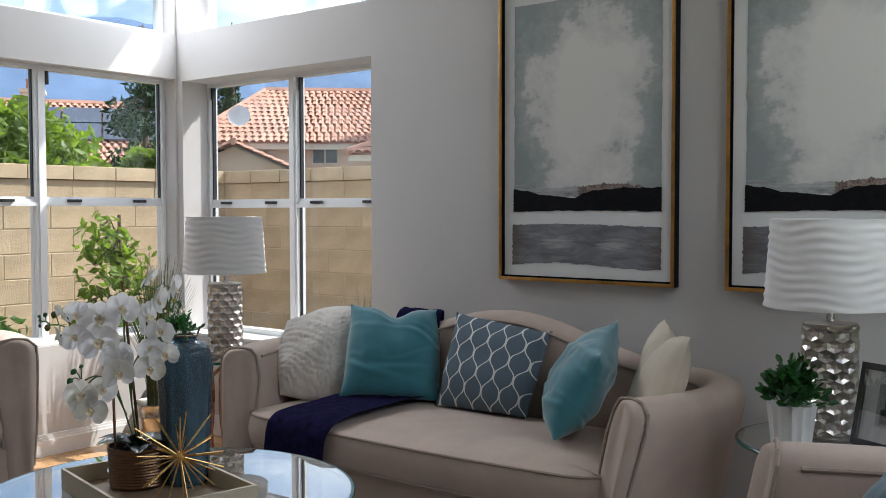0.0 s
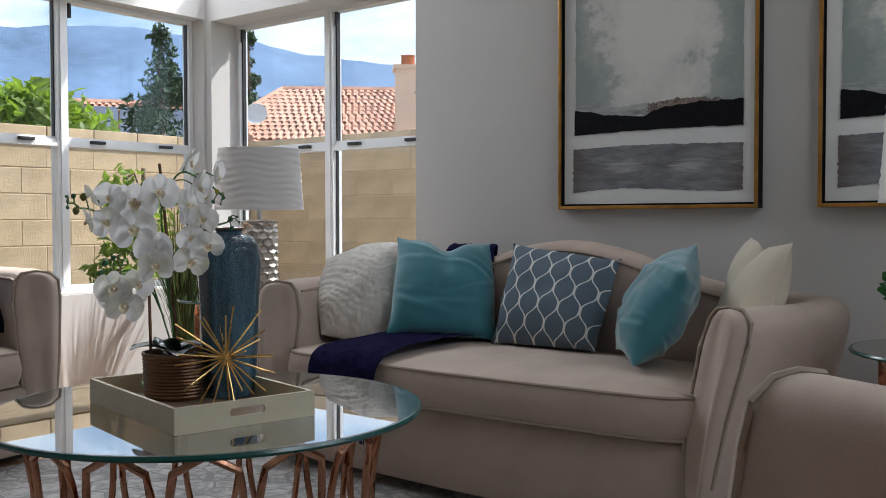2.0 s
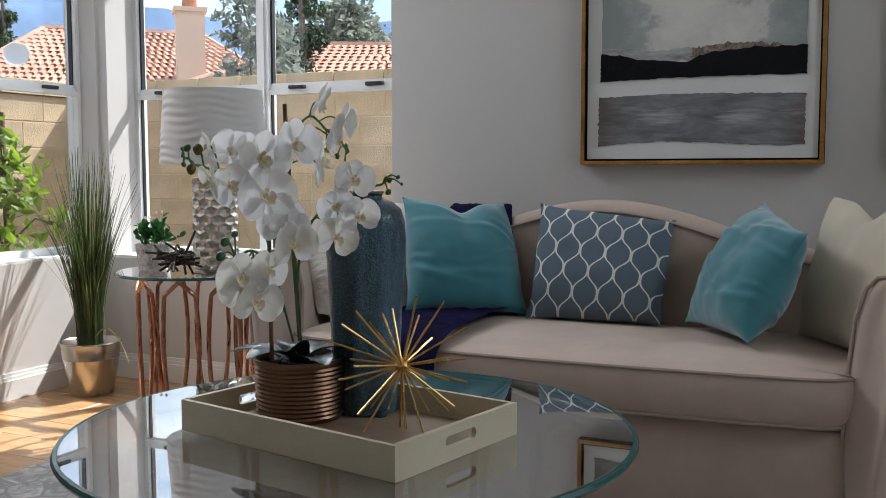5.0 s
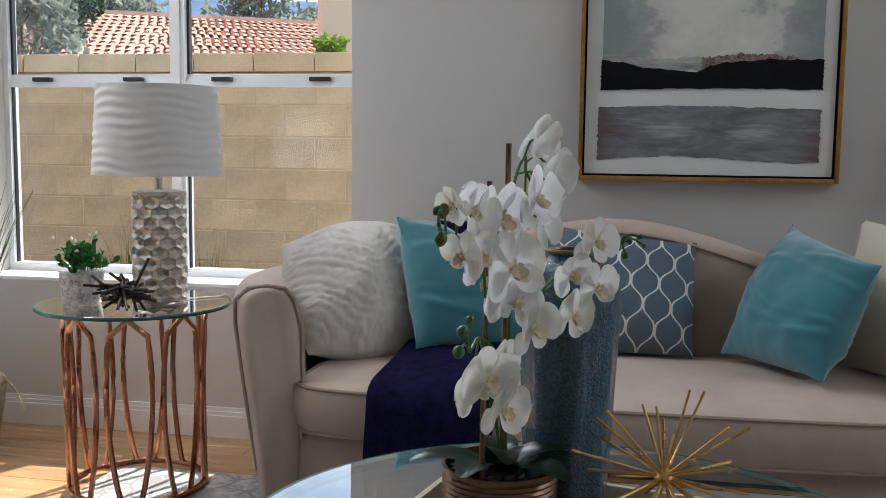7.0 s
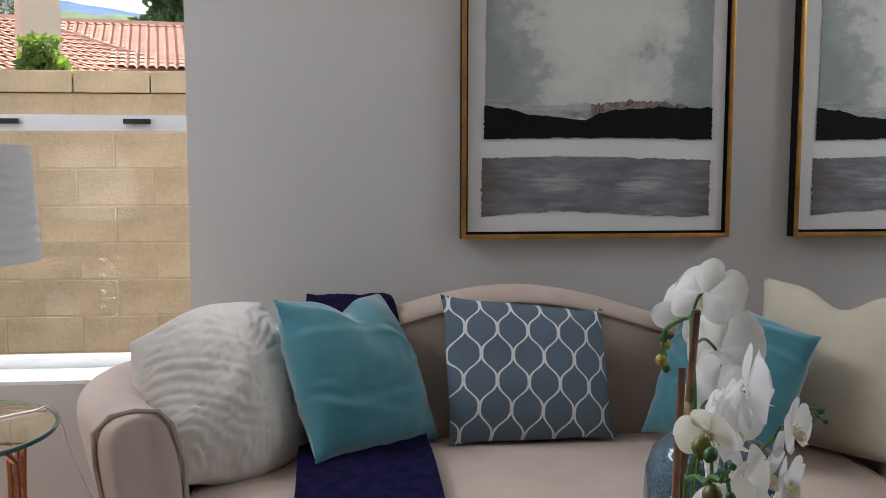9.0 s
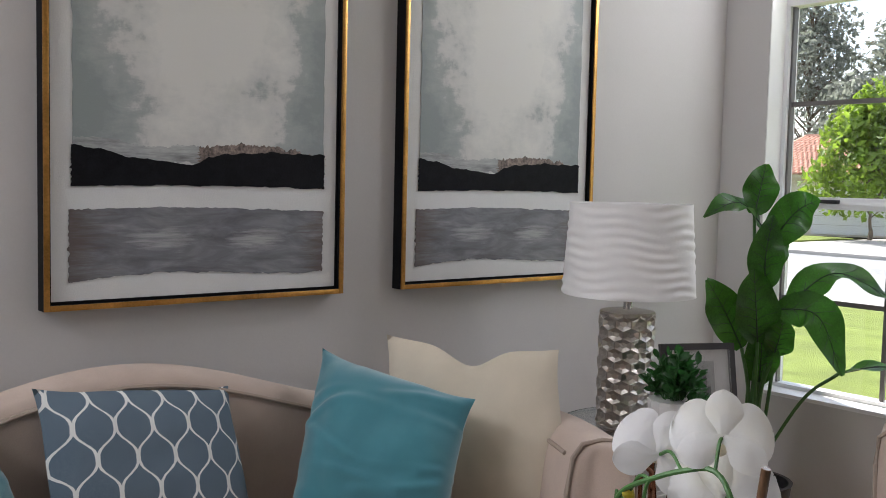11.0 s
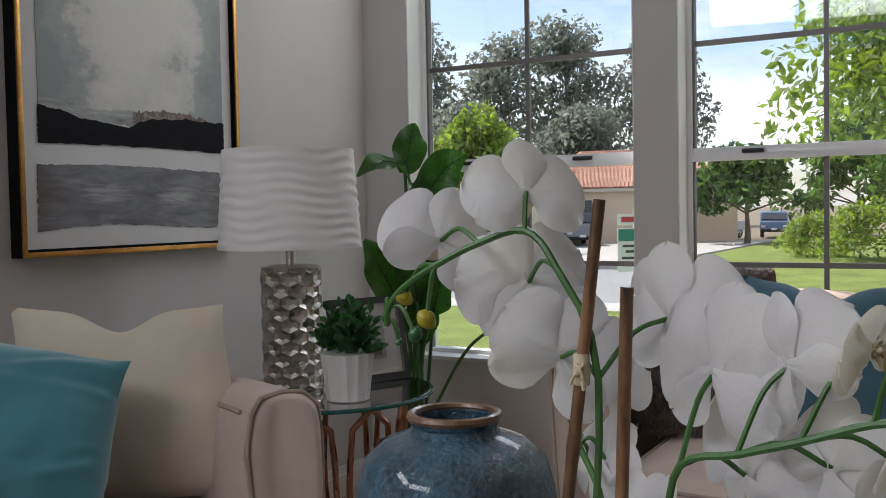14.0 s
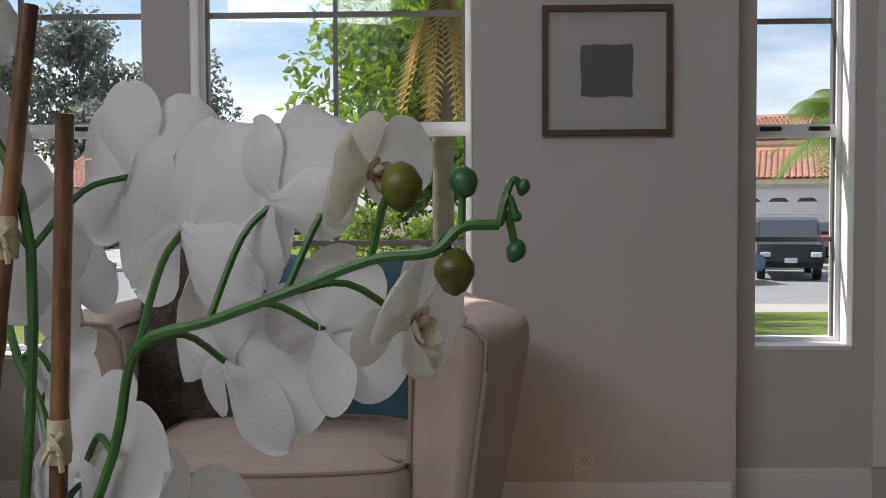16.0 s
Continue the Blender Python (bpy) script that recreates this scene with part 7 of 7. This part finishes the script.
def banana_plant():
    p = thing("broadleaf_plant", at(-0.165, 3.275, 0.001), "broad-leaved green plant in a dark pot by the window", "plant")
    part("pot", lathe([(0.11, 0), (0.12, 0.004), (0.15, 0.25), (0.155, 0.26), (0.14, 0.26), (0.135, 0.22), (0.02, 0.22)], 36), M_GREYWOOD, p, "dark pot")
    across, away = Vector((0.7135, -0.7007, 0)), Vector((0.7007, 0.7135, 0))
    # each leaf: (across, away, height) of its foot, middle and tip, its width, and how far it turns edge-on
    leaves = [((-0.02, 0.00, 1.225), (0.00, 0.01, 1.320), (0.02, 0.03, 1.405), 0.125, 0.1), ((0.03, -0.02, 1.115), (0.115, -0.03, 1.235), (0.185, -0.07, 1.285), 0.145, 0.3),
              ((0.01, -0.02, 1.175), (-0.085, -0.05, 1.265), (-0.215, -0.10, 1.215), 0.110, 0.7), ((0.02, -0.04, 0.965), (0.015, -0.05, 1.080), (0.035, -0.05, 1.225), 0.125, -0.2),
              ((0.00, -0.05, 0.770), (-0.015, -0.07, 0.900), (-0.030, -0.08, 1.035), 0.160, 0.15), ((-0.05, -0.03, 0.745), (-0.120, -0.06, 0.880), (-0.195, -0.11, 0.995), 0.140, -0.3),
              ((0.10, -0.02, 0.900), (0.255, -0.05, 1.025), (0.440, -0.10, 0.945), 0.130, 0.6), ((0.06, -0.06, 0.895), (0.185, -0.12, 0.880), (0.255, -0.18, 0.685), 0.140, 0.2),
              ((0.06, -0.04, 0.720), (0.075, -0.05, 0.790), (0.085, -0.06, 0.865), 0.110, 0.2), ((0.27, -0.10, 0.680), (0.430, -0.16, 0.715), (0.620, -0.24, 0.620), 0.090, 0.8),
              ((0.02, -0.01, 0.620), (0.020, -0.03, 0.720), (0.015, -0.04, 0.830), 0.125, -0.2), ((0.04, 0.05, 1.010), (0.075, 0.10, 1.110), (0.110, 0.16, 1.150), 0.120, 0.3)]
    for i, (foot, mid_p, tip, w, edge) in enumerate(leaves):
        foot, mid_p, tip = (across * q[0] + away * q[1] + Vector((0, 0, q[2])) for q in (foot, mid_p, tip))
        line = curve([foot, mid_p, tip], 16)
        root = Vector((0.03 * math.cos(i), 0.03 * math.sin(i), 0.2))
        part("stem", tube(curve([root, root.lerp(foot, 0.6) + Vector((0, 0, 0.07)), foot], 20), 0.0065, 6), M_STEM, p)
        rows, mid = [], []
        n = len(line) - 1
        for j, c in enumerate(line):
            f = j / n
            d = (line[min(j + 1, n)] - line[max(j - 1, 0)]).normalized()
            view = (away * -1 * (1 - abs(edge)) + Vector((0, 0, 1)) * abs(edge) + across * 0.4 * edge).normalized()
            side = d.cross(view).normalized()
            up = side.cross(d).normalized()
            ww = 0.5 * w * math.sin(math.pi * (0.06 + 0.93 * f ** 0.9)) ** 0.7
            rows.append([c + side * ww * u + up * (0.20 * ww * abs(u) + 0.012 * math.sin(f * 13 + 2 * i + 0.8 * u) * u * u) for u in (-1, -0.66, -0.33, 0, 0.33, 0.66, 1)])
            mid.append(c + up * 0.001)
        bm = bmesh.new()
        sheet(bm, rows)
        lf = part("leaf", bm, M_LEAFP, p)
        vb = tube(mid, [0.0035 * (1 - 0.8 * k / n) for k in range(n + 1)], 5)
        for j in range(1, n - 1, 2):
            for u in (0, 6):
                half = rows[min(j + 1, n)][2 if u == 0 else 4]
                tube([mid[j], half, rows[min(j + 2, n)][u].lerp(half, 0.25)], [0.0013, 0.0010, 0.0005], 4, vb)
        part("vein", vb, M_VEIN, lf, "dark veins")


banana_plant()


# ---- pictures ----
def painting(name, m, w, h, seed, label):
    """A canvas in a black shadow frame with a gilt front edge. Local x along the wall, z up from the bottom edge, front towards -y."""
    p = thing(name, m, label, "painting", "pair of paintings")
    t, d = 0.014, 0.042
    for b in ((0, t, -d, 0, 0, h), (w - t, w, -d, 0, 0, h), (t, w - t, -d, 0, 0, t), (t, w - t, -d, 0, h - t, h)):
        fr = part("frame_side", solid(b), M_FRAMEBLACK, p, "black frame side", False)
        g = (b[0] + (0.0 if b[1] - b[0] > t + 0.001 else 0), b[1], -d - 0.006, -d, b[4], b[5])
        part("gilt_edge", solid(g, bev=0.002), M_FRAMEGOLD, fr, "gilt front edge")
    part("canvas", solid((t, w - t, -d + 0.014, -0.004, t, h - t)), M_PPAPER, p, "white painted ground", False)
    part("shadow_gap", solid((t, t + 0.006, -d + 0.010, -d + 0.0145, t, h - t), (w - t - 0.006, w - t, -d + 0.010, -d + 0.0145, t, h - t), (t + 0.006, w - t - 0.006, -d + 0.010, -d + 0.0145, t, t + 0.007)), M_FRAMEBLACK, p, "black inner gap", False)
    y = -d + 0.0132

    def patch(nm, x0, x1, low, high, mat, lab, off, edge=0.003, n=90):
        """A brushed patch with ragged edges; low and high give its lower and upper edge along x."""
        rag = lambda q, k: edge * (noise.noise(Vector((q * 14, k, seed))) + 0.7 * noise.noise(Vector((q * 55, k + 3, seed))))
        pts = []
        for i in range(n + 1):
            f = i / n
            pts.append((x0 + (x1 - x0) * f, low(f) + rag(f, 1)))
        zr0, zr1 = low(1), high(1)
        for i in range(1, 40):
            pts.append((x1 + 1.2 * rag(i / 40, 2), zr0 + (zr1 - zr0) * i / 40))
        for i in range(n + 1):
            f = 1 - i / n
            pts.append((x0 + (x1 - x0) * f, high(f) + rag(f, 5)))
        for i in range(1, 40):
            pts.append((x0 + 1.2 * rag(i / 40, 7), high(0) + (low(0) - high(0)) * i / 40))
        bm = extrude_flat([(a, y - off, b) for a, b in pts], (0, 0.0009, 0))
        part(nm, bm, mat, p, lab, False)

    xl, xr = 0.068, w - 0.058
    patch("painted_sky", xl + 0.004, xr - 0.004, lambda f: 0.345, lambda f: h - 0.075, M_PSKY, "brushed grey sky and pale cloud", 0.0012)
    patch("painted_water", xl - 0.006, xr - 0.004, lambda f: 0.065 + 0.012 * math.sin(5 * f) + 0.012 * f, lambda f: 0.240 + 0.006 * math.sin(4 * f), M_PWATER, "brushed grey water", 0.0014, 0.0045)

    def crest(f):
        k = float(np.interp(f, (0, 0.10, 0.20, 0.32, 0.44, 0.50, 0.58, 0.75, 1.0), (0.394, 0.388, 0.370, 0.362, 0.354, 0.376, 0.386, 0.394, 0.392)))
        return k + 0.006 * noise.noise(Vector((f * 24, 2, seed)))
    patch("painted_haze", xl + 0.004, xl + 0.50 * (xr - xl), lambda f: 0.36, lambda f: 0.412 - 0.016 * f + 0.006 * math.sin(9 * f), M_PHAZE, "pale grey brushed haze", 0.0017, 0.006)
    patch("painted_umber", xl + 0.46 * (xr - xl), xr - 0.004, lambda f: 0.35, lambda f: 0.382 + 0.030 * math.sin(math.pi * min(1, 0.1 + f * 1.0)) ** 0.5, M_PBROWN, "umber brush marks", 0.0020, 0.012)
    patch("painted_band", xl, xr - 0.002, lambda f: 0.296 + 0.006 * math.sin(3 * f), crest, M_PBLACK, "black band", 0.0028, 0.0035)


painting("painting", at(-2.536, 3.659, 0.99), 0.827, 1.26, 3.0, "framed abstract painting of pale cloud over a black band")
painting("painting", at(-1.503, 3.659, 0.99), 0.827, 1.26, 3.0, "framed abstract cloud painting hanging beside its twin")


def small_picture():
    p = thing("framed_print", at(0.129, 1.268, 1.232, -90), "small square print in a walnut frame on the wall", "picture frame")
    s, b = 0.410, 0.018
    part("frame", solid((0, s, -0.025, 0, 0, b), (0, s, -0.025, 0, s - b, s), (0, b, -0.025, 0, b, s - b), (s - b, s, -0.025, 0, b, s - b)), M_DARKWOOD, p, "", False)
    part("mat", solid((b, s - b, -0.008, -0.002, b, s - b)), M_MAT, p, "white mat board", False)
    part("print", extrude_flat([(0.205 + 0.083 * (1 + 0.03 * math.sin(5 * a)) * max(-0.99, min(0.99, 1.45 * math.cos(a))), -0.009, 0.205 + 0.083 * (1 + 0.03 * math.cos(7 * a)) * max(-0.99, min(0.99, 1.45 * math.sin(a)))) for a in np.linspace(0, 2 * math.pi, 41)[:-1]], (0, -0.002, 0)), M_INK, p, "dark square print", False)
    part("picture_glass", solid((b, s - b, -0.0165, -0.0145, b, s - b)), M_PICGLASS, p, "reflecting glass", False).visible_shadow = False


small_picture()


def outlet():
    o = thing("wall_outlet", at(0.129, 1.132, 0.165, -90), "cream double power outlet low on the wall", "outlet")
    part("plate", solid((-0.036, 0.036, -0.005, 0, -0.058, 0.058), bev=0.002), M_PLASTIC, o)
    for z in (-0.02, 0.02):
        r = part("receptacle", lathe([(0.001, 0.0), (0.015, 0.0), (0.015, 0.003), (0.001, 0.003)], 20, m=pose(0, -0.005, z, 90)), M_PLASTIC, o)
        part("slots", solid((-0.007, -0.005, -0.0095, -0.0082, z, z + 0.008), (0.005, 0.007, -0.0095, -0.0082, z, z + 0.008), (-0.0015, 0.0015, -0.0095, -0.0082, z - 0.009, z - 0.005)), M_INK, r, "dark slots", False)


outlet()


# ---- pieces: floor planks and garden blocks ----
floor = structure("floor", solid((-5.07, 0.51, SY - 0.2, 3.90, -0.2, -0.012)), M_SUBFLOOR)
bm = bmesh.new()
box(bm, -0.599, 0.599, -0.0935, 0.0935, -0.012, 0.0, bev=0.0015, seg=1)
plank = mesh_of("plank", bm, M_PLANK, False)
plank_cut = {}
for j in range(31):
    for i in range(-1, 5):
        x = -4.88 + 0.6 + 1.2 * i + 0.4 * (j % 3)
        x0, x1 = max(x - 0.599, -5.06), min(x + 0.599, 0.50)
        if x1 - x0 < 0.05:
            continue
        size = round(x1 - x0, 3)
        if size > 1.19:
            me = plank
        else:
            if size not in plank_cut:
                cut = bmesh.new()
                box(cut, -size / 2, size / 2, -0.0935, 0.0935, -0.012, 0.0, bev=0.0015, seg=1)
                plank_cut[size] = mesh_of("plank", cut, M_PLANK, False)
            me = plank_cut[size]
        piece("plank", me, floor, Matrix.Translation(((x0 + x1) / 2, SY + 0.094 + 0.189 * j, 0)))

block_wall("garden_wall", at(-7.5, 6.15), 5.2, 9, "tan concrete block garden wall behind the house")
block_wall("garden_wall", at(-7.5, 0.95, 0, 90), 5.2, 9, "tan concrete block garden wall at the side")
structure("garden_wall_far", solid((-2.3, 4.0, 6.162, 6.34, -0.25, 1.66), (-7.69, -7.512, -6.0, 0.95, -0.25, 1.66)), M_BLOCK)
